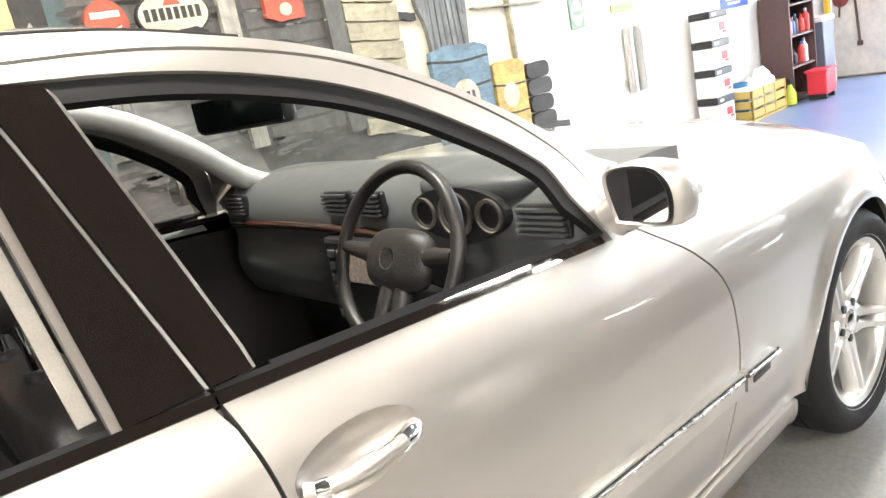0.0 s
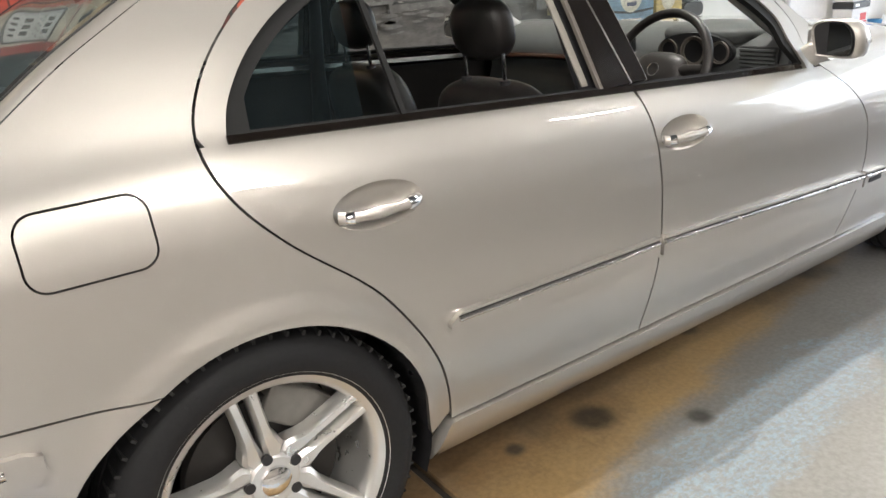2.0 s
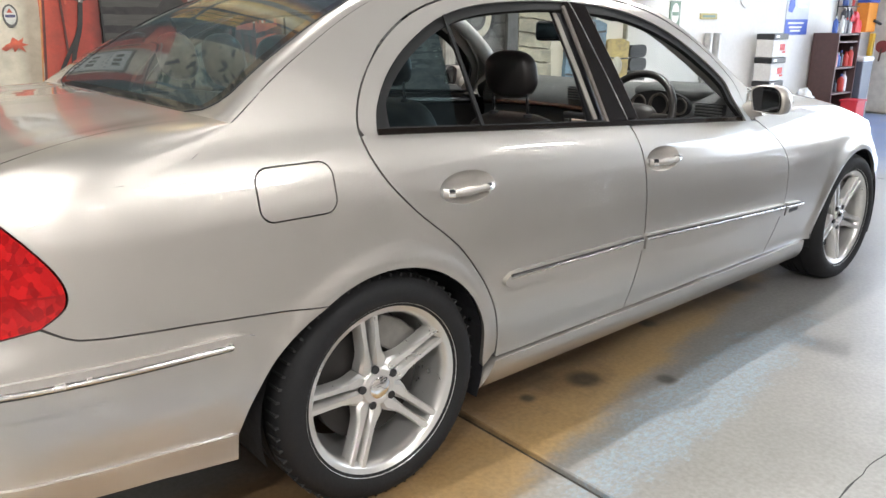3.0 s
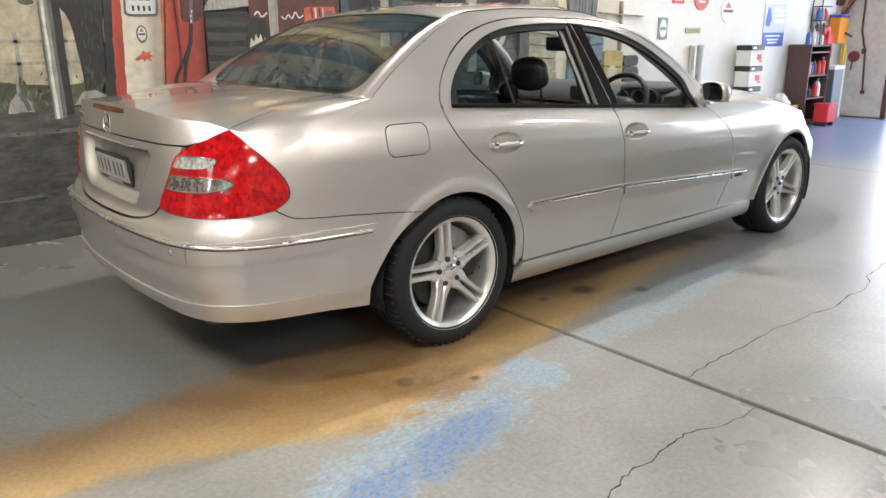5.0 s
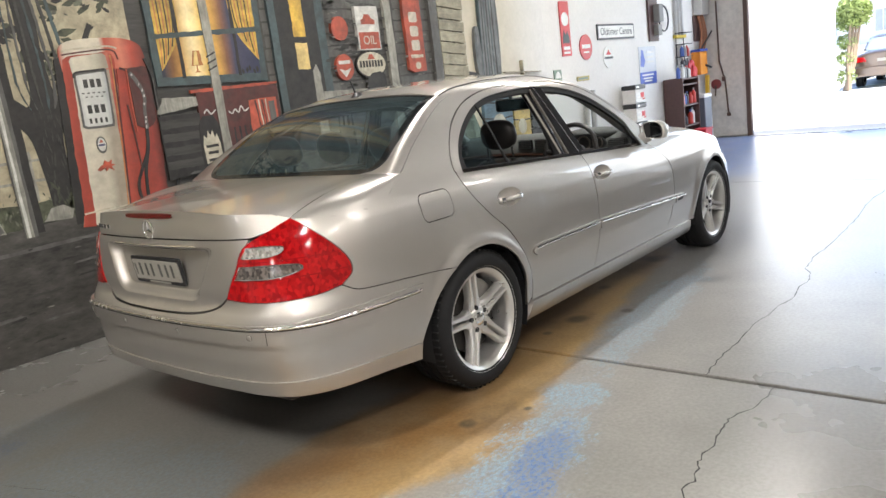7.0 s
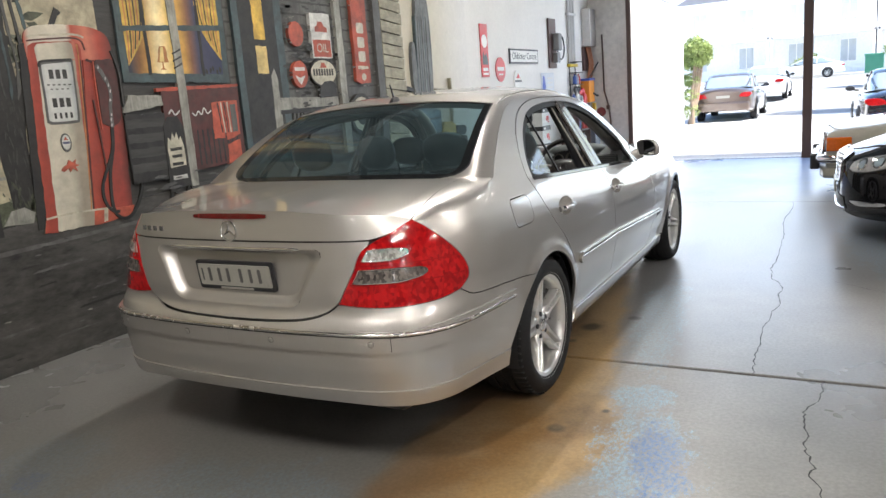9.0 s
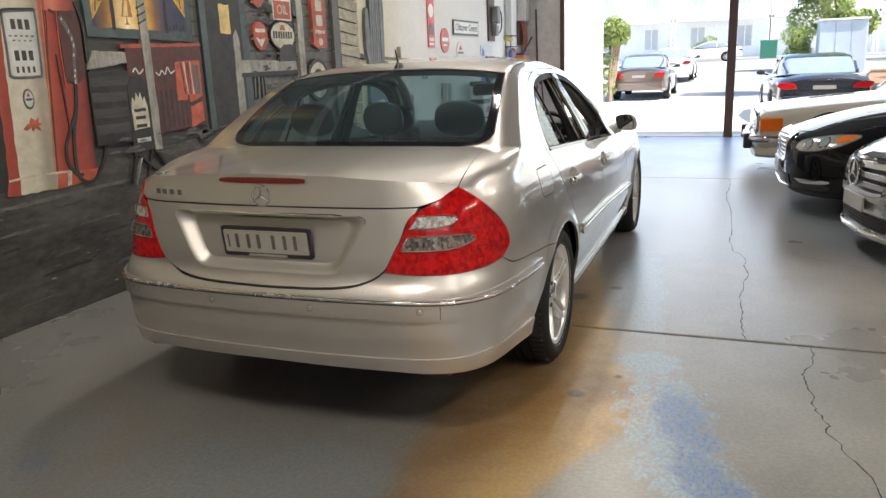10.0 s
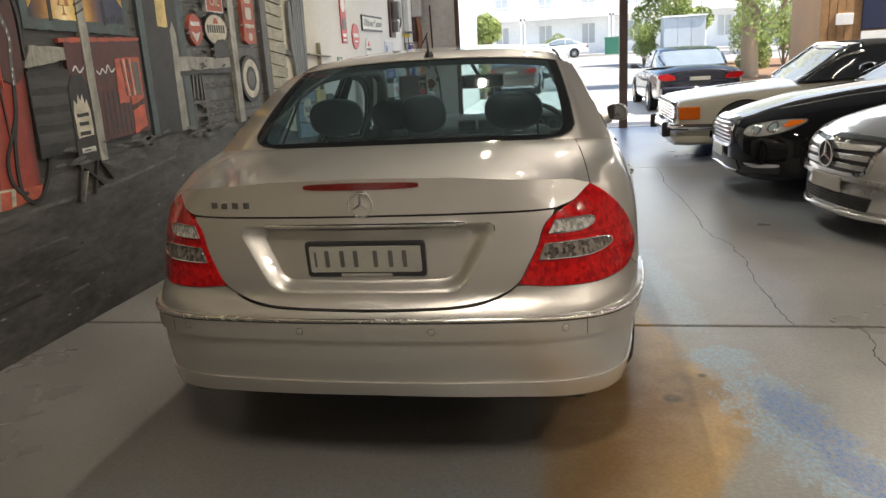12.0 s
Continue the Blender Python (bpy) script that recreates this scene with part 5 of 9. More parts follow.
# outside mirrors
for sg in (-1, 1):
    m = new("door_mirror")
    m.parent = car
    m.matrix_basis = Matrix.Translation((1.795, sg * 0.930, 0.978)) @ Matrix.Rotation(radians(-sg * 7), 4, "Z")
    # outline of the shell seen from behind: y outwards, z up
    edge = [tuple(p) for p in spline([(-0.046, -0.047), (0.0, -0.051), (0.042, -0.051), (0.058, -0.043), (0.063, -0.012), (0.056, 0.022), (0.034, 0.045), (0.0, 0.052), (-0.036, 0.049), (-0.060, 0.036), (-0.058, 0.0), (-0.046, -0.047)], 4)][:-1]
    rows = []
    for dx, k, kz, dy in ((0.006, 0.90, 0.90, 0.0), (-0.002, 0.98, 0.98, 0.0), (0.0, 1.03, 1.03, 0.001), (0.014, 1.10, 1.07, 0.006), (0.045, 1.12, 1.04, 0.012), (0.078, 0.98, 0.88, 0.012), (0.100, 0.70, 0.60, 0.008), (0.112, 0.28, 0.25, 0.004), (0.114, 0.02, 0.02, 0.004)):
        rows.append([(dx, sg * (y * k + dy), z * kz) for y, z in edge + edge[:1]])
    shell = grid_mesh(rows)
    bmesh.ops.remove_doubles(shell, verts=shell.verts[:], dist=0.0002)
    bmesh.ops.recalc_face_normals(shell, faces=shell.faces[:])
    part("housing", shell, SILVER, m, smooth=60)
    part("mirror_rim", moved(prism([(sg * y * 0.95, z * 0.95) for y, z in edge], 0.006, "x"), Matrix.Translation((0.004, 0, 0))), SATIN, m)
    part("mirror_glass", moved(prism([(sg * y * 0.87, z * 0.87) for y, z in edge], 0.003, "x"), Matrix.Translation((0.0015, 0, 0)) @ Matrix.Rotation(radians(sg * 9), 4, "Z")), MIRROR, m)
    stem = tube([(0.055, -sg * 0.03, -0.032), (0.055, -sg * 0.07, -0.045), (0.052, -sg * 0.085, -0.058)], [0.036, 0.036, 0.036], 14)
    part("mirror_foot", stem, SILVER, m, smooth=60)
    part("indicator_lens", moved(prism([(sg * y * 1.0, z) for y, z in round_rect(0.050, 0.080, -0.016, 0.002, 0.004, 3)], 0.045, "x", 0.003), Matrix.Translation((0.030, 0, 0))), CLEAR, m)

# front end, hardly in view: lamp, grille and front bumper
for side in (False, True):
    panel("front_bumper", sx([(3.31, 0.25), (3.33, 0.585)]) + [(s, float(edge_z(s)) - 0.02) for s in np.linspace(s_x(3.36), LENGTH, 14)] + [(LENGTH, 0.22), (s_x(3.5), 0.22)], SILVER, car, left=side)
    panel("head_lamp", [(s_x(3.33), 0.60), (s_x(3.58), 0.58), (s_x(3.58), 0.66), (s_x(3.40), 0.70)], CLEAR, car, offset=0.004, left=side)

# ---- the saloon's cabin ----
cab = car


def pad(cx, cy, cz, sx_, sy_, sz_, p=0.55, lean=0.0, name="cushion", material=LEATHER, parent=None):
    """A soft upholstered block."""
    bm = bmesh.new()
    bmesh.ops.create_uvsphere(bm, u_segments=28, v_segments=18, radius=1)
    k = lambda t: math.copysign(abs(t) ** p, t)
    for v in bm.verts:
        v.co = Vector((k(v.co.x) * sx_, k(v.co.y) * sy_, k(v.co.z) * sz_))
    return part(name, moved(bm, Matrix.Translation((cx, cy, cz)) @ Matrix.Rotation(radians(lean), 4, "Y")), material, parent or cab, smooth=60)


for y in (-0.37, 0.37):
    seat = new("front_seat")
    seat.parent = car
    seat.matrix_basis = pose(0, y, 0)
    pad(1.30, 0, 0.50, 0.27, 0.25, 0.09, name="seat_cushion", parent=seat)
    pad(1.025, 0, 0.695, 0.078, 0.245, 0.250, lean=-14, name="backrest", parent=seat)
    pad(0.962, 0, 1.083, 0.052, 0.118, 0.086, 0.74, lean=-8, name="head_restraint", parent=seat)
    for dy in (-0.088, 0.088):
        part("restraint_post", tube([(0.960, dy, 1.03), (0.966, dy, 0.92)], 0.0065, 10), CHROME, seat, "chrome post", smooth=60)
        part("post_collar", moved(turned([(0.007, -0.006), (0.017, -0.006), (0.016, 0.006), (0.007, 0.008)], 14, "z"), Matrix.Translation((0.965, dy, 0.938))), SATIN, seat, smooth=40)
for y in (-0.40, 0.40, 0.0):
    pad(0.02, y, 1.150, 0.05, 0.125 if y else 0.105, 0.085, 0.80, lean=-10, name="rear_head_restraint")
pad(0.40, 0, 0.50, 0.27, 0.66, 0.10, 0.4, name="rear_bench")
pad(0.10, 0, 0.77, 0.08, 0.66, 0.27, 0.4, lean=-20, name="rear_backrest")
part("parcel_shelf", box(-0.36, 0.02, -0.68, 0.68, 0.985, 1.0, 0.005), DASH, cab)
part("shelf_label", box(-0.31, -0.30, 0.05, 0.20, 1.0, 1.012), PLATEWHITE, cab)
part("cabin_floor", box(0.3, 2.1, -0.76, 0.76, 0.262, 0.30, 0.005), SATIN, cab)
part("bulkhead", box(2.10, 2.16, -0.78, 0.78, 0.30, 0.90), SATIN, cab)
part("tunnel", box(0.75, 1.95, -0.12, 0.12, 0.30, 0.58, 0.04), SATIN, cab)
for side in (False, True):
    panel("door_card", sx([(0.42, 0.32), (2.02, 0.32), (2.02, 0.86), (1.75, 0.885), (0.08, 0.985), (0.02, 0.90), (0.2, 0.68)]), LEATHER, car, offset=-0.085, thick=-0.06, step=0.05, left=side)
    panel("door_card_top", sx([(x, belt(x) - 0.045) for x in np.linspace(0.06, 1.8, 20)] + [(x, belt(x) - 0.004) for x in np.linspace(1.8, 0.06, 20)]), DASH, car, offset=-0.055, thick=0.03, step=0.04, left=side)
    sg = 1 if side else -1
    # pale linings of the pillars
    ap = [tuple(top(x, sg * 0.90) - np.array([0.02, sg * 0.012, 0.030])) for x in np.linspace(1.28, 2.06, 14)]
    part("pillar_lining", tube(ap, [0.030 + 0.012 * k / 13 for k in range(14)], 12), GREYTRIM, car, smooth=60)
    part("rail_lining", tube([tuple(top(x, sg * 0.95) - np.array([0, sg * 0.03, 0.055])) for x in np.linspace(0.1, 1.34, 14)], 0.03, 8), SATIN, car, smooth=60)
    part("centre_pillar_lining", tube([(0.935, sg * 0.595, 1.31), (0.97, sg * 0.68, 1.12), (0.99, sg * 0.76, 0.92), (0.99, sg * 0.79, 0.6)], [0.022, 0.024, 0.03, 0.045], 8), SATIN, car, smooth=60)
    panel("seat_belt", sx([(0.905, 1.312), (0.925, 1.316), (0.946, 0.975), (0.926, 0.975)]), BELT, car, offset=-0.030, thick=0.004, left=side, label="pale seat belt strap")
sheet("headliner", top, top_normal, 0.2, 1.34, 20, -0.93, 0.93, 21, HEADLINER, car, offset=-0.035)
# dashboard
fascia = new("fascia")
fascia.parent = car
fascia.matrix_basis = pose(0.09, 0, 0.042)
prof = [tuple(p) for p in spline([(2.14, 0.930), (2.05, 0.938), (1.93, 0.935), (1.85, 0.918), (1.80, 0.875), (1.785, 0.82), (1.80, 0.76), (1.78, 0.66), (1.83, 0.55), (1.95, 0.50)], 4)] + [(2.16, 0.50)]
part("dashboard", moved(prism(prof, 1.50, "y"), Matrix.Translation((0, -0.75, 0))), DASH, fascia, smooth=40)
pad(1.91, -0.41, 0.918, 0.13, 0.20, 0.045, 0.75, name="instrument_hood", material=DASH, parent=fascia)
part("instrument_face", moved(prism(ellipse(-0.41, 0.872, 0.155, 0.062, 32), 0.02, "x"), Matrix.Translation((1.768, 0, 0))), SATIN, fascia)
for dy, r in ((0.0, 0.052), (-0.105, 0.038), (0.105, 0.038)):
    part("dial", moved(turned([(r * 0.75, 0.0), (r * 0.92, 0.0), (r * 0.95, -0.004), (r, -0.004), (r, 0.01), (r * 0.75, 0.01)], 28, "x", close=True), Matrix.Translation((1.764, -0.41 + dy, 0.872))), STRIP, fascia)
part("wood_strip", tube([tuple(p) for p in spline([(1.782, -0.16, 0.80), (1.776, 0.0, 0.812), (1.772, 0.2, 0.818), (1.775, 0.45, 0.815), (1.79, 0.74, 0.80)], 6)], 0.014, 8), WOOD, fascia, "dark polished walnut strip", smooth=60)
for y0, y1, zc in ((-0.13, -0.01, 0.885), (0.01, 0.13, 0.885), (-0.72, -0.58, 0.86), (0.60, 0.72, 0.87)):
    part("vent", box(1.778, 1.80, y0, y1, zc - 0.035, zc + 0.035, 0.008), SATIN, fascia)
    for k in range(5):
        part("vent_slat", box(1.766, 1.782, y0 + 0.008, y1 - 0.008, zc - 0.028 + 0.0125 * k, zc - 0.022 + 0.0125 * k), DASH, fascia)
part("centre_console", box(1.74, 1.80, -0.13, 0.13, 0.55, 0.80, 0.015), SATIN, fascia)
part("display", box(1.733, 1.742, -0.10, 0.06, 0.68, 0.77, 0.004), mat("pale_display", (0.55, 0.45, 0.39), 0.25, vary=0.25, grain=90), fascia)
for k in range(6):
    part("stack_button", box(1.733, 1.742, 0.075, 0.105, 0.57 + 0.035 * k, 0.592 + 0.035 * k, 0.003), DASH, fascia)
# steering wheel
sw = new("steering_wheel")
sw.parent = car
sw.matrix_basis = Matrix.Translation((1.668, -0.412, 0.880)) @ Matrix.Rotation(radians(24), 4, "Y")
ringp = [(0, 0.188 * math.cos(a), 0.188 * math.sin(a)) for a in np.linspace(0, 2 * math.pi, 49)[:-1]]
part("rim", tube(ringp, 0.0155, 12, closed=True), LEATHER, sw, smooth=60)
bm = bmesh.new()
bmesh.ops.create_uvsphere(bm, u_segments=24, v_segments=14, radius=1)
for v in bm.verts:
    v.co = Vector((v.co.x * 0.035 + 0.015, math.copysign(abs(v.co.y) ** 0.7, v.co.y) * 0.105, math.copysign(abs(v.co.z) ** 0.7, v.co.z) * 0.068 - 0.008))
part("airbag_pad", bm, LEATHER, sw, smooth=60)
for a, b in (((0.02, 0.07, 0.0), (0.0, 0.178, 0.01)), ((0.02, -0.07, 0.0), (0.0, -0.178, 0.01)), ((0.02, 0.02, -0.05), (0.0, 0.03, -0.178)), ((0.02, -0.02, -0.05), (0.0, -0.03, -0.178))):
    part("spoke", tube([a, b], [0.026, 0.015], 8), LEATHER, sw, smooth=60)
cr = [(-0.024, 0.022 * math.cos(a), -0.008 + 0.022 * math.sin(a)) for a in np.linspace(0, 2 * math.pi, 21)[:-1]]
part("emblem_ring", tube(cr, 0.0018, 6, closed=True), CHROME, sw)
part("steering_column", tube([(0.03, 0, 0), (0.16, 0, -0.02)], 0.04, 12), SATIN, sw, smooth=60)
part("gear_lever", merged(tube([(1.46, -0.02, 0.57), (1.44, -0.02, 0.66)], 0.01, 8), moved(turned([(0.002, 0.05), (0.018, 0.045), (0.024, 0.02), (0.016, -0.005)], 16, "z"), Matrix.Translation((1.44, -0.02, 0.65)))), CHROME, cab, smooth=60)
# inside mirror
im = moved(box(-0.02, 0.02, -0.140, 0.140, -0.043, 0.043, 0.019, 3), Matrix.Translation((1.585, -0.085, 1.228)) @ Matrix.Rotation(radians(20), 4, "Z"))
part("inside_mirror", im, SATIN, cab, smooth=60)
part("inside_mirror_glass", moved(box(-0.023, -0.0205, -0.126, 0.126, -0.033, 0.033), Matrix.Translation((1.585, -0.085, 1.228)) @ Matrix.Rotation(radians(20), 4, "Z")), mat("dimming_mirror_glass", (0.10, 0.11, 0.12), 0.03, metal=1.0, vary=0.0), cab)
part("mirror_stalk", tube([(1.58, -0.07, 1.25), (1.54, -0.02, 1.35)], 0.012, 8), SATIN, cab)

# ---- the hall ----
WHITE_WALL = mat("white_painted_brick_wall", (0.78, 0.76, 0.72), 0.8, bump=0.3, grain=25, vary=0.06)
CEIL = mat("grey_ceiling_sheet", (0.085, 0.092, 0.095), 0.8)
YARD = mat("pale_yard_concrete", (0.62, 0.61, 0.58), 0.85, bump=0.2, grain=12, vary=0.1)
DIMWALL = mat("grey_brick_wall", (0.30, 0.295, 0.28), 0.85, bump=0.3, grain=20)
DARKWALL = mat("dark_brick_wall", (0.24, 0.21, 0.19), 0.85, bump=0.3, grain=20)
ASPHALT = mat("asphalt", (0.29, 0.29, 0.285), 0.9, bump=0.3, grain=60)
STEEL = mat("rusty_brown_steel", (0.10, 0.06, 0.045), 0.6, bump=0.2, grain=50)


def setting(name, bm, material, label, category, smooth=None):
    return tagged(part(name, bm, material, smooth=smooth), label, category, kind="structure")


setting("ground", box(10.62, 160, -120, 120, -0.2, -0.012), YARD, "sunlit pale concrete yard outside the doorway", "ground")
setting("wall_north", box(-14, 10.75, 2.17, 2.4, 0, 4.4), WHITE_WALL, "painted garage side wall carrying the mural", "wall")
# rear and south walls are added out of view, toned for their bounce light
setting("wall_west", box(-14.2, -14, -10, 2.4, 0, 4.4), DIMWALL, "plain grey rear wall, added out of view", "wall")
setting("wall_south", box(-14, 10.75, -10.2, -10, 0, 4.4), DARKWALL, "plain grey side wall, added out of view", "wall")
setting("wall_east", merged(box(10.72, 10.95, 1.45, 2.17, 0, 4.4), box(10.72, 10.95, -10, 1.45, 3.7, 4.4), box(10.72, 10.95, -10, -6.2, 0, 3.7)), WHITE_WALL, "front wall with wide open doorways", "wall")
setting("ceiling", box(-14.2, 10.95, -10.2, 2.4, 4.4, 4.5), CEIL, "dim grey sheet ceiling of the garage", "ceiling")
setting("door_post", box(10.36, 10.50, -1.56, -1.42, 0, 3.7, 0.008), STEEL, "dark brown steel post between two doorways", "post")

TUBE = glow("fluorescent_tube", (1.0, 0.96, 0.9), 30)
# fittings out of view: some follow reflections in the paint, others are added fill
for lx, ly, watts, span in ((1.5, 0.05, 36, 0.36), (5.6, -0.4, 20, 1.4), (-3.6, -4.0, 46, 1.4), (1.2, -5.3, 26, 1.4), (6.6, -4.7, 11, 1.4), (-6.0, -8.0, 38, 1.4), (-1.6, -8.0, 33, 1.4), (2.8, -8.0, 17, 1.4),
                            (-3.9, -0.6, 48, 1.4), (-10.9, -0.8, 18, 1.4), (-10.9, -3.8, 20, 1.4), (-10.9, -6.8, 24, 1.4)):
    lamp = thing("ceiling_light", pose(lx, ly, 4.28), "unseen white batten ceiling light with fluorescent tube", "ceiling light", "ceiling lights")
    part("batten", box(-span / 2 - 0.05, span / 2 + 0.05, -0.06, 0.06, 0.02, 0.10, 0.01), WHITE_WALL, lamp)
    part("tube", turned([(0.002, -span / 2), (0.018, -span / 2), (0.018, span / 2), (0.002, span / 2)], 12, "x"), TUBE, lamp)
    window_light("tube_light", lx, ly, 4.22, span, 0.06, watts, (lx, ly, 0), (1.0, 0.93, 0.84))

# ---- floor slabs, joints and cracks ----
floor = setting("floor", box(-14, 10.62, -10, 2.2, -0.2, -0.02), mat("joint_dirt", (0.045, 0.04, 0.035), 0.9), "stained grey concrete garage floor with blue paint remains", "floor")
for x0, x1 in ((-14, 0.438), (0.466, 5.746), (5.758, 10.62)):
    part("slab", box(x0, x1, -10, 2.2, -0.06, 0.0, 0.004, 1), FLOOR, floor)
random.seed(4)


def crack(points, w=0.0038):
    pts = spline([(*p, 0) for p in points], 14)
    bm = bmesh.new()
    a, b = [], []
    dx = dy = 0.0
    for i, p in enumerate(pts):
        dx, dy = dx * 0.6 + random.uniform(-0.008, 0.008), dy * 0.75 + random.uniform(-0.013, 0.013)
        ww = w * random.uniform(0.3, 1.0)
        a.append(bm.verts.new((p[0] + dx, p[1] + dy - ww, 0.0012)))
        b.append(bm.verts.new((p[0] + dx, p[1] + dy + ww, 0.0012)))
    for i in range(len(pts) - 1):
        bm.faces.new((a[i], a[i + 1], b[i + 1], b[i]))
    part("crack", bm, GAP, floor)


crack([(0.467, -1.711), (1.1, -1.70), (1.92, -1.752), (2.44, -1.633), (3.4, -1.66), (4.59, -1.585), (5.7, -1.6)])
crack([(0.44, -2.03), (0.05, -1.97), (-0.286, -1.992), (-0.6, -2.04), (-1.3, -2.25), (-1.9, -2.3)])
crack([(2.3, -2.05), (2.0, -2.5), (1.9, -3.4)], 0.003)
crack([(-1.75, 0.55), (-1.6, 0.1), (-1.5, -0.5)], 0.003)

# ---- the painted mural on the side wall ----
WALL_Y = 2.170
mural = thing("wall_mural", pose(0, 0, 0), "large painted mural of an old petrol station on the wall", "mural")


def brush(name, color, vary=0.35, grain=22, stretch=(1, 1, 1), ramp=None, lean=0.0, dirt=0.62):
    """Mural paint: matt, with brush marks and patches. A ramp blends colours along the wall, x less lean times height."""
    if name in MATS:
        return MATS[name]
    m = bpy.data.materials.new(name)
    m.use_nodes = True
    n, l = m.node_tree.nodes, m.node_tree.links
    p = n["Principled BSDF"]
    p.inputs["Roughness"].default_value = 0.6
    co, mp = n.new("ShaderNodeTexCoord"), n.new("ShaderNodeMapping")
    mp.inputs["Scale"].default_value = stretch
    l.new(co.outputs["Object"], mp.inputs[0])
    a, b = n.new("ShaderNodeTexNoise"), n.new("ShaderNodeTexNoise")
    for t, sc, d in ((a, grain / 5, 4), (b, grain, 7)):
        t.inputs["Scale"].default_value, t.inputs["Detail"].default_value, t.inputs["Roughness"].default_value = sc, d, 0.7
        l.new(mp.outputs[0], t.inputs["Vector"])
    s = n.new("ShaderNodeMath")
    s.operation = "ADD"
    l.new(a.outputs[0], s.inputs[0])
    l.new(b.outputs[0], s.inputs[1])
    r = n.new("ShaderNodeMapRange")
    r.inputs[1].default_value, r.inputs[2].default_value = 0.70, 1.30
    r.inputs[3].default_value, r.inputs[4].default_value = 1 - min(vary * 1.3, 0.9), 1 + vary * 1.2
    l.new(s.outputs[0], r.inputs[0])
    v = n.new("ShaderNodeVectorMath")
    v.operation = "SCALE"
    v.inputs[0].default_value = color
    if ramp:
        xyz, slant, wob, span, cr = (n.new("ShaderNode" + k) for k in ("SeparateXYZ", "Math", "Math", "MapRange", "ValToRGB"))
        l.new(co.outputs["Object"], xyz.inputs[0])
        slant.operation = wob.operation = "MULTIPLY_ADD"
        slant.inputs[1].default_value, wob.inputs[1].default_value = -lean, 0.025
        l.new(xyz.outputs[2], slant.inputs[0])
        l.new(xyz.outputs[0], slant.inputs[2])
        l.new(a.outputs[0], wob.inputs[0])
        l.new(slant.outputs[0], wob.inputs[2])
        span.inputs[1].default_value, span.inputs[2].default_value = ramp[0][0] + 0.0125, ramp[-1][0] + 0.0125
        l.new(wob.outputs[0], span.inputs[0])
        l.new(span.outputs[0], cr.inputs[0])
        while len(cr.color_ramp.elements) < len(ramp):
            cr.color_ramp.elements.new(0.5)
        for e, (x, c) in zip(cr.color_ramp.elements, ramp):
            e.position, e.color = (x - ramp[0][0]) / (ramp[-1][0] - ramp[0][0]), (*c, 1)
        l.new(cr.outputs[0], v.inputs[0])
    l.new(r.outputs[0], v.inputs["Scale"])
    # a thin grey-brown wash lies unevenly over the paint
    wash, wr, mx = n.new("ShaderNodeTexNoise"), n.new("ShaderNodeMapRange"), n.new("ShaderNodeMix")
    wash.inputs["Scale"].default_value, wash.inputs["Detail"].default_value, wash.inputs["Roughness"].default_value = 6.5, 8, 0.72
    wash.inputs["Distortion"].default_value = 0.6
    l.new(co.outputs["Object"], wash.inputs["Vector"])
    wr.inputs[1].default_value, wr.inputs[2].default_value, wr.inputs[3].default_value, wr.inputs[4].default_value = 0.38, 0.70, 0.04, dirt
    l.new(wash.outputs[0], wr.inputs[0])
    mx.data_type = "RGBA"
    mx.inputs[7].default_value = (0.044, 0.040, 0.034, 1)
    l.new(wr.outputs[0], mx.inputs["Factor"])
    l.new(v.outputs[0], mx.inputs[6])
    l.new(mx.outputs[2], p.inputs["Base Color"])
    MATS[name] = m
    return m


level = [0]


def hand_drawn(poly, wobble=0.0035):
    """The outline as a brush leaves it: longer edges waver a little."""
    rng = random.Random(len(poly) + int(1000 * abs(poly[0][0] + poly[0][1])))
    out = []
    for (x0, z0), (x1, z1) in zip(poly, list(poly[1:]) + [poly[0]]):
        n_ = max(1, min(24, int(math.hypot(x1 - x0, z1 - z0) / 0.035)))
        w = wobble if n_ > 2 else 0.0
        out.append((x0, z0))
        for k in range(1, n_):
            f = k / n_
            out.append((x0 + (x1 - x0) * f + rng.gauss(0, w * 0.6), z0 + (z1 - z0) * f + rng.gauss(0, w * 0.6)))
    return out


def paint(name, poly, material, up=1):
    """A painted shape: a thin layer over the last ones."""
    level[0] += up
    d = 0.0003 * level[0]
    poly = hand_drawn(poly)
    part(name, moved(prism(poly, -d, "y"), Matrix.Translation((0, WALL_Y - 0.0005, 0))), material, mural)


def dabs(name, shapes, material):
    """Many loose brush dabs of one colour, one layer."""
    level[0] += 1
    d = 0.0003 * level[0]
    verts, faces = [], []
    for poly in shapes:
        faces.append(tuple(range(len(verts), len(verts) + len(poly))))
        verts += [(x, WALL_Y - 0.0005 - d, z) for x, z in poly]
    me = bpy.data.meshes.new(name)
    me.from_pydata(verts, [], faces)
    me.materials.append(material)
    ob = new(name, me)
    ob.parent = mural
    tagged(ob, "", "", "", "stuff")


def dab(x, z, r, squash=0.6, lean=0.0, n_=7):
    c, s_ = math.cos(lean), math.sin(lean)
    out = []
    for k in range(n_):
        a = 2 * math.pi * k / n_
        u, w = r * random.uniform(0.6, 1.15) * math.cos(a), squash * r * random.uniform(0.6, 1.15) * math.sin(a)
        out.append((x + u * c - w * s_, z + u * s_ + w * c))
    return out


def rect(x0, x1, z0, z1):
    return [(x0, z0), (x1, z0), (x1, z1), (x0, z1)]


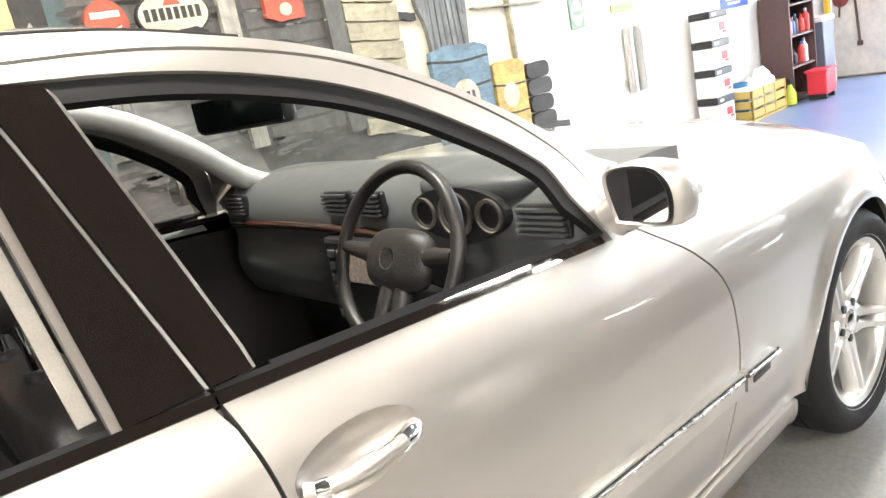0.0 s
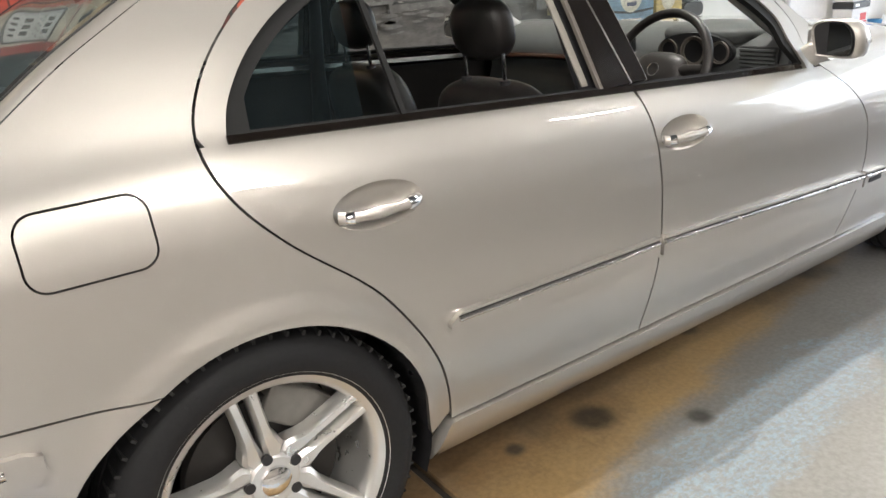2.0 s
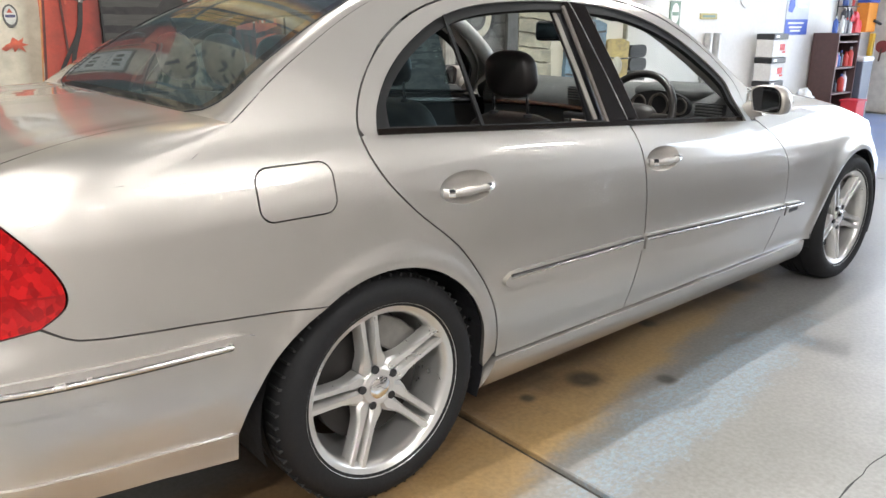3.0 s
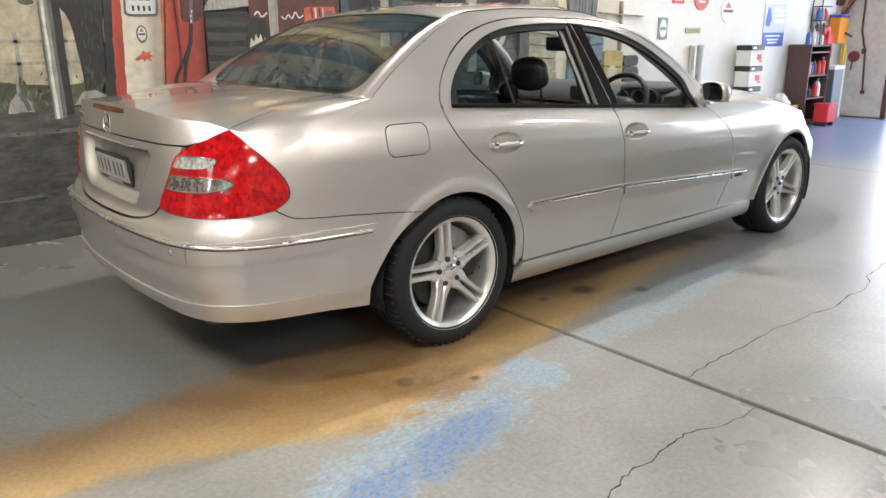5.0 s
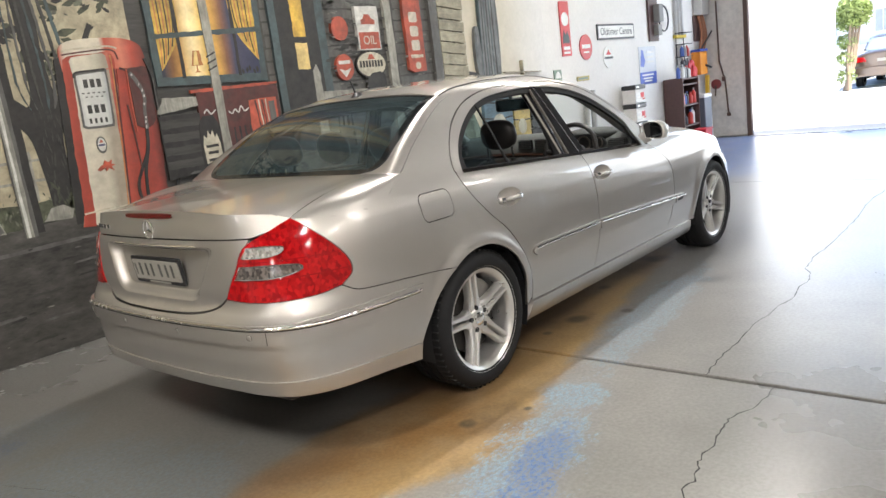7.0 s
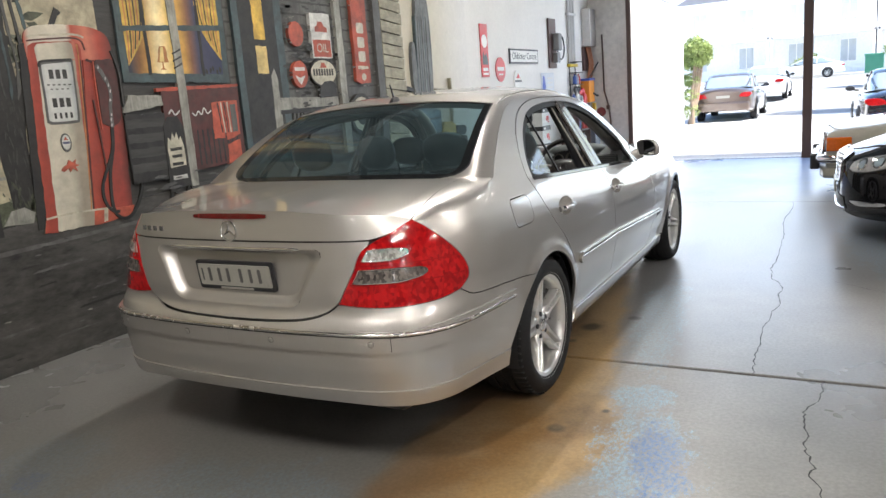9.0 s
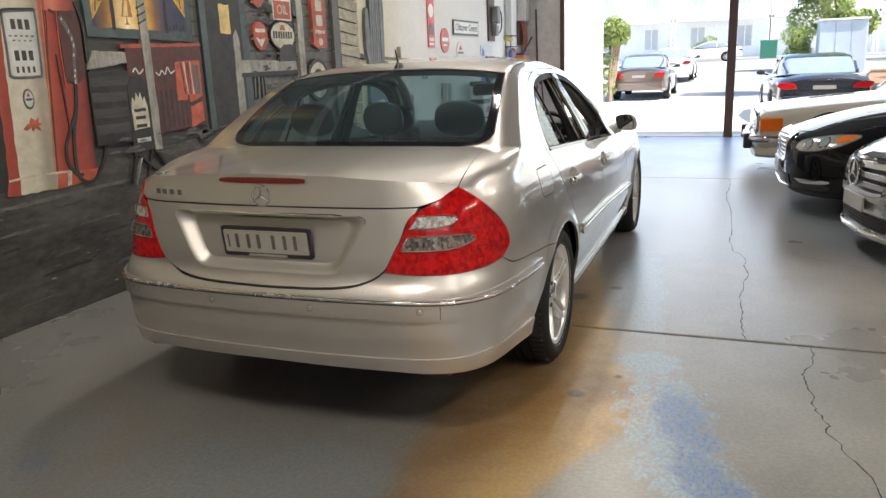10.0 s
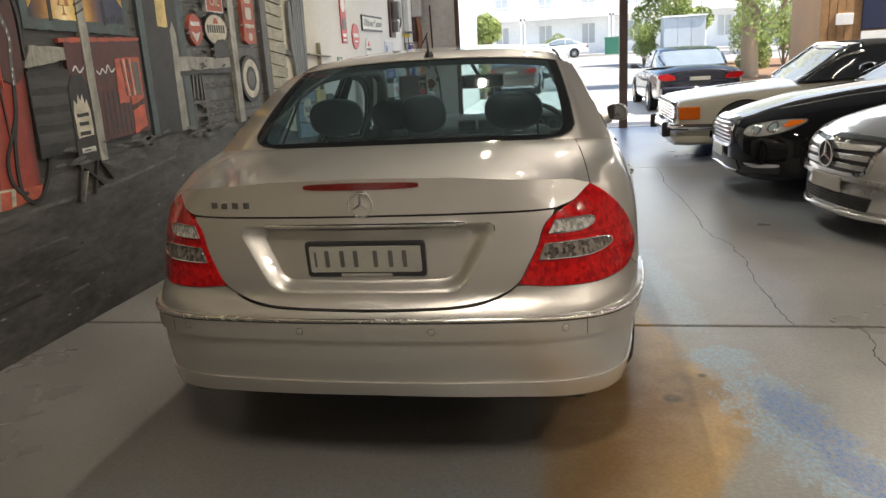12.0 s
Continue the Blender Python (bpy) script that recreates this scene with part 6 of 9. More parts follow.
B_SKY = brush("mural_sand_sky", (0.46, 0.40, 0.27), 0.18)
B_DARK = brush("mural_dark_boards", (0.046, 0.044, 0.040), 0.45, 16, (0.35, 1, 3))
B_GROUND = brush("mural_tarmac", (0.050, 0.047, 0.042), 0.95, 15, (0.6, 1, 1.6))
B_GREY = brush("mural_grey", (0.112, 0.110, 0.102), 0.35, 20, (1, 1, 0.3))
B_PALE = brush("mural_pale_post", (0.32, 0.31, 0.265), 0.3, 22, (3, 1, 0.3))
B_CREAM = brush("mural_cream", (0.60, 0.55, 0.42), 0.18, 18)
B_CREAM2 = brush("mural_cream_boards", (0.40, 0.365, 0.255), 0.22, 18, (0.4, 1, 2))
B_RED = brush("mural_red", (0.42, 0.080, 0.042), 0.28, 14)
B_REDDARK = brush("mural_dark_red", (0.085, 0.022, 0.018), 0.4, 14)
B_ORANGE = brush("mural_orange_red", (0.52, 0.10, 0.05), 0.3, 16)
B_BLACK = brush("mural_black", (0.018, 0.017, 0.016), 0.5)
B_TEAL = brush("mural_teal_frame", (0.058, 0.088, 0.092), 0.3, 20)
B_YELLOW = brush("mural_yellow", (0.60, 0.38, 0.06), 0.35, 14)
B_GLOW = brush("mural_lamp_yellow", (0.78, 0.58, 0.22), 0.2, 12)
B_WHITE = brush("mural_white", (0.66, 0.65, 0.60), 0.15, 20)
B_GREEN = brush("mural_foliage", (0.060, 0.068, 0.040), 0.8, 28)
B_LEAF = brush("mural_grey_leaf", (0.15, 0.155, 0.11), 0.5, 28)
B_AMBER = brush("mural_amber", (0.50, 0.20, 0.06), 0.3, 14)
B_NAVY = brush("mural_navy", (0.055, 0.06, 0.12), 0.4)
B_CACTUS = brush("mural_grey_cactus", (0.17, 0.18, 0.175), 0.5, 18, (3, 1, 0.4))
B_BLUE = brush("mural_drum_blue", (0.14, 0.23, 0.30), 0.3, 16, (1, 1, 3))
B_OCHRE = brush("mural_drum_ochre", (0.55, 0.40, 0.11), 0.3, 16, (1, 1, 3))

random.seed(11)
# grounds of the picture
paint("painted_sky", rect(-7.5, 0.3, 0.6, 4.2), B_SKY)
paint("painted_desert", rect(3.4, 5.6, 0.3, 4.2), brush("mural_fading_sand", (0.6, 0.55, 0.42), 0.06, 18, ramp=[(3.4, (0.60, 0.55, 0.42)), (4.7, (0.62, 0.57, 0.45)), (5.15, (0.70, 0.67, 0.60)), (5.5, (0.77, 0.75, 0.71)), (5.6, (0.78, 0.76, 0.72))], dirt=0.06))
paint("painted_shop_wall", rect(0.22, 3.5, 0.7, 4.2), B_DARK)
# boards of the shop wall
level[0] += 1
for k in range(24):
    z = 0.95 + 0.105 * k
    for x0, x1 in ((2.0, 2.82), (2.92, 3.46), (1.36, 1.47)):
        paint("board", rect(x0 + random.uniform(0, 0.02), x1, z, z + 0.088), B_GREY, 0)
# trees and fence at the far side
level[0] += 1
random.seed(5)
clumps = [(random.uniform(-2.7, -0.05), random.uniform(1.55, 2.9), random.uniform(0.12, 0.32)) for _ in range(26)]
clumps += [(random.uniform(-1.75, -0.78), random.uniform(1.62, 2.2), random.uniform(0.10, 0.22)) for _ in range(22)]
def clump_dabs(n_, r0, r1, seed):
    random.seed(seed)
    out = []
    for _ in range(n_):
        cx, cz, cr = random.choice(clumps)
        out.append(dab(cx + random.gauss(0, cr * 0.5), max(1.42, cz + random.gauss(0, cr * 0.4)), random.uniform(r0, r1), 0.45, random.uniform(-0.9, 0.9)))
    return out
dabs("foliage_shade", clump_dabs(720, 0.025, 0.075, 5), B_GREEN)
dabs("foliage_light", clump_dabs(420, 0.012, 0.045, 6), B_LEAF)
dabs("foliage_dark", clump_dabs(260, 0.015, 0.06, 7), B_BLACK)
random.seed(8)
paint("hedge", [(-7.5, 0.8), (0.2, 0.8), (0.2, 1.0), (-0.3, 1.03), (-0.7, 0.98), (-1.3, 1.05), (-2.5, 1.0), (-7.5, 1.05)], B_GREEN)
level[0] += 1
for k in range(9):
    paint("fence_post", rect(-2.6 + 0.28 * k, -2.575 + 0.28 * k, 1.0, 1.32), B_PALE, 0)
for z in (1.12, 1.25):
    paint("fence_rail", rect(-7.5, -0.3, z, z + 0.018), B_PALE, 0)
paint("tree_trunk", [tuple(p) for p in spline([(-0.66, 0.84), (-0.55, 0.92), (-0.56, 1.2), (-0.60, 1.42), (-0.74, 1.56), (-0.80, 1.72), (-0.70, 1.66), (-0.55, 1.60), (-0.52, 1.9), (-0.53, 2.6), (-0.40, 2.6), (-0.40, 1.9), (-0.36, 1.62), (-0.26, 1.72), (-0.20, 1.78), (-0.25, 1.60), (-0.37, 1.45), (-0.39, 1.2), (-0.37, 0.95), (-0.28, 0.84)], 4)], B_BLACK)


def stroke(name, pts, w, material, up=1):
    pts = [np.array(p) for p in spline(pts, 7)]
    a, b = [], []
    for i, p in enumerate(pts):
        d = pts[min(i + 1, len(pts) - 1)] - pts[max(i - 1, 0)]
        d = np.array([-d[1], d[0]]) / (np.linalg.norm(d) + 1e-9) * w / 2
        a.append(tuple(p + d))
        b.append(tuple(p - d))
    paint(name, a + b[::-1], material, up)


for pts, w in (([(-0.55, 1.55), (-0.85, 1.78), (-1.15, 1.86), (-1.5, 2.05)], 0.045), ([(-0.75, 1.68), (-0.95, 2.0), (-1.2, 2.3)], 0.030), ([(-1.0, 1.84), (-1.3, 1.78), (-1.7, 1.84)], 0.024), ([(-0.38, 1.6), (-0.22, 1.8), (-0.05, 2.1)], 0.035), ([(-0.30, 1.7), (-0.12, 1.76), (0.1, 1.9)], 0.02)):
    stroke("branch", pts, w, B_BLACK)
for k in range(7):
    x = -0.60 + 0.038 * k
    paint("cactus_rib", [tuple(p) for p in spline([(x + 0.05, 1.58), (x + 0.058, 1.58), (x + 0.02 * (k - 3) + 0.07, 1.75), (x + 0.02, 2.6), (x + 0.006, 2.6), (x + 0.02 * (k - 3) + 0.056, 1.75)], 3)], (B_TEAL, B_GREY, B_DARK)[k % 3], 0 if k else 1)
dabs("bark_mark", [dab(random.uniform(-0.55, -0.38), random.uniform(0.9, 1.55), random.uniform(0.01, 0.05), 0.15, 1.57 + random.uniform(-0.2, 0.2)) for _ in range(60)], B_DARK)
dabs("scrub", [dab(random.uniform(-2.7, 0.2), 0.86 + abs(random.gauss(0, 0.09)), random.uniform(0.01, 0.045), 0.3, random.uniform(0.9, 2.2)) for _ in range(360)], B_GREEN)
dabs("scrub_light", [dab(random.uniform(-2.7, 0.2), 0.86 + abs(random.gauss(0, 0.07)), random.uniform(0.008, 0.03), 0.3, random.uniform(0.9, 2.2)) for _ in range(160)], B_LEAF)
# picture's ground: tarmac, kerb and rubble
paint("painted_tarmac", [(-7.5, 0), (5.6, 0), (5.55, 0.55), (4.0, 0.75), (3.4, 0.95), (2.65, 1.0), (1.8, 0.98), (0.8, 0.90), (-0.85, 0.84), (-7.5, 0.86)], B_GROUND)
paint("kerb_line", [(-7.5, 0.70), (-0.9, 0.685), (0.9, 0.73), (1.7, 0.80), (1.7, 0.815), (0.9, 0.75), (-0.9, 0.71), (-7.5, 0.725)], B_GREY)
level[0] += 1
random.seed(9)
for k in range(280):
    cx, cz, r = random.uniform(-2.6, 3.2), random.uniform(0.02, 0.72) ** 1.0, random.uniform(0.004, 0.018)
    paint("rubble", [(cx + 2.0 * r * random.uniform(0.4, 1.1) * math.cos(a), cz + 0.5 * r * random.uniform(0.4, 1.1) * math.sin(a)) for a in np.linspace(0, 2 * math.pi, 7)[:-1]], random.choice((B_GREY, B_GREY, B_DARK, B_DARK, B_BLACK, B_BLACK, B_PALE)), 0)
level[0] += 1
for k in range(40):
    cx, cz, w = random.uniform(-2.6, 3.0), random.uniform(0.1, 0.66), random.uniform(0.08, 0.4)
    paint("ground_streak", [(cx, cz), (cx + w, cz + 0.006), (cx + w * 0.9, cz + random.uniform(0.012, 0.03)), (cx + 0.03, cz + 0.014)], random.choice((B_DARK, B_BLACK, B_GREY)), 0)
paint("rock", [(-0.62, 0.86), (-0.44, 0.85), (-0.42, 0.91), (-0.48, 0.95), (-0.56, 0.94)], B_PALE)
paint("funnel", [(-1.01, 0.83), (-0.86, 0.83), (-0.88, 0.90), (-0.925, 0.95), (-0.93, 1.03), (-0.94, 1.03), (-0.945, 0.95), (-0.99, 0.90)], B_PALE)
stroke("funnel_shade", [(-0.885, 0.84), (-0.905, 0.90), (-0.93, 0.95)], 0.03, B_GREY)
# white column
paint("column_shade", [(-0.69, 0.80), (-0.63, 0.80), (-0.655, 4.2), (-0.71, 4.2)], B_BLACK)
paint("column", [(-0.755, 0.78), (-0.675, 0.78), (-0.70, 4.2), (-0.77, 4.2)], B_GREY)
paint("column_light", [(-0.748, 0.78), (-0.70, 0.78), (-0.722, 4.2), (-0.765, 4.2)], B_PALE)
paint("column_shine", [(-0.738, 0.78), (-0.720, 0.78), (-0.739, 4.2), (-0.755, 4.2)], B_WHITE)
# petrol pump
P_FRONT = brush("mural_pump_front_red", (0.5, 0.1, 0.05), 0.16, 14, ramp=[(-0.55, (0.20, 0.035, 0.02)), (-0.52, (0.38, 0.058, 0.030)), (-0.47, (0.47, 0.10, 0.055)), (-0.42, (0.34, 0.05, 0.028)), (-0.17, (0.30, 0.05, 0.03)), (-0.14, (0.48, 0.14, 0.085)), (-0.11, (0.36, 0.052, 0.028))], lean=0.085, dirt=0.35)
P_SIDE = brush("mural_pump_side_red", (0.5, 0.1, 0.05), 0.2, 14, ramp=[(-0.12, (0.34, 0.05, 0.03)), (-0.06, (0.42, 0.070, 0.038)), (0.0, (0.30, 0.042, 0.025)), (0.08, (0.35, 0.05, 0.028)), (0.16, (0.30, 0.045, 0.03)), (0.22, (0.12, 0.022, 0.016))], lean=0.06, dirt=0.40)
P_CREAM = brush("mural_pump_cream", (0.5, 0.46, 0.36), 0.12, 18, ramp=[(-0.42, (0.36, 0.32, 0.24)), (-0.38, (0.62, 0.57, 0.45)), (-0.24, (0.56, 0.51, 0.40)), (-0.17, (0.34, 0.29, 0.22))], lean=0.085, dirt=0.28)
P_DIAL = brush("mural_dial_white", (0.5, 0.5, 0.46), 0.12, 18, ramp=[(-0.26, (0.34, 0.35, 0.34)), (-0.2, (0.60, 0.60, 0.56)), (-0.06, (0.54, 0.55, 0.52)), (-0.02, (0.36, 0.37, 0.37))], dirt=0.25)
P_DOME = brush("mural_pump_dome", (0.5, 0.1, 0.05), 0.16, 14, ramp=[(-0.30, (0.42, 0.075, 0.04)), (-0.26, (0.60, 0.54, 0.42)), (-0.02, (0.64, 0.58, 0.47)), (0.02, (0.46, 0.085, 0.045)), (0.12, (0.58, 0.19, 0.12)), (0.2, (0.42, 0.07, 0.04)), (0.29, (0.16, 0.03, 0.02))], dirt=0.3)
paint("pump_shadow", [(-0.42, 0.80), (-0.33, 0.80), (-0.29, 1.9), (-0.34, 1.88)], B_BLACK)
paint("pump_dome", [tuple(p) for p in spline([(-0.30, 1.80), (-0.30, 1.93), (-0.25, 1.985), (-0.12, 2.005), (0.05, 2.008), (0.18, 1.995), (0.265, 1.955), (0.292, 1.88), (0.29, 1.79)], 4)], P_DOME)
paint("pump_side", [(-0.03, 0.80), (0.27, 0.84), (0.275, 0.93), (0.305, 1.38), (0.293, 1.80), (0.07, 1.80)], P_SIDE)
paint("pump_front", [(-0.36, 0.83), (-0.02, 0.80), (0.025, 1.35), (0.068, 1.86), (0.055, 1.895), (0.015, 1.915), (-0.25, 1.895), (-0.285, 1.875), (-0.295, 1.82), (-0.33, 1.3)], P_FRONT)
paint("pump_top", [(-0.24, 1.785), (0.015, 1.805), (0.010, 1.89), (-0.01, 1.908), (-0.225, 1.888), (-0.245, 1.865)], P_CREAM)
paint("pump_panel", [(-0.291, 0.83), (-0.03, 0.81), (0.015, 1.80), (-0.24, 1.782)], P_CREAM)
stroke("pump_edge_dark", [(-0.03, 0.86), (0.018, 1.35), (0.05, 1.80)], 0.012, B_REDDARK)
stroke("pump_edge_light", [(-0.045, 0.86), (0.004, 1.35), (0.044, 1.84), (0.035, 1.885)], 0.008, B_AMBER)
stroke("dome_lip", [(-0.285, 1.905), (-0.2, 1.915), (0.0, 1.93), (0.075, 1.915), (0.095, 1.86)], 0.010, B_REDDARK)
stroke("dome_light", [(-0.28, 1.93), (-0.2, 1.94), (0.02, 1.952), (0.10, 1.935)], 0.012, B_CREAM)
stroke("dome_lower", [(0.09, 1.80), (0.16, 1.785), (0.29, 1.795)], 0.016, B_REDDARK)
paint("pump_base", [(-0.385, 0.775), (-0.045, 0.765), (-0.025, 0.853), (-0.19, 0.86), (-0.365, 0.85)], P_CREAM)
paint("pump_base_corner", [(-0.385, 0.775), (-0.30, 0.765), (-0.285, 0.862), (-0.365, 0.85)], P_FRONT)
paint("pump_base_side", [(-0.045, 0.765), (0.0, 0.762), (0.25, 0.785), (0.283, 0.845), (-0.025, 0.855)], B_ORANGE)
stroke("pump_base_light", [(-0.36, 0.858), (-0.19, 0.866), (-0.02, 0.860), (0.12, 0.852)], 0.012, B_CREAM)
paint("pump_base_band", [(0.03, 0.772), (0.06, 0.775), (0.075, 0.852), (0.045, 0.853)], B_CREAM)
paint("dial_rim", [tuple(p) for p in spline([(-0.245, 1.43), (-0.238, 1.60), (-0.236, 1.765), (-0.215, 1.788), (-0.12, 1.797), (-0.02, 1.802), (-0.006, 1.78), (-0.012, 1.6), (-0.022, 1.435), (-0.05, 1.415), (-0.135, 1.412), (-0.22, 1.414)], 3)], B_GREY)
paint("dial_face", [tuple(p) for p in spline([(-0.230, 1.44), (-0.224, 1.60), (-0.223, 1.75), (-0.205, 1.77), (-0.12, 1.778), (-0.035, 1.784), (-0.02, 1.765), (-0.026, 1.6), (-0.036, 1.448), (-0.06, 1.432), (-0.135, 1.428), (-0.21, 1.43)], 3)], P_DIAL)
stroke("dial_brow", [(-0.236, 1.755), (-0.22, 1.786), (-0.12, 1.795), (-0.015, 1.80)], 0.014, B_BLACK)
level[0] += 1
for z, h, n_, w, x0 in ((1.685, 0.055, 3, 0.030, -0.122), (1.645, 0.009, 5, 0.018, -0.125), (1.62, 0.007, 4, 0.016, -0.125), (1.515, 0.055, 3, 0.030, -0.128), (1.448, 0.034, 4, 0.016, -0.130)):
    for k in range(n_):
        cx = x0 + (k - (n_ - 1) / 2) * (0.046 if n_ == 3 else 0.036)
        paint("dial_mark", rect(cx - w / 2, cx + w / 2, z, z + h), B_DARK if h > 0.03 else B_GREY, 0)
paint("pump_crest", ellipse(-0.145, 1.30, 0.036, 0.058, 16), B_GREY)
paint("pump_crest", ellipse(-0.145, 1.302, 0.028, 0.046, 16), B_WHITE)
paint("crest_bar", rect(-0.168, -0.122, 1.292, 1.306), B_NAVY)
paint("crest_bar", [(-0.160, 1.315), (-0.130, 1.315), (-0.145, 1.338)], B_RED, 0)
paint("pump_emblem", [(-0.21, 1.135), (-0.185, 1.158), (-0.165, 1.165), (-0.15, 1.195), (-0.125, 1.175), (-0.10, 1.192), (-0.108, 1.165), (-0.08, 1.155), (-0.11, 1.148), (-0.095, 1.118), (-0.13, 1.14), (-0.15, 1.118), (-0.155, 1.143), (-0.19, 1.125)], B_ORANGE)
paint("pump_recess", [tuple(p) for p in spline([(0.135, 1.40), (0.14, 1.60), (0.145, 1.78), (0.21, 1.80), (0.285, 1.79), (0.297, 1.6), (0.28, 1.42), (0.20, 1.37)], 3)], B_REDDARK)
stroke("recess_edge", [(0.128, 1.36), (0.128, 1.60), (0.137, 1.79)], 0.010, B_ORANGE)
stroke("cover_seam", [(0.095, 1.55), (0.105, 1.30), (0.11, 1.10)], 0.010, B_REDDARK)
stroke("pump_hose", [(0.285, 1.86), (0.325, 1.72), (0.325, 1.50), (0.36, 1.30), (0.381, 1.15), (0.372, 0.98), (0.335, 0.88), (0.26, 0.79), (0.19, 0.768), (0.13, 0.81), (0.115, 0.90), (0.135, 1.08), (0.185, 1.24), (0.205, 1.38)], 0.022, B_BLACK)
stroke("pump_hose", [(0.20, 1.36), (0.175, 1.22), (0.10, 1.08), (0.062, 1.0), (0.06, 0.91), (0.10, 0.84), (0.16, 0.82)], 0.020, B_BLACK)
stroke("hose_light", [(0.322, 1.72), (0.321, 1.50), (0.355, 1.30), (0.376, 1.15), (0.367, 0.98)], 0.005, B_GREY)
stroke("pump_nozzle", [(0.155, 1.765), (0.185, 1.72), (0.212, 1.665)], 0.030, B_GREY)
stroke("nozzle_body", [(0.205, 1.69), (0.225, 1.63), (0.228, 1.57), (0.212, 1.50), (0.205, 1.37)], 0.024, B_GREY)
dabs("nozzle_light", [dab(x, z, 0.013, 0.45, 1.3) for x, z in ((0.165, 1.75), (0.205, 1.68), (0.222, 1.64), (0.228, 1.60), (0.217, 1.545), (0.210, 1.45), (0.203, 1.42), (0.200, 1.385))], B_WHITE)
# lit window with curtains
B_ROOM = brush("mural_lit_room", (0.5, 0.4, 0.2), 0.22, 14, ramp=[(0.42, (0.03, 0.03, 0.05)), (0.50, (0.20, 0.09, 0.025)), (0.58, (0.50, 0.26, 0.06)), (0.69, (0.90, 0.76, 0.42)), (0.80, (0.72, 0.46, 0.12)), (0.90, (0.55, 0.30, 0.06)), (0.97, (0.22, 0.10, 0.05)), (1.04, (0.05, 0.05, 0.09)), (1.3, (0.025, 0.03, 0.07))], dirt=0.2)
paint("window_frame", [(0.345, 1.655), (1.33, 1.635), (1.40, 4.2), (0.36, 4.2)], B_TEAL)
paint("window_dark", [(0.40, 1.715), (1.27, 1.70), (1.315, 4.2), (0.41, 4.2)], B_ROOM)
paint("curtain", [tuple(p) for p in spline([(0.405, 1.76), (0.44, 1.80), (0.52, 1.90), (0.575, 1.99), (0.60, 2.10), (0.60, 2.4)], 4)] + [(0.405, 2.4)], B_YELLOW)
paint("curtain", [tuple(p) for p in spline([(1.275, 1.80), (1.22, 1.86), (1.13, 1.97), (1.07, 2.10), (1.05, 2.4)], 4)] + [(1.29, 2.4)], B_YELLOW, 0)
level[0] += 1
for k in range(6):
    stroke("curtain_fold", [(0.412 + 0.022 * k, 1.78 + 0.030 * k), (0.43 + 0.026 * k, 1.95 + 0.03 * k), (0.43 + 0.028 * k, 2.4)], 0.010, B_BLACK if k % 2 else B_AMBER, 0)
    stroke("curtain_fold", [(1.268 - 0.028 * k, 1.82 + 0.042 * k), (1.25 - 0.030 * k, 2.0 + 0.03 * k), (1.255 - 0.033 * k, 2.4)], 0.010, B_BLACK if k % 2 else B_AMBER, 0)
paint("lamp_foot", [(0.672, 1.735), (0.722, 1.735), (0.704, 1.75), (0.700, 1.80), (0.694, 1.80), (0.690, 1.75)], B_AMBER)
paint("lamp_shade", [(0.650, 1.785), (0.752, 1.785), (0.735, 1.895), (0.682, 1.895)], B_AMBER)
paint("lamp_shade_light", [(0.668, 1.79), (0.712, 1.79), (0.715, 1.89), (0.69, 1.89)], B_GLOW)
paint("window_bar", rect(0.562, 0.590, 1.70, 4.2), B_BLACK)
paint("window_bar", rect(1.06, 1.085, 1.69, 4.2), B_BLACK, 0)
paint("window_bar", [(0.37, 1.985), (1.33, 2.025), (1.33, 2.065), (0.37, 2.02)], B_TEAL)
dabs("sill_things", [dab(x, 1.72 + 0.01 * (k % 3), 0.014, 1.6, 0) for k, x in enumerate((1.10, 1.14, 1.17, 1.21, 1.24))], B_BLACK)
# bench, cooler, drinks machines
paint("bench_seat", [(0.30, 1.455), (0.74, 1.50), (0.76, 1.56), (0.36, 1.57)], B_PALE)
paint("bench_dark", rect(0.30, 0.66, 0.98, 1.44), B_BLACK)
level[0] += 1
for k in range(4):
    paint("bench_slat", rect(0.31, 0.65, 1.05 + 0.1 * k, 1.11 + 0.1 * k), B_DARK, 0)
paint("cooler", [(0.64, 1.0), (1.40, 1.03), (1.40, 1.60), (0.64, 1.60)], B_REDDARK)
paint("cooler_lid", [(0.60, 1.585), (1.41, 1.605), (1.41, 1.625), (0.60, 1.61)], B_RED)
level[0] += 1
for k in range(9):
    paint("cooler_rib", rect(0.92 + 0.05 * k, 0.935 + 0.05 * k, 1.04, 1.30), B_BLACK, 0)
stroke("cooler_script", [(0.68, 1.43), (0.71, 1.455), (0.74, 1.42), (0.785, 1.45)], 0.011, B_WHITE)
stroke("cooler_script", [(0.90, 1.425), (0.93, 1.405), (0.96, 1.435), (0.99, 1.41), (1.02, 1.455), (1.05, 1.415), (1.09, 1.435)], 0.010, B_WHITE)
paint("drinks_box", [(1.09, 1.22), (1.20, 1.22), (1.22, 1.50), (1.10, 1.49)], B_ORANGE)
paint("drinks_box", [(1.21, 1.02), (1.36, 1.06), (1.36, 1.20), (1.22, 1.17)], B_ORANGE, 0)
paint("drinks_box", [(1.22, 1.20), (1.37, 1.24), (1.37, 1.50), (1.22, 1.50)], B_ORANGE, 0)
level[0] += 1
for k in range(4):
    paint("drinks_fin", [(1.175 + 0.03 * k, 1.26), (1.188 + 0.03 * k, 1.26), (1.168 + 0.034 * k, 1.49), (1.155 + 0.034 * k, 1.49)], B_CREAM if k % 2 else B_REDDARK, 0)
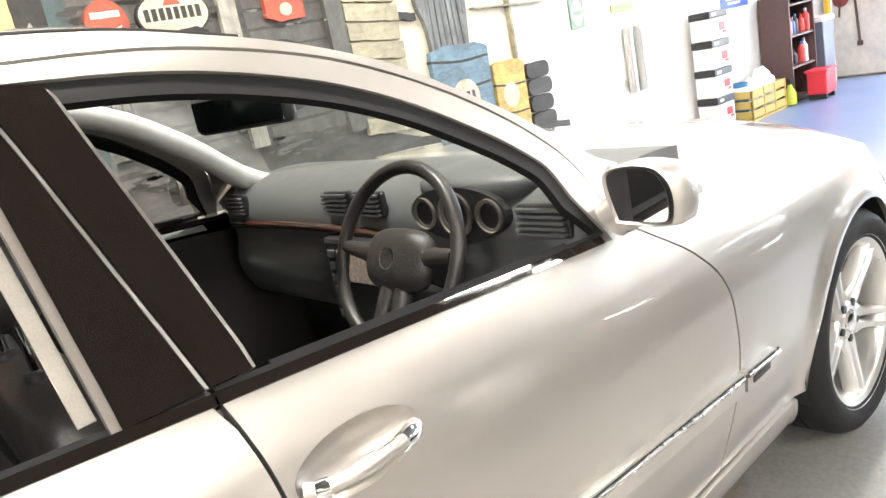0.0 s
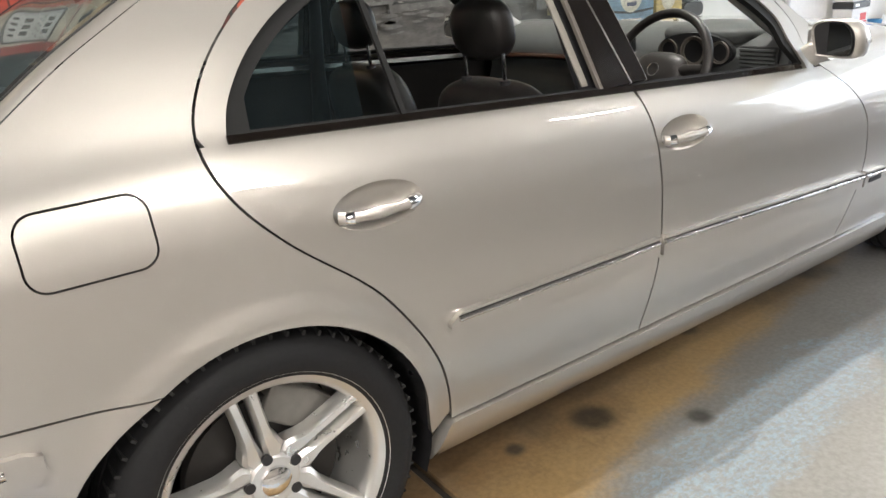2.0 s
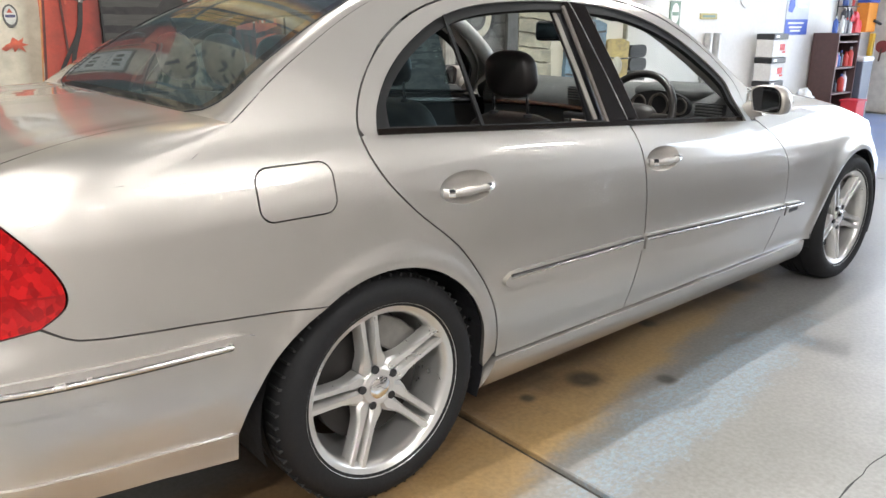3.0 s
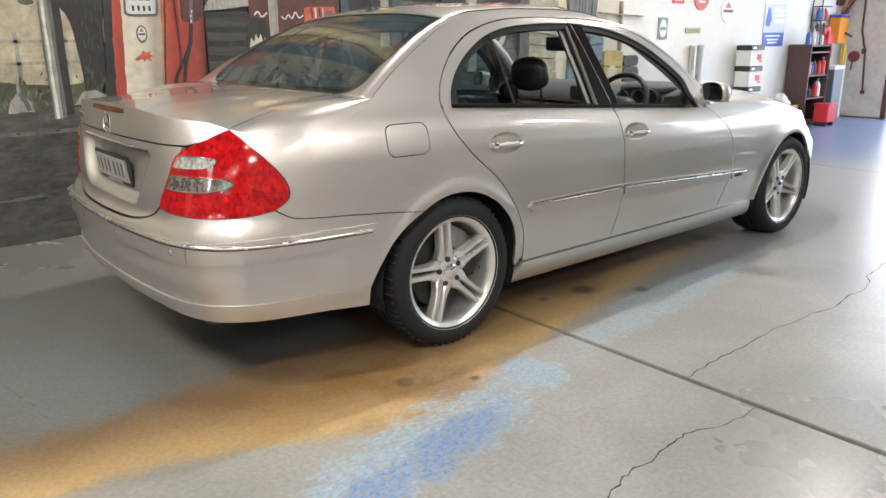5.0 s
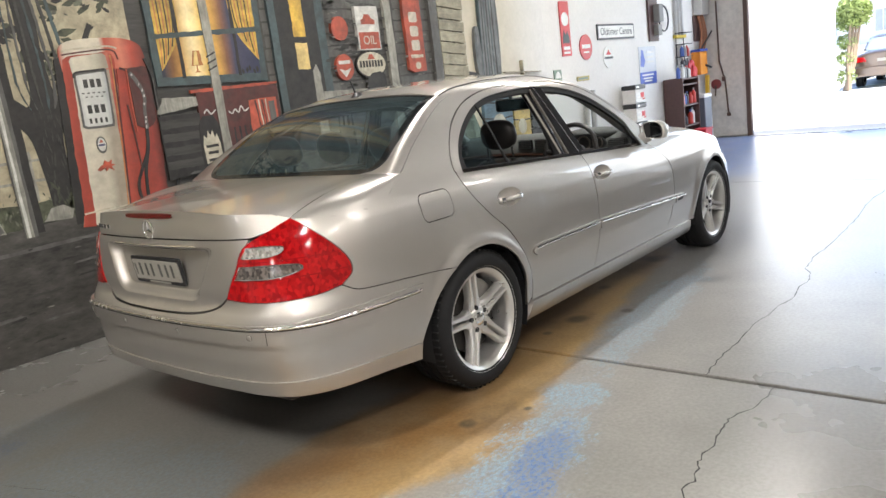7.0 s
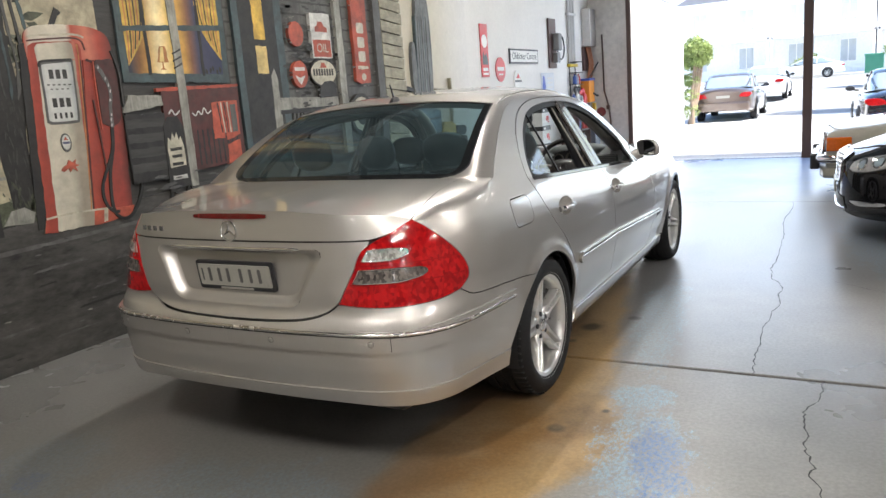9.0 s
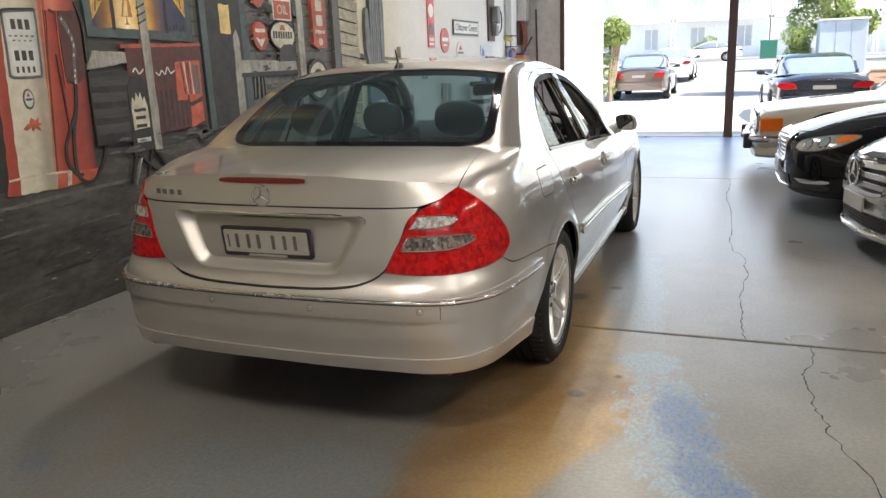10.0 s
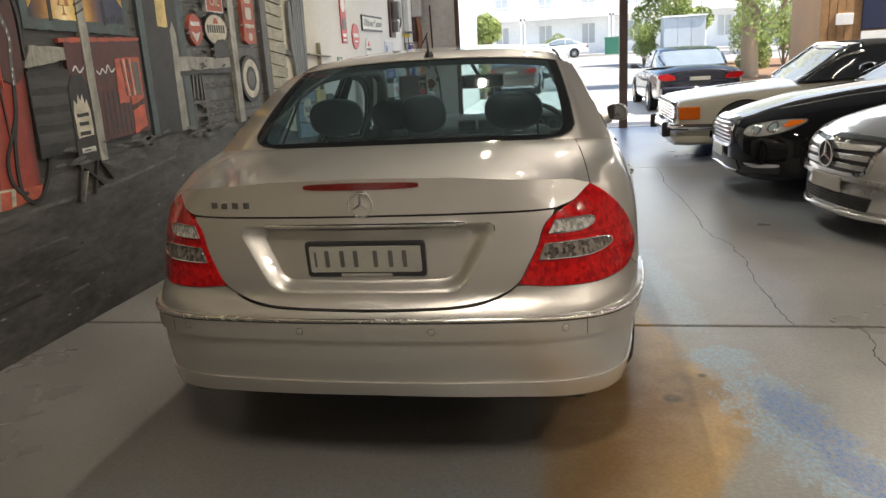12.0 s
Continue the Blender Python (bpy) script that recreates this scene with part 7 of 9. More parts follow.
paint("drinks_door", rect(1.29, 1.35, 1.26, 1.47), B_GREY)
# standing signboard with pale plain lettering blocks
paint("signboard", [(0.60, 0.88), (0.80, 0.92), (0.79, 1.34), (0.75, 1.41), (0.66, 1.41), (0.61, 1.34)], B_BLACK)
paint("sign_shield", [(0.63, 1.05), (0.775, 1.06), (0.775, 1.20), (0.755, 1.27), (0.735, 1.24), (0.72, 1.30), (0.70, 1.26), (0.68, 1.30), (0.665, 1.24), (0.64, 1.27), (0.625, 1.2)], B_CREAM)
level[0] += 1
for z, w in ((1.17, 0.11), (1.12, 0.09), (1.065, 0.10)):
    paint("sign_bar", rect(0.70 - w / 2, 0.70 + w / 2, z, z + 0.022), B_BLACK, 0)
paint("sign_bar", rect(0.64, 0.77, 0.965, 0.995), B_WHITE, 0)
for a, b in (((0.62, 0.90), (0.55, 0.70)), ((0.62, 0.90), (0.80, 0.76)), ((0.78, 0.93), (0.70, 0.72)), ((0.78, 0.93), (0.90, 0.78))):
    stroke("sign_leg", [a, b], 0.016, B_BLACK)
stroke("sign_leg_light", [(0.66, 0.86), (0.58, 0.69)], 0.012, B_PALE)
# veranda posts
paint("veranda_post", [(0.80, 0.90), (0.87, 0.90), (0.865, 4.2), (0.79, 4.2)], B_PALE)
for k in range(3):
    paint("post_band", [(0.79, 1.74 + 0.05 * k), (0.865, 1.77 + 0.05 * k), (0.865, 1.785 + 0.05 * k), (0.79, 1.751 + 0.05 * k)], B_DARK, 1 if k == 0 else 0)
paint("shop_door_frame", rect(1.43, 2.02, 0.98, 4.2), B_TEAL)
paint("shop_door", rect(1.50, 1.93, 0.98, 4.2), B_BLACK)
paint("lit_pane", rect(1.66, 1.79, 1.70, 1.92), B_GLOW)
paint("lit_pane", rect(1.66, 1.79, 1.97, 2.3), B_YELLOW, 0)
paint("short_post", [(1.80, 0.98), (1.90, 0.98), (1.89, 1.66), (1.855, 1.74), (1.81, 1.68)], B_PALE)
paint("rail", [(1.88, 1.395), (2.72, 1.405), (2.72, 1.48), (1.90, 1.50)], B_PALE)
paint("rail_shade", [(1.88, 1.36), (2.72, 1.37), (2.72, 1.405), (1.88, 1.395)], B_BLACK)
# chair
for a, b in (((2.02, 0.98), (2.06, 1.36)), ((2.22, 0.98), (2.20, 1.36)), ((2.0, 1.16), (2.26, 1.16)), ((2.03, 1.06), (2.24, 1.06)), ((2.10, 1.18), (2.11, 1.36)), ((2.16, 1.18), (2.16, 1.36))):
    stroke("chair_bar", [a, b], 0.022, B_GREY)
# worn patches and joints of the wall's boards
random.seed(31)
dabs("board_dark", [dab(random.uniform(2.02, 2.76), random.uniform(1.0, 2.6), random.uniform(0.015, 0.07), 0.28, random.uniform(-0.2, 0.2)) for _ in range(150)], B_DARK)
dabs("board_pale", [dab(random.uniform(2.02, 3.44), random.uniform(1.0, 2.6), random.uniform(0.01, 0.04), 0.25, random.uniform(-0.2, 0.2)) for _ in range(110)], brush("mural_worn_board", (0.20, 0.19, 0.165), 0.4))
dabs("porch_floor", [dab(random.uniform(0.4, 3.4), random.uniform(0.86, 1.02), random.uniform(0.02, 0.09), 0.18, random.uniform(-0.1, 0.1)) for _ in range(90)], B_GREY)
# enamel signs on the shop wall
paint("round_sign", ellipse(2.19, 1.69, 0.105, 0.115, 28), B_RED)
paint("round_sign_bar", rect(2.12, 2.26, 1.72, 1.75), B_WHITE)
paint("round_sign_wings", [(2.12, 1.68), (2.19, 1.66), (2.26, 1.68), (2.22, 1.63), (2.19, 1.60), (2.16, 1.63)], B_WHITE, 0)
paint("round_sign", ellipse(2.19, 2.03, 0.10, 0.105, 28), B_RED, 0)
paint("oval_sign_edge", ellipse(2.53, 1.70, 0.195, 0.122, 32), B_BLACK)
paint("oval_sign", ellipse(2.53, 1.70, 0.185, 0.112, 32), B_CREAM)
level[0] += 1
for k in range(8):
    paint("oval_sign_bar", rect(2.375 + 0.039 * k, 2.402 + 0.039 * k, 1.675, 1.735), B_BLACK, 0)
paint("oval_sign_mark", [(2.48, 1.745), (2.58, 1.745), (2.55, 1.79), (2.51, 1.79)], B_RED, 0)
paint("oil_sign", rect(2.40, 2.69, 1.83, 2.22), B_WHITE)
paint("oil_sign_red", rect(2.415, 2.675, 1.84, 1.99), B_RED)
paint("oil_sign_car", [(2.46, 2.06), (2.64, 2.06), (2.64, 2.10), (2.60, 2.11), (2.57, 2.15), (2.51, 2.15), (2.49, 2.11), (2.46, 2.10)], B_RED, 0)
paint("hanging_tin", [(2.44, 1.48), (2.70, 1.49), (2.69, 1.60), (2.63, 1.63), (2.52, 1.62), (2.46, 1.58)], B_BLACK)
paint("tall_post", [(2.78, 0.95), (2.88, 0.95), (2.87, 4.2), (2.78, 4.2)], B_PALE)
paint("tall_sign", [(3.05, 1.62), (3.13, 1.59), (3.30, 1.60), (3.30, 4.2), (3.05, 4.2)], B_RED)
paint("tall_sign_bar", rect(3.09, 3.27, 1.73, 1.76), B_CREAM)
paint("tall_sign_spot", ellipse(3.18, 1.655, 0.04, 0.035, 16), B_CREAM, 0)
WORDS = brush("mural_letter_cream", (0.6, 0.55, 0.45), 0.1)


def words(text, size, m, material, parent, name="lettering", space=1.0):
    cu = bpy.data.curves.new(name, "FONT")
    cu.body, cu.size, cu.align_x, cu.align_y, cu.extrude, cu.space_line = text, size, "CENTER", "CENTER", 0.0006, space
    me_ob = bpy.data.objects.new("tmp", cu)
    scene.collection.objects.link(me_ob)
    dg = bpy.context.evaluated_depsgraph_get()
    me = bpy.data.meshes.new_from_object(me_ob.evaluated_get(dg))
    bpy.data.objects.remove(me_ob)
    me.materials.clear()
    me.materials.append(material)
    ob = new(name, me)
    ob.parent = parent
    ob.matrix_basis = m
    return ob


level[0] += 1
face_wall = lambda x, z: Matrix.Translation((x, WALL_Y - 0.0003 * level[0] - 0.0015, z)) @ Matrix.Rotation(radians(90), 4, "X")
words("OIL", 0.11, face_wall(2.545, 1.915), WORDS, mural)
for k in range(3):
    part("letter_block", moved(prism(round_rect(3.115, 3.235, 1.80 + 0.135 * k, 1.90 + 0.135 * k, 0.02, 3), -0.0008, "y"), Matrix.Translation((0, WALL_Y - 0.0003 * level[0] - 0.001, 0))), WORDS, mural)
# whitewall tyre
paint("tyre_black", ellipse(3.09, 1.30, 0.20, 0.20, 36), B_BLACK)
paint("tyre_white", ellipse(3.09, 1.30, 0.165, 0.165, 36), B_CREAM)
paint("tyre_hub", ellipse(3.09, 1.30, 0.105, 0.105, 32), B_BLACK)
paint("tyre_centre", ellipse(3.09, 1.30, 0.07, 0.07, 28), B_GREY)
# corner boards of the shop
paint("corner_post", rect(3.44, 3.56, 0.9, 4.2), B_GREY)
for k in range(26):
    z = 0.85 + 0.115 * k
    paint("weatherboard", [(3.57, z), (3.98 - 0.01 * (k % 3), z - 0.04), (3.98 - 0.01 * (k % 2), z + 0.062), (3.57, z + 0.10)], B_CREAM2, 1 if k == 0 else 0)
# cactus, drums and stacked tyres
paint("dark_gap", [(3.98, 1.50), (4.12, 1.48), (4.12, 1.53), (3.98, 1.55)], B_BLACK)
paint("cactus", [tuple(p) for p in spline([(4.22, 1.0), (4.20, 1.4), (4.14, 1.6), (4.15, 1.95), (4.22, 2.0), (4.26, 1.7), (4.30, 2.4), (4.44, 2.9), (4.58, 2.4), (4.60, 1.8), (4.56, 1.3), (4.50, 1.0)], 5)], B_CACTUS)
for k in range(6):
    stroke("cactus_line", [(4.24 + 0.055 * k, 1.1), (4.25 + 0.05 * k, 1.6), (4.28 + 0.045 * k, 2.3)], 0.012, B_BLACK if k % 2 else B_TEAL)
paint("oil_drum", [(4.16, 0.66), (4.70, 0.62), (4.72, 1.24), (4.60, 1.28), (4.30, 1.29), (4.18, 1.26)], B_BLUE)
for z in (0.82, 1.02, 1.2):
    stroke("drum_rib", [(4.17, z), (4.44, z - 0.03), (4.71, z - 0.02)], 0.018, B_BLACK)
paint("drum_disc", ellipse(4.44, 0.92, 0.13, 0.13, 28), B_CREAM)
level[0] += 1
for k in range(4):
    paint("drum_disc_bar", rect(4.345 + 0.05 * k, 4.375 + 0.05 * k, 0.905, 0.965), B_NAVY, 0)
paint("drum_disc_bar", rect(4.39, 4.50, 0.84, 0.87), B_NAVY, 0)
paint("oil_drum", [(4.74, 0.60), (5.06, 0.57), (5.07, 1.08), (4.98, 1.11), (4.80, 1.11), (4.74, 1.09)], B_OCHRE)
for z in (0.75, 0.95):
    stroke("drum_rib", [(4.74, z), (4.90, z - 0.02), (5.06, z - 0.02)], 0.014, B_BLACK)
paint("drum_disc", ellipse(4.89, 0.86, 0.085, 0.09, 24), B_CREAM)
for k in range(4):
    paint("stacked_tyre", round_rect(5.09, 5.36 - 0.01 * (k % 2), 0.56 + 0.125 * k, 0.675 + 0.125 * k, 0.05), B_BLACK if k % 2 else B_DARK, 1 if k == 0 else 0)
stroke("thin_post", [(5.02, 1.1), (5.02, 1.62)], 0.02, B_CREAM2)
stroke("thin_rail", [(4.65, 1.50), (5.4, 1.47)], 0.012, B_CREAM2)

# ---- things on and along the white wall ----
def flat(name, color, rough=0.45, **kw):
    return mat(name, color, rough, **kw)


SIGNRED, SIGNWHITE, SIGNBLACK = flat("sign_red", (0.55, 0.03, 0.03)), flat("sign_white", (0.75, 0.74, 0.70)), flat("sign_black", (0.02, 0.02, 0.02))
SIGNGREEN, SIGNGOLD, SIGNBLUE = flat("sign_green", (0.16, 0.24, 0.17)), flat("sign_gold", (0.42, 0.34, 0.10)), flat("sign_blue", (0.05, 0.10, 0.45))
GALV = mat("galvanised_steel", (0.58, 0.57, 0.55), 0.4, metal=0.7)
CARD = mat("white_carton", (0.70, 0.68, 0.64), 0.7)
CONDUIT = mat("grey_plastic_pipe", (0.55, 0.55, 0.54), 0.5)
WY = 2.168


def plaque(name, poly, material, label, depth=0.012):
    ob = thing(name, pose(0, 0, 0), label, "sign")
    part("plate", moved(prism(poly, -depth, "y", 0.002), Matrix.Translation((0, WY, 0))), material, ob)
    ob["d"] = depth
    return ob


def inlay(ob, name, poly, material, lift=0.003):
    part(name, moved(prism(poly, -lift, "y"), Matrix.Translation((0, WY - ob["d"], 0))), material, ob)


s = plaque("tall_enamel_sign", round_rect(5.99, 6.22, 1.62, 2.30, 0.01, 2), SIGNRED, "tall narrow red enamel sign with a white disc")
inlay(s, "white_disc", ellipse(6.105, 2.08, 0.085, 0.085, 24), SIGNWHITE)
inlay(s, "dark_figure", [(6.02, 1.78), (6.19, 1.78), (6.18, 1.86), (6.14, 1.93), (6.10, 1.88), (6.06, 1.95), (6.03, 1.86)], SIGNBLACK)
inlay(s, "word_bar", rect(6.03, 6.18, 1.70, 1.74), SIGNWHITE)
inlay(s, "word_bar", rect(6.03, 6.18, 1.65, 1.675), SIGNWHITE)
s = plaque("round_red_sign", ellipse(6.60, 1.715, 0.165, 0.165, 32), SIGNRED, "round red enamel sign on the white wall")
inlay(s, "word_bar", rect(6.49, 6.71, 1.70, 1.75), SIGNWHITE)
inlay(s, "word_bar", rect(6.53, 6.67, 1.64, 1.66), SIGNWHITE)
s = plaque("long_white_sign", rect(6.93, 8.03, 1.795, 2.005), SIGNBLACK, "long white name sign with a black border", 0.02)
inlay(s, "white_face", rect(6.955, 8.005, 1.82, 1.98), SIGNWHITE)
words("Oldtimer Centre", 0.138, Matrix.Translation((7.48, WY - 0.0245, 1.90)) @ Matrix.Rotation(radians(90), 4, "X"), SIGNBLACK, s)
s = plaque("round_white_sign", ellipse(7.21, 1.56, 0.15, 0.15, 32), SIGNWHITE, "round white sign with a red peak")
inlay(s, "red_peak", [(7.14, 1.59), (7.21, 1.66), (7.28, 1.59)], SIGNRED)
inlay(s, "word_bar", rect(7.09, 7.33, 1.535, 1.565), SIGNBLACK)
s = plaque("small_green_sign", rect(5.74, 5.92, 1.22, 1.46), SIGNGREEN, "small green and white enamel sign")
inlay(s, "white_oval", ellipse(5.83, 1.34, 0.065, 0.10, 24), SIGNWHITE)
inlay(s, "green_bar", rect(5.775, 5.885, 1.32, 1.355), SIGNGREEN, 0.005)
s = plaque("small_gold_sign", rect(6.30, 6.62, 1.285, 1.345), SIGNGOLD, "small gold strip sign")
inlay(s, "word_bar", rect(6.34, 6.58, 1.303, 1.327), SIGNGREEN)
pipes = thing("wall_pipes", pose(0, 0, 0), "two short grey metal pipes fixed upright to the wall", "pipe")
for x in (6.43, 6.60):
    part("pipe", moved(turned([(0.02, 0.60), (0.04, 0.60), (0.04, 1.12), (0.045, 1.12), (0.045, 1.145), (0.02, 1.145)], 20, "z"), Matrix.Translation((x, WY - 0.05, 0))), GALV, pipes, smooth=40)
part("bracket", box(6.37, 6.66, WY - 0.02, WY, 0.66, 0.72, 0.004), GALV, pipes)
# cartons
for k in range(4):
    c = thing("carton", pose(7.56, 1.99, 0.085 + 0.262 * k), "white carton with black lid and red print in a stack", "box", "stacked cartons")
    part("box_body", box(-0.16, 0.16, -0.10, 0.10, 0.0, 0.195, 0.006), CARD, c)
    part("lid", box(-0.166, 0.166, -0.106, 0.106, 0.195, 0.258, 0.006), SIGNBLACK, c)
    part("red_print", box(0.0, 0.11, -0.1025, -0.10, 0.075, 0.145), SIGNRED, c)
    part("red_print", box(0.06, 0.13, -0.1025, -0.10, 0.045, 0.068), SIGNRED, c)
    part("grey_print", box(-0.12, -0.03, -0.1025, -0.10, 0.09, 0.12), GALV, c)
    part("grey_print", box(-0.12, 0.02, -0.1025, -0.10, 0.03, 0.045), GALV, c)
    part("lid_print", box(-0.12, -0.05, -0.1082, -0.106, 0.215, 0.24), GALV, c)
part_ = thing("carton_stand", pose(7.56, 1.99, 0), "low dark stand under the cartons", "stand")
part("stand_top", box(-0.18, 0.18, -0.12, 0.12, 0.055, 0.085, 0.004), SATIN, part_)
for a in (-0.15, 0.15):
    for b2 in (-0.09, 0.09):
        part("leg", box(a - 0.015, a + 0.015, b2 - 0.015, b2 + 0.015, 0.0, 0.055), SATIN, part_)
# yellow crate with bottles of plastic sheet and a bucket
CRATE = mat("ochre_plastic_crate", (0.50, 0.36, 0.10), 0.5)
crate = thing("crate", pose(8.33, 1.98, 0), "yellow slatted crate on the floor by the wall", "crate")
part("base", box(-0.38, 0.38, -0.15, 0.15, 0.0, 0.02), CRATE, crate)
for z in (0.03, 0.13, 0.23):
    for y in (-0.15, 0.135):
        part("slat", box(-0.38, 0.38, y, y + 0.015, z, z + 0.075, 0.003), CRATE, crate)
    for x in (-0.38, 0.365):
        part("slat", box(x, x + 0.015, -0.15, 0.15, z, z + 0.075, 0.003), CRATE, crate)
for x in (-0.37, -0.12, 0.12, 0.355):
    part("upright", box(x, x + 0.02, -0.158, -0.15, 0.0, 0.31, 0.002), CRATE, crate)
BAG = mat("white_plastic_bag", (0.72, 0.72, 0.71), 0.35, bump=0.5, grain=30)


def lumpy(name, m, sx_, sy_, sz_, material, label, category, seed):
    bm = bmesh.new()
    bmesh.ops.create_icosphere(bm, subdivisions=4, radius=1)
    for v in bm.verts:
        k = 1 + 0.28 * noise.noise(v.co * 2.1 + Vector((seed, 0, 0))) + 0.12 * noise.noise(v.co * 6 + Vector((0, seed, 0)))
        v.co = Vector((v.co.x * sx_ * k, v.co.y * sy_ * k, max(v.co.z * sz_ * k, -sz_ * 0.8) + sz_ * 0.8))
    ob = part(name, bm, material, smooth=70)
    ob.matrix_world = m
    return tagged(ob, label, category)


lumpy("plastic_bag", pose(8.52, 1.99, 0.022), 0.20, 0.11, 0.24, BAG, "crumpled white plastic bag in the crate", "bag", 3)
lumpy("plastic_bag", pose(8.30, 2.02, 0.022), 0.13, 0.08, 0.20, BAG, "crumpled white plastic bag in the crate", "bag", 8)
bucket = thing("bucket", pose(8.06, 2.0, 0.022), "blue and white plastic bucket in the crate", "bucket")
part("pail", turned([(0.05, 0.0), (0.07, 0.0), (0.085, 0.36), (0.078, 0.36), (0.06, 0.02)], 28, "z"), flat("bucket_blue", (0.06, 0.22, 0.42)), bucket, smooth=40)
part("band", turned([(0.0815, 0.24), (0.086, 0.24), (0.0875, 0.32), (0.083, 0.32)], 28, "z", close=True), SIGNWHITE, bucket, smooth=40)
can = thing("spray_can", pose(8.84, 1.84, 0), "yellow-green pump can on the floor", "can")
part("tank", turned([(0.03, 0.0), (0.06, 0.01), (0.06, 0.13), (0.03, 0.18), (0.02, 0.22)], 24, "z"), flat("lime_plastic", (0.45, 0.50, 0.05)), can, smooth=40)
part("cap", turned([(0.01, 0.22), (0.028, 0.22), (0.028, 0.27), (0.01, 0.28)], 20, "z"), SATIN, can, smooth=40)
# bookcase with bottles
SHELFWOOD = mat("dark_brown_shelf", (0.085, 0.045, 0.040), 0.5, grain=20, vary=0.25)
shelf = thing("shelf_unit", pose(9.40, 1.98, 0), "dark brown shelf unit filled with bottles", "shelf")
for x in (-0.50, 0.105):
    part("side_panel", box(x, x + 0.025, -0.16, 0.16, 0.0, 1.12, 0.003), SHELFWOOD, shelf)
part("back_panel", box(-0.475, 0.105, 0.145, 0.158, 0.0, 1.12), SHELFWOOD, shelf)
for z in (0.02, 0.36, 0.68, 1.0, 1.09):
    part("shelf_board", box(-0.475, 0.105, -0.15, 0.144, z, z + 0.022, 0.002), SHELFWOOD if z > 0.03 else SHELFWOOD, shelf)
random.seed(21)
BOTTLE = [flat("bottle_grey", (0.35, 0.35, 0.36)), flat("bottle_dark", (0.05, 0.05, 0.06)), flat("bottle_white", (0.7, 0.7, 0.68)), flat("bottle_red", (0.5, 0.04, 0.03)), flat("bottle_blue", (0.06, 0.12, 0.4))]


def bottle(x, y, z, h, r, material):
    b = thing("bottle", pose(x, y, z), "plastic car-care bottle on the shelf unit", "bottle", "bottles on the shelf unit")
    part("flask", turned([(r * 0.5, 0.0), (r, 0.004), (r, h * 0.68), (r * 0.4, h * 0.82), (r * 0.35, h * 0.86)], 16, "z"), material, b, smooth=40)
    part("cap", turned([(r * 0.3, h * 0.86), (r * 0.42, h * 0.86), (r * 0.42, h), (r * 0.2, h)], 14, "z"), random.choice(BOTTLE), b, smooth=40)


for z in (0.382, 0.702, 1.112):
    x = 8.97
    while x < 9.47:
        h = random.uniform(0.15, 0.26)
        bottle(x, 1.90 + random.uniform(-0.03, 0.03), z + 0.001, h, random.uniform(0.028, 0.042), random.choice(BOTTLE))
        x += random.uniform(0.075, 0.12)
redbox = thing("red_toolbox", pose(9.20, 1.66, 0), "red plastic box on the floor before the shelf", "box")
part("box_body", box(-0.13, 0.13, -0.10, 0.10, 0.05, 0.30, 0.012), flat("red_plastic", (0.60, 0.03, 0.05)), redbox)
part("rim", box(-0.145, 0.145, -0.115, 0.115, 0.285, 0.31, 0.006), flat("red_plastic", (0.60, 0.03, 0.05)), redbox)
for a in (-0.1, 0.1):
    part("foot", box(a - 0.015, a + 0.015, -0.09, 0.09, 0.0, 0.05), SATIN, redbox)
tub = thing("waste_bin", pose(9.74, 1.76, 0), "dark grey-blue waste bin by the wall", "bin")
part("bin_body", merged(prism([(-0.13, 0.0), (0.13, 0.0), (0.16, 0.78), (-0.16, 0.78)], 0.28, "y", 0.01)), flat("slate_plastic", (0.11, 0.13, 0.17)), tub)
part("liner", box(-0.17, 0.17, -0.01, 0.29, 0.755, 0.82, 0.02), BAG, tub)
# poster, meter board, hoop, conduits, switch boxes
s = plaque("poster", rect(8.16, 8.74, 1.10, 1.66), flat("poster_pale", (0.52, 0.55, 0.60)), "white and blue poster on the wall", 0.006)
inlay(s, "blue_field", rect(8.165, 8.735, 1.105, 1.285), SIGNBLUE)
for z, w in ((1.23, 0.40), (1.18, 0.32), (1.14, 0.26)):
    inlay(s, "word_bar", rect(8.43 - w / 2, 8.43 + w / 2, z, z + 0.022), SIGNWHITE, 0.005)
inlay(s, "dark_figure", [(8.20, 1.38), (8.30, 1.36), (8.36, 1.44), (8.31, 1.60), (8.25, 1.62), (8.22, 1.5)], SIGNBLUE)
for z in (1.56, 1.49, 1.42):
    inlay(s, "word_bar", rect(8.43, 8.66, z, z + 0.026), GALV)
meter = thing("meter_board", pose(8.70, WY, 2.05), "brown board with grey electricity meters", "meter board")
part("board", box(-0.16, 0.16, -0.03, 0.0, -0.32, 0.45, 0.004), SHELFWOOD, meter)
part("meter", box(-0.02, 0.14, -0.14, -0.03, -0.05, 0.22, 0.02), flat("meter_grey", (0.2, 0.2, 0.2)), meter)
part("fuse_box", box(-0.02, 0.12, -0.11, -0.03, -0.24, -0.08, 0.01), flat("meter_grey", (0.2, 0.2, 0.2)), meter)
hoop = thing("hose_hoop", pose(9.02, WY - 0.05, 2.06), "black wire hoop hanging on the wall", "hoop")
part("ring", tube([(0.17 * math.cos(a), 0, 0.19 * math.sin(a)) for a in np.linspace(0, 2 * math.pi, 29)[:-1]], 0.012, 8, closed=True), SATIN, hoop)
part("hook", box(-0.02, 0.02, 0.0, 0.05, 0.18, 0.21), SATIN, hoop)
cond = thing("conduits", pose(0, 0, 0), "pale plastic conduits running up the wall", "conduit")
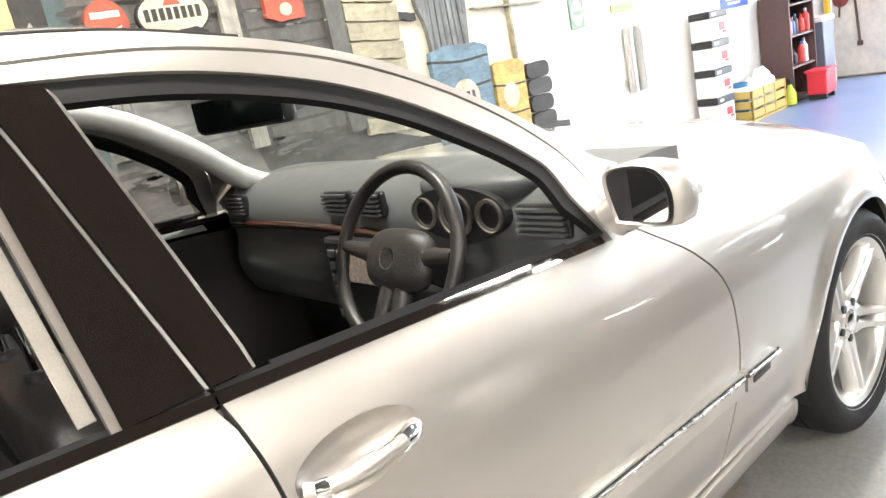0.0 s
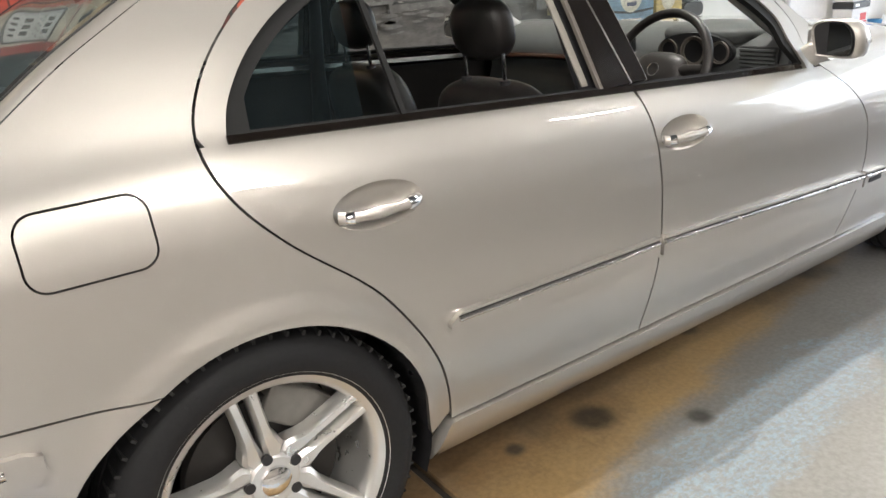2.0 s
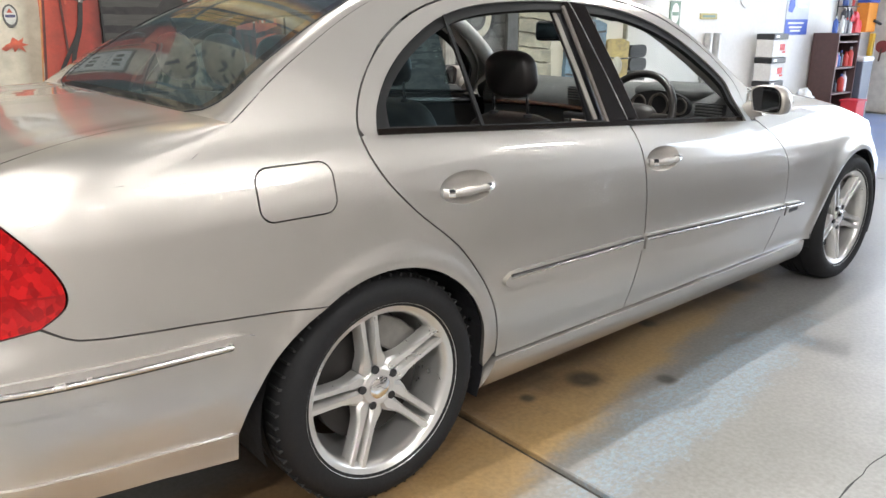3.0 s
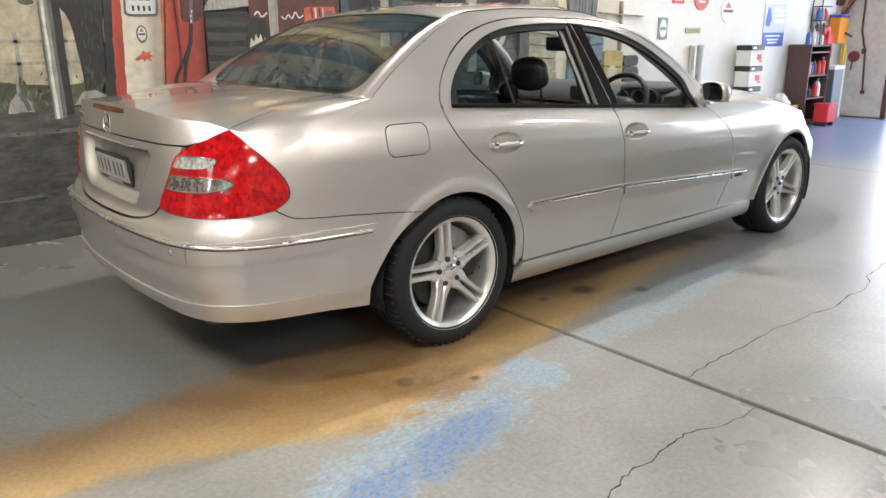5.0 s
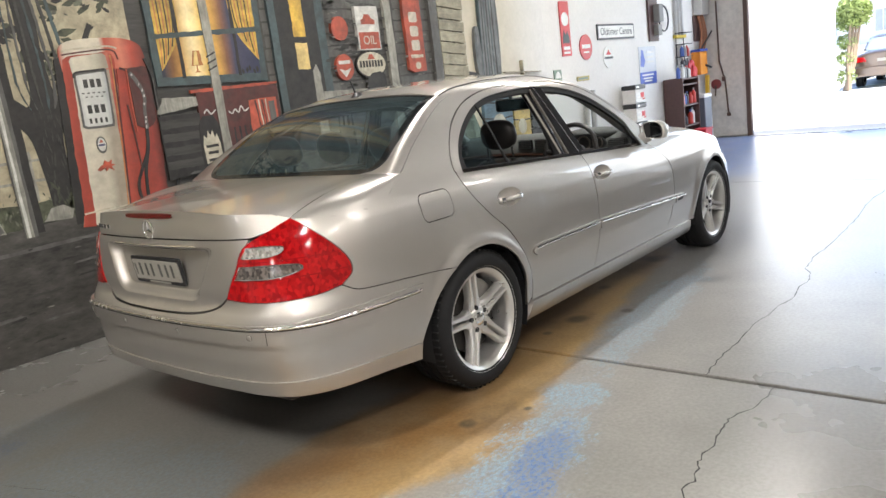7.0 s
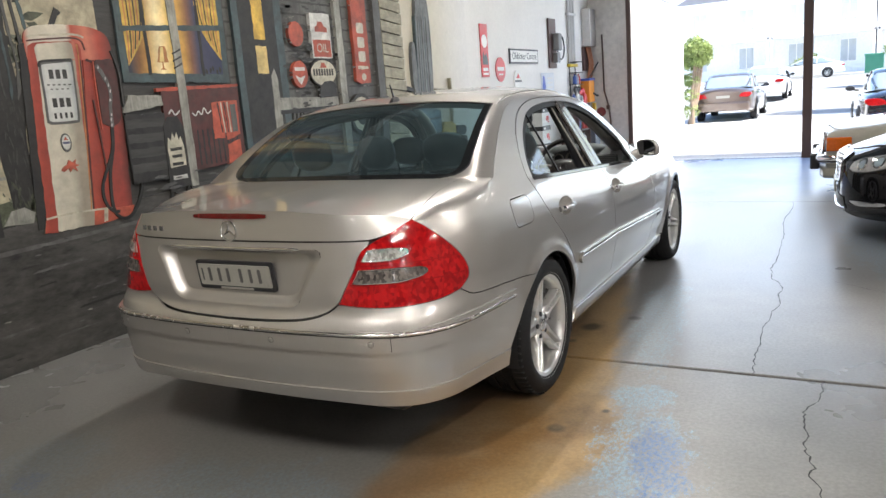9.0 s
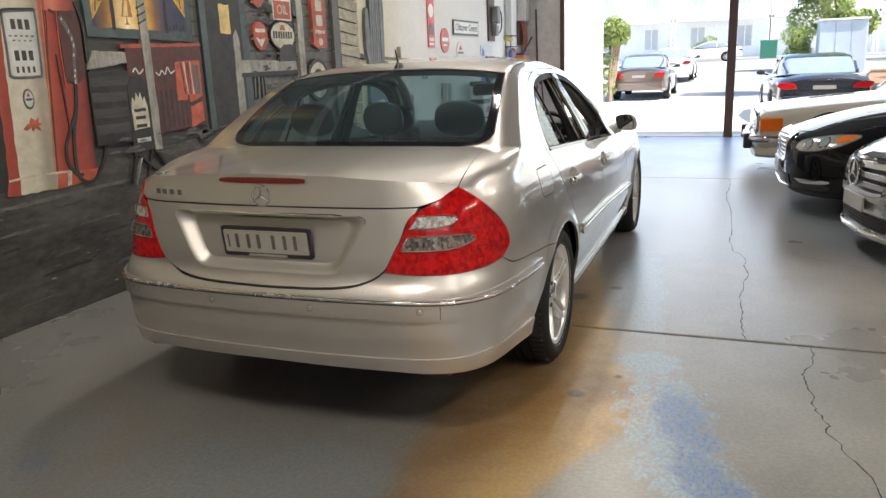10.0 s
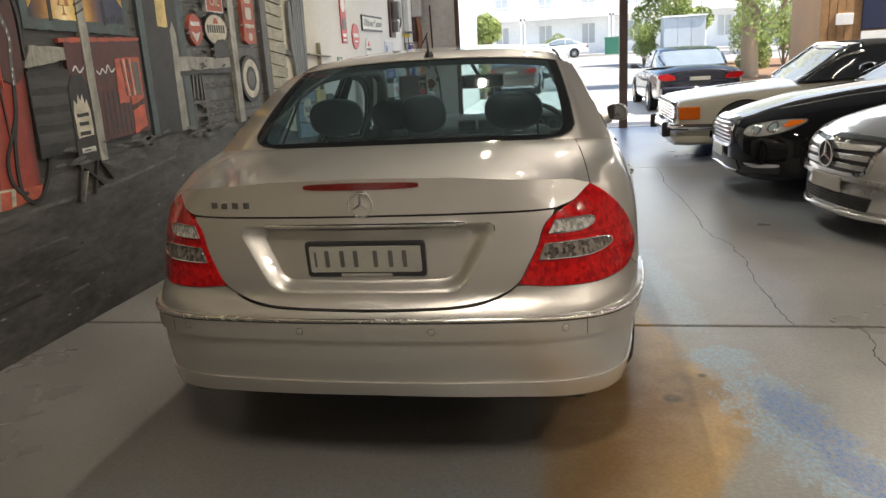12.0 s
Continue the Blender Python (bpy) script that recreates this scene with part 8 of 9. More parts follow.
for x in (9.52, 9.64, 9.76):
    part("conduit_pipe", tube([(x, WY - 0.03, 1.78), (x, WY - 0.03, 4.38)], 0.025, 10), CONDUIT, cond)
part("yellow_bracket", box(9.45, 9.85, WY - 0.06, WY, 1.75, 1.80, 0.004), flat("yellow_paint", (0.65, 0.50, 0.05)), cond)
part("upper_bracket", box(9.45, 9.85, WY - 0.06, WY, 2.6, 2.64, 0.004), CONDUIT, cond)
rack = thing("wire_rack", pose(9.66, WY, 1.22), "dark wire rack with bottles on the wall", "rack")
for x in (-0.15, 0.15):
    part("rack_rail", tube([(x, -0.02, 0.0), (x, -0.02, 0.62)], 0.008, 6), SATIN, rack)
for z in (0.02, 0.22, 0.42, 0.6):
    part("rack_shelf", box(-0.17, 0.17, -0.16, -0.01, z, z + 0.012), SATIN, rack)
for z in (0.032, 0.232):
    for x in (-0.10, 0.0, 0.1):
        part("rack_bottle", moved(turned([(0.03, 0.0), (0.035, 0.005), (0.035, 0.12), (0.012, 0.15), (0.012, 0.17)], 12, "z"), Matrix.Translation((x, -0.09, z))), random.choice(BOTTLE), rack, smooth=40)
sb = thing("switch_box", pose(10.48, WY, 2.30), "grey metal switch box with pipes below", "switch box")
part("cabinet", box(-0.16, 0.16, -0.16, 0.0, -0.20, 0.45, 0.01), GALV, sb)
part("lower_panel", box(-0.20, 0.20, -0.04, 0.0, -0.62, -0.20, 0.004), SHELFWOOD, sb)
for x, c in ((-0.10, "cable_rust"), (0.0, "cable_rust"), (0.08, "cable_rust")):
    part("cable", tube([tuple(p) for p in spline([(x, -0.06, -0.2), (x + 0.03, -0.10, -0.5), (x - 0.03, -0.08, -0.75), (x + 0.02, -0.06, -0.95)], 5)], 0.022, 8), flat(c, (0.33, 0.13, 0.06)), sb, smooth=60)
ob_ = thing("orange_switch", pose(10.24, WY - 0.02, 1.12), "orange electric isolator box with dark lever", "switch box")
part("case", box(-0.15, 0.15, -0.16, 0.0, 0.0, 0.38, 0.012), flat("orange_enamel", (0.75, 0.28, 0.03)), ob_)
part("blue_cap", box(-0.16, 0.16, -0.17, 0.0, 0.38, 0.42, 0.006), SIGNBLUE, ob_)
part("lever", tube([(0.05, -0.17, 0.15), (0.16, -0.22, 0.10)], 0.018, 8), SATIN, ob_)
part("arm", tube([(0.10, -0.08, 0.42), (0.30, -0.2, 0.70)], 0.012, 8), SATIN, ob_)
lumpy("red_bag", pose(9.82, 2.04, 0.86), 0.13, 0.08, 0.28, flat("red_plastic_bag", (0.65, 0.04, 0.05), 0.4, bump=0.4), "red plastic bag hanging on the wall", "bag", 5)
lean = thing("yellow_ramp", pose(10.40, 1.96, 0), "yellow and white boards leaning on the wall", "board")
part("yellow_board", prism([(-0.16, 0.0), (-0.06, 0.0), (-0.02, 1.10), (-0.10, 1.10)], 0.05, "y", 0.004), flat("yellow_board", (0.65, 0.42, 0.04)), lean)
part("white_board", prism([(-0.05, 0.0), (0.03, 0.0), (0.0, 0.98), (-0.06, 0.98)], 0.03, "y", 0.004), SIGNWHITE, lean)
# side leaf of the doorway: panel, drop rod and lever
leaf = thing("door_leaf", pose(10.70, 0, 0), "worn white steel door leaf with drop bolt", "door")
part("sheet", box(-0.03, 0.015, 1.46, 2.13, 0.02, 3.68, 0.004), mat("worn_white_steel", (0.66, 0.63, 0.58), 0.5, bump=0.25, grain=14, vary=0.2), leaf)
part("edge_angle", box(-0.06, 0.02, 1.38, 1.455, 0.0, 3.7, 0.004), STEEL, leaf)
part("drop_rod", tube([(-0.05, 1.90, 2.3), (-0.05, 1.885, 1.30), (-0.05, 1.80, 0.98), (-0.05, 1.76, 0.40)], 0.014, 8), STEEL, leaf)
part("rod_knuckle", box(-0.07, -0.03, 1.79, 1.85, 0.96, 1.04, 0.01), STEEL, leaf)
part("rod_foot", box(-0.07, -0.03, 1.73, 1.79, 0.36, 0.42, 0.01), STEEL, leaf)
part("lever_plate", moved(turned([(0.02, -0.03), (0.085, -0.03), (0.085, 0.0), (0.02, 0.0)], 16, "x"), Matrix.Translation((-0.03, 1.955, 0.92))), flat("lever_red", (0.22, 0.04, 0.04)), leaf)
part("lever", tube([(-0.07, 1.955, 0.90), (-0.07, 1.97, 0.72)], 0.012, 8), STEEL, leaf)
drain = thing("drain_grate", pose(10.56, 0, 0), "metal drain grating across the doorway", "grate")
part("channel", box(-0.055, 0.055, -6.2, 1.4, -0.03, 0.003), SATIN, drain)
bar_me = None
for k in range(100):
    y = 1.36 - 0.072 * k
    if bar_me is None:
        o = part("bar", box(-0.05, 0.05, -0.02, 0.02, 0.002, 0.009), GALV, drain)
        bar_me = o.data
    else:
        o = new("bar", bar_me)
        o.parent = drain
    o.location = (0, y, 0)

# ---- the other cars ----
from mathutils.bvhtree import BVHTree


def dense_rows(rows, n=7):
    return [tuple(p) for p in spline(rows, n)]


def hull(rows, section):
    """A closed body from stations; section(row) gives the right half's points from the underside to the top centre."""
    P = []
    for r in rows:
        half = section(r)
        full = [(-a, r[0], c) for a, c in half] + [(a, r[0], c) for a, c in half[::-1][1:]]
        P.append(full)
    bm = grid_mesh(P)
    bm.faces.ensure_lookup_table()
    bm.verts.ensure_lookup_table()
    n = len(P[0])
    for start in (0, (len(P) - 1) * n):
        try:
            bm.faces.new([bm.verts[start + i] for i in range(n)])
        except ValueError:
            pass
    bmesh.ops.recalc_face_normals(bm, faces=bm.faces[:])
    return bm


def body_section(r):
    y, w, zl, zs, zt = r
    pts = [(w * 0.86, zl), (w * 0.97, zl + 0.06), (w, zl + 0.35 * (zs - zl)), (w * 0.995, zl + 0.65 * (zs - zl)), (w * 0.97, zs), (w * 0.90, zs + 0.42 * (zt - zs)), (w * 0.72, zs + 0.70 * (zt - zs)), (w * 0.4, zs + 0.92 * (zt - zs)), (0, zt)]
    return [tuple(p) for p in spline(pts, 3)]


def cabin_section(r):
    y, w, zb, zt = r
    pts = [(w, zb), (w * 0.93, zb + 0.5 * (zt - zb)), (w * 0.82, zb + 0.9 * (zt - zb)), (w * 0.6, zt - 0.008), (0, zt)]
    return [tuple(p) for p in spline(pts, 4)]


DARKGLASS = mat("dark_car_glass", (0.03, 0.035, 0.04), 0.03, spec=0.25, rough_vary=0.01)
SKYGLASS = mat("pale_car_glass", (0.22, 0.27, 0.30), 0.03, coat=1.0, rough_vary=0.01)
ORANGE = mat("orange_lens", (0.62, 0.13, 0.01), 0.12, coat=1.0, vary=0.2)
LAMPGLASS = mat("head_lamp_glass", (0.45, 0.45, 0.45), 0.08, metal=0.5, coat=1.0, vary=0.4, grain=50)


def road_wheel(parent, x, y, r):
    w = new("wheel")
    w.parent = parent
    w.matrix_basis = pose(x, y, r, 0, 0, 90 if x < 0 else -90)
    part("tyre", turned([(r * 0.66, -0.10), (r * 0.9, -0.105), (r, -0.08), (r, 0.08), (r * 0.9, 0.1), (r * 0.66, 0.1)], 36, "y", close=True), RUBBER, w, smooth=40)
    part("rim", turned([(r * 0.66, 0.095), (r * 0.62, 0.07), (0.06, 0.06), (0.05, 0.085), (0.01, 0.085), (0.01, -0.05), (r * 0.64, -0.05)], 36, "y", close=True), ALLOY, w, smooth=30)
    for k in range(7):
        a = 2 * math.pi * k / 7
        part("spoke", moved(box(0.05, r * 0.63, 0.062, 0.088, -0.018, 0.018, 0.006), Matrix.Rotation(a, 4, "Y")), ALLOY, w)
    return w


def parked_car(name, m, label, paint, rows, cabin, axles, wr, glass_m=None, roof=None, top_paint=None):
    c = thing(name, m, label, "car")
    part("body", hull(dense_rows(rows), body_section), paint, c, smooth=50)
    part("glasshouse", hull(dense_rows(cabin, 5), cabin_section), glass_m or DARKGLASS, c, smooth=50)
    r0, r1 = roof or (0.36, 0.72)
    rc = dense_rows(cabin, 5)
    k0, k1 = int(len(rc) * r0), int(len(rc) * r1)
    rr = [(y, w, zb, zt) for y, w, zb, zt in rc[k0:k1]]
    def roof_section(r):
        y, w, zb, zt = r
        return [tuple(p) for p in spline([(w * 0.85, zb + 0.86 * (zt - zb)), (w * 0.82 + 0.004, zb + 0.92 * (zt - zb)), (w * 0.6, zt + 0.004), (0, zt + 0.012)], 4)]
    part("roof", hull(rr, roof_section), top_paint or paint, c, smooth=50)
    for sg in (-1, 1):
        for ka, kb in ((1, k0), (len(rc) - 2, k1)):
            step = 1 if kb > ka else -1
            pts = []
            ks = list(range(ka, kb + step, step))
            for i, k in enumerate(ks):
                y, w, zb, zt = rc[min(k, len(rc) - 1)]
                pts.append((sg * (w * 0.90), y, zb + 0.72 * (zt - zb)))
            part("pillar", tube(pts, 0.030 if not top_paint else 0.016, 8), paint if not top_paint else CHROME, c, smooth=60)
        y, w, zb, zt = rc[(k0 + k1) // 2]
        part("pillar", tube([(sg * w * 1.0, y, zb), (sg * w * 0.84, y, zb + 0.9 * (zt - zb))], 0.028, 8), paint, c, smooth=60)
        for ay in axles:
            x = rows[3][1] * 0.985
            half = float(np.interp(-ay, [-r[0] for r in rows], [r[1] for r in rows]))
            bm = turned([(wr + 0.05, 0.0), (wr + 0.05, 0.012), (0.05, 0.012), (0.05, 0.0)], 36, "x")
            part("wheel_arch", moved(bm, Matrix.Translation((sg * (half * 1.004) - (0.006 if sg > 0 else 0.006), ay, wr + 0.02))), SATIN, c)
            road_wheel(c, sg * (half - 0.07), ay, wr)
    return c


def surface(rows, angle):
    """Rays on to a hull from one side: a map from (u, z) to places on it, and its normals; angle is the side's azimuth."""
    bm = hull(dense_rows(rows), body_section)
    tree_ = BVHTree.FromBMesh(bm)
    bm.free()
    o = Vector((math.cos(radians(angle)), math.sin(radians(angle)), 0))
    r = Vector((-o.y, o.x, 0))

    def fn(u, z):
        out = []
        for a_, b_ in zip(np.ravel(u), np.ravel(z)):
            start = o * 6 + r * float(a_) + Vector((0, 0, float(b_)))
            hit = tree_.ray_cast(start, -o)[0]
            if hit is None:
                hit = tree_.find_nearest(start - o * 6)[0]
            out.append(tuple(hit))
        return np.array(out).reshape(*np.shape(u), 3)

    def fnn(u, z):
        e = 0.012
        u, z = np.asarray(u, float), np.asarray(z, float)
        n_ = np.cross(fn(u + e, z) - fn(u - e, z), fn(u, z + e) - fn(u, z - e))
        n_ = n_ / (np.linalg.norm(n_, axis=-1)[..., None] + 1e-9)
        return np.where((n_ @ np.array(o))[..., None] < 0, -n_, n_)

    return {"fn": fn, "fnn": fnn}


def arch_shape(cu, cz, r):
    return [(cu + r * math.cos(radians(a_)), cz + r * math.sin(radians(a_))) for a_ in np.linspace(-20, 200, 30)]


def lay(name, side_, poly, material, parent, offset=0.004, thick=0.006, step=0.03, holes=(), label=""):
    return panel(name, poly, material, parent, holes=holes, offset=offset, thick=thick, step=step, label=label, **side_)


def curve(pts, n=4):
    return [tuple(p) for p in spline(list(pts) + [pts[0]], n)][:-1]


# ivory two-seater of the seventies: flat bonnet, bright bumper, wrapped orange indicators
IVORY = car_paint("ivory_paint", (0.34, 0.32, 0.265), 0.0, 0.35, 0.02, 0.2, 1.4)
BLACKP = car_paint("black_paint", (0.006, 0.006, 0.007), 0.0, 0.3, 0.05, 0.0, 1.4)
PALESILVER = car_paint("pale_silver_paint", (0.55, 0.54, 0.52), 0.8, 0.28)
COUPE_ROWS = [(-0.06, 0.80, 0.30, 0.60, 0.70), (-0.12, 0.84, 0.26, 0.66, 0.76), (-0.5, 0.87, 0.20, 0.70, 0.81), (-1.0, 0.885, 0.19, 0.72, 0.86), (-1.6, 0.895, 0.19, 0.74, 0.90), (-2.4, 0.895, 0.19, 0.75, 0.92), (-3.3, 0.885, 0.2, 0.74, 0.90), (-4.2, 0.84, 0.26, 0.70, 0.84), (-4.38, 0.78, 0.32, 0.62, 0.76)]
coupe = parked_car("ivory_coupe", pose(6.98, -1.80, 0, 0, 0, 1), "ivory seventies two-seater with bright bumper, nose to the aisle", IVORY, COUPE_ROWS,
                   [(-1.45, 0.66, 0.86, 0.885), (-1.72, 0.70, 0.88, 1.08), (-1.98, 0.70, 0.89, 1.26), (-2.3, 0.70, 0.90, 1.30), (-2.7, 0.69, 0.90, 1.29), (-3.0, 0.68, 0.89, 1.18), (-3.3, 0.64, 0.87, 0.90)], (-0.82, -3.28), 0.315, DARKGLASS, (0.42, 0.70), mat("dark_hood_cloth", (0.05, 0.05, 0.05), 0.8, bump=0.3, grain=200))
for sg in (-1, 1):
    part("indicator", moved(merged(box(-0.02, 0.20, -0.31, -0.065, -0.075, 0.075, 0.012)) if sg > 0 else box(-0.20, 0.02, -0.31, -0.065, -0.075, 0.075, 0.012), Matrix.Translation((sg * 0.672, 0, 0.575))), ORANGE, coupe)
    for k in range(5):
        part("lens_rib", moved(box(sg * 0.182 - 0.004, sg * 0.182 + 0.024 * sg, -0.305, -0.07, -0.062 + 0.028 * k, -0.056 + 0.028 * k) if sg > 0 else box(-0.206, -0.178, -0.305, -0.07, -0.062 + 0.028 * k, -0.056 + 0.028 * k), Matrix.Translation((sg * 0.672, 0, 0.575))), ORANGE, coupe)
    part("head_lamp", box(sg * 0.62 - 0.11, sg * 0.62 + 0.11, -0.12, -0.03, 0.50, 0.66, 0.02), LAMPGLASS, coupe)
    part("overrider", box(sg * 0.62 - 0.03, sg * 0.62 + 0.03, 0.0, 0.10, 0.28, 0.46, 0.02), SATIN, coupe)
    part("side_trim", box(sg * 0.885 - 0.01, sg * 0.885 + 0.014, -4.1, -1.25, 0.42, 0.455, 0.004), CHROME, coupe)
part("grille", box(-0.50, 0.50, -0.12, -0.03, 0.46, 0.69, 0.01), SATIN, coupe)
for k in range(6):
    part("grille_bar", box(-0.74, 0.74, -0.045, -0.012, 0.475 + 0.036 * k, 0.487 + 0.036 * k), CHROME, coupe)
part("grille_rim", tube([(-0.76, -0.03, 0.47), (-0.76, -0.05, 0.70), (0.76, -0.05, 0.70), (0.76, -0.03, 0.47)], 0.012, 8, closed=True), CHROME, coupe, smooth=60)
part("bumper", tube([(-0.89, -0.46, 0.41), (-0.885, -0.18, 0.41), (-0.84, -0.02, 0.41), (-0.4, 0.035, 0.41), (0, 0.05, 0.41), (0.4, 0.035, 0.41), (0.84, -0.02, 0.41), (0.885, -0.18, 0.41), (0.89, -0.46, 0.41)], 0.045, 12), CHROME, coupe, "bright chrome bumper bar", smooth=60)
part("bumper_rubber", tube([(-0.92, -0.44, 0.395), (-0.91, -0.16, 0.395), (-0.85, 0.02, 0.395), (0, 0.095, 0.395), (0.85, 0.02, 0.395), (0.91, -0.16, 0.395), (0.92, -0.44, 0.395)], 0.014, 8), SATIN, coupe, smooth=60)
part("front_apron", hull([(-0.5, 0.875, 0.19, 0.30, 0.36), (-0.2, 0.87, 0.18, 0.30, 0.36), (-0.04, 0.82, 0.19, 0.30, 0.35), (0.0, 0.70, 0.21, 0.30, 0.34)], body_section), IVORY, coupe, smooth=50)
part("windscreen_frame", tube([(-0.72, -1.50, 0.90), (-0.65, -1.98, 1.25), (-0.3, -1.93, 1.285), (0.3, -1.93, 1.285), (0.65, -1.98, 1.25), (0.72, -1.50, 0.90)], 0.022, 8), CHROME, coupe, smooth=60)
flank = surface(COUPE_ROWS, 180)
lay("arch_opening", flank, arch_shape(0.82, 0.315, 0.375), SATIN, coupe, 0.003, 0.0)
lay("arch_lip", flank, arch_shape(0.82, 0.315, 0.395), IVORY, coupe, 0.012, 0.012, holes=[arch_shape(0.82, 0.315, 0.370)])
lay("door_gap", flank, [(1.40, 0.25), (1.406, 0.25), (1.406, 0.72), (1.40, 0.72)], GAP, coupe, 0.002, 0.0)

SALOON_ROWS = [(0.06, 0.20, 0.28, 0.52, 0.66), (0.04, 0.42, 0.25, 0.54, 0.69), (-0.02, 0.60, 0.22, 0.57, 0.715), (-0.14, 0.745, 0.20, 0.60, 0.755), (-0.34, 0.85, 0.19, 0.60, 0.82), (-0.7, 0.91, 0.18, 0.64, 0.90), (-1.4, 0.925, 0.18, 0.70, 0.985), (-2.4, 0.93, 0.18, 0.82, 1.0), (-3.4, 0.925, 0.19, 0.84, 1.02), (-4.5, 0.88, 0.24, 0.82, 1.04), (-4.9, 0.78, 0.30, 0.76, 0.98)]
saloon2 = parked_car("black_saloon", pose(4.20, -2.08, 0, 0, 0, 2), "glossy black saloon with large swept head lamps, nose to the aisle", BLACKP, SALOON_ROWS,
                     [(-1.35, 0.70, 0.94, 0.97), (-1.8, 0.76, 0.97, 1.22), (-2.2, 0.77, 0.98, 1.40), (-2.8, 0.77, 1.0, 1.45), (-3.3, 0.76, 1.0, 1.40), (-3.8, 0.73, 1.02, 1.22), (-4.3, 0.68, 1.02, 1.05)], (-0.92, -3.8), 0.335)
flank, nose = surface(SALOON_ROWS, 180), surface(SALOON_ROWS, 90)
lay("arch_opening", flank, arch_shape(0.92, 0.33, 0.395), SATIN, saloon2, 0.003, 0.0)
lay("arch_lip", flank, arch_shape(0.92, 0.33, 0.415), BLACKP, saloon2, 0.012, 0.012, holes=[arch_shape(0.92, 0.33, 0.390)])
for az, sg in ((135, 1), (45, -1)):
    corner = surface(SALOON_ROWS, az)
    flip = lambda pts: [(sg * a_, b_) for a_, b_ in pts]
    tear = curve([(0.40, 0.60), (0.44, 0.655), (0.60, 0.695), (0.76, 0.715), (0.88, 0.712), (0.83, 0.665), (0.72, 0.615), (0.58, 0.585), (0.45, 0.582)])
    lay("lamp_bowl", corner, flip(inset(tear, -0.008)), SATIN, saloon2, 0.002, 0.0, 0.02)
    lay("head_lamp", corner, flip(tear), LAMPGLASS, saloon2, 0.006, 0.010, 0.02, label="clear swept head lamp")
    for cu, cz, rr in ((0.53, 0.635, 0.042), (0.66, 0.655, 0.042)):
        lay("lamp_ring", corner, flip(ellipse(cu, cz, rr, rr, 24)), CHROME, saloon2, 0.009, 0.004, 0.02, holes=[flip(ellipse(cu, cz, rr * 0.78, rr * 0.78, 24))])
        lay("lamp_lens", corner, flip(ellipse(cu, cz, rr * 0.7, rr * 0.7, 20)), SKYGLASS, saloon2, 0.010, 0.003, 0.02)
    lay("indicator", corner, flip(curve([(0.76, 0.708), (0.83, 0.710), (0.87, 0.708), (0.82, 0.672), (0.74, 0.66)])), ORANGE, saloon2, 0.009, 0.005, 0.02)
    lay("fog_trim", corner, flip(curve([(0.42, 0.345), (0.55, 0.352), (0.74, 0.350), (0.72, 0.325), (0.55, 0.315), (0.48, 0.322)])), CHROME, saloon2, 0.006, 0.010, 0.02)
    lay("side_intake", corner, flip([(0.36, 0.26), (0.74, 0.27), (0.76, 0.31), (0.40, 0.315)]), SATIN, saloon2, 0.004, 0.004, 0.03)
frame_o = curve([(-0.36, 0.47), (-0.40, 0.60), (-0.35, 0.70), (0, 0.715), (0.35, 0.70), (0.40, 0.60), (0.36, 0.47), (0, 0.45)])
lay("grille", nose, inset(frame_o, 0.02), SATIN, saloon2, 0.006, 0.0)
lay("grille_frame", nose, frame_o, CHROME, saloon2, 0.016, 0.022, 0.02, holes=[inset(frame_o, 0.032)], label="bright grille surround")
for k in range(6):
    lay("grille_bar", nose, [(-0.36, 0.495 + 0.033 * k), (0.36, 0.495 + 0.033 * k), (0.36, 0.503 + 0.033 * k), (-0.36, 0.503 + 0.033 * k)], CHROME, saloon2, 0.012, 0.004, 0.05)
lay("lower_intake", nose, [(-0.52, 0.27), (0.52, 0.27), (0.48, 0.36), (-0.48, 0.36)], SATIN, saloon2, 0.006, 0.0)
part("number_plate", box(-0.19, 0.19, 0.075, 0.09, 0.36, 0.46, 0.003), PLATEWHITE, saloon2)
part("chin_trim", tube([tuple(nose["fn"](np.array([u]), np.array([0.265]))[0] + np.array([0, 0.012, 0])) for u in np.linspace(-0.50, 0.50, 15)], 0.012, 8), CHROME, saloon2, smooth=60)
part("bonnet_trim", tube([(-0.62, -0.28, 0.805), (-0.70, -0.8, 0.895), (-0.74, -1.3, 0.945)], 0.006, 6), CHROME, saloon2)
for sg in (-1, 1):
    part("door_mirror", moved(turned([(0.01, -0.06), (0.075, -0.045), (0.08, 0.02), (0.05, 0.085), (0.01, 0.10)], 18, "y"), Matrix.Translation((sg * 0.99, -1.60, 1.03)) @ Matrix.Diagonal((1.25, 1, 0.85, 1))), BLACKP, saloon2, smooth=50)
    part("mirror_foot", tube([(sg * 0.86, -1.60, 0.985), (sg * 0.95, -1.60, 1.01)], 0.022, 8), SATIN, saloon2)

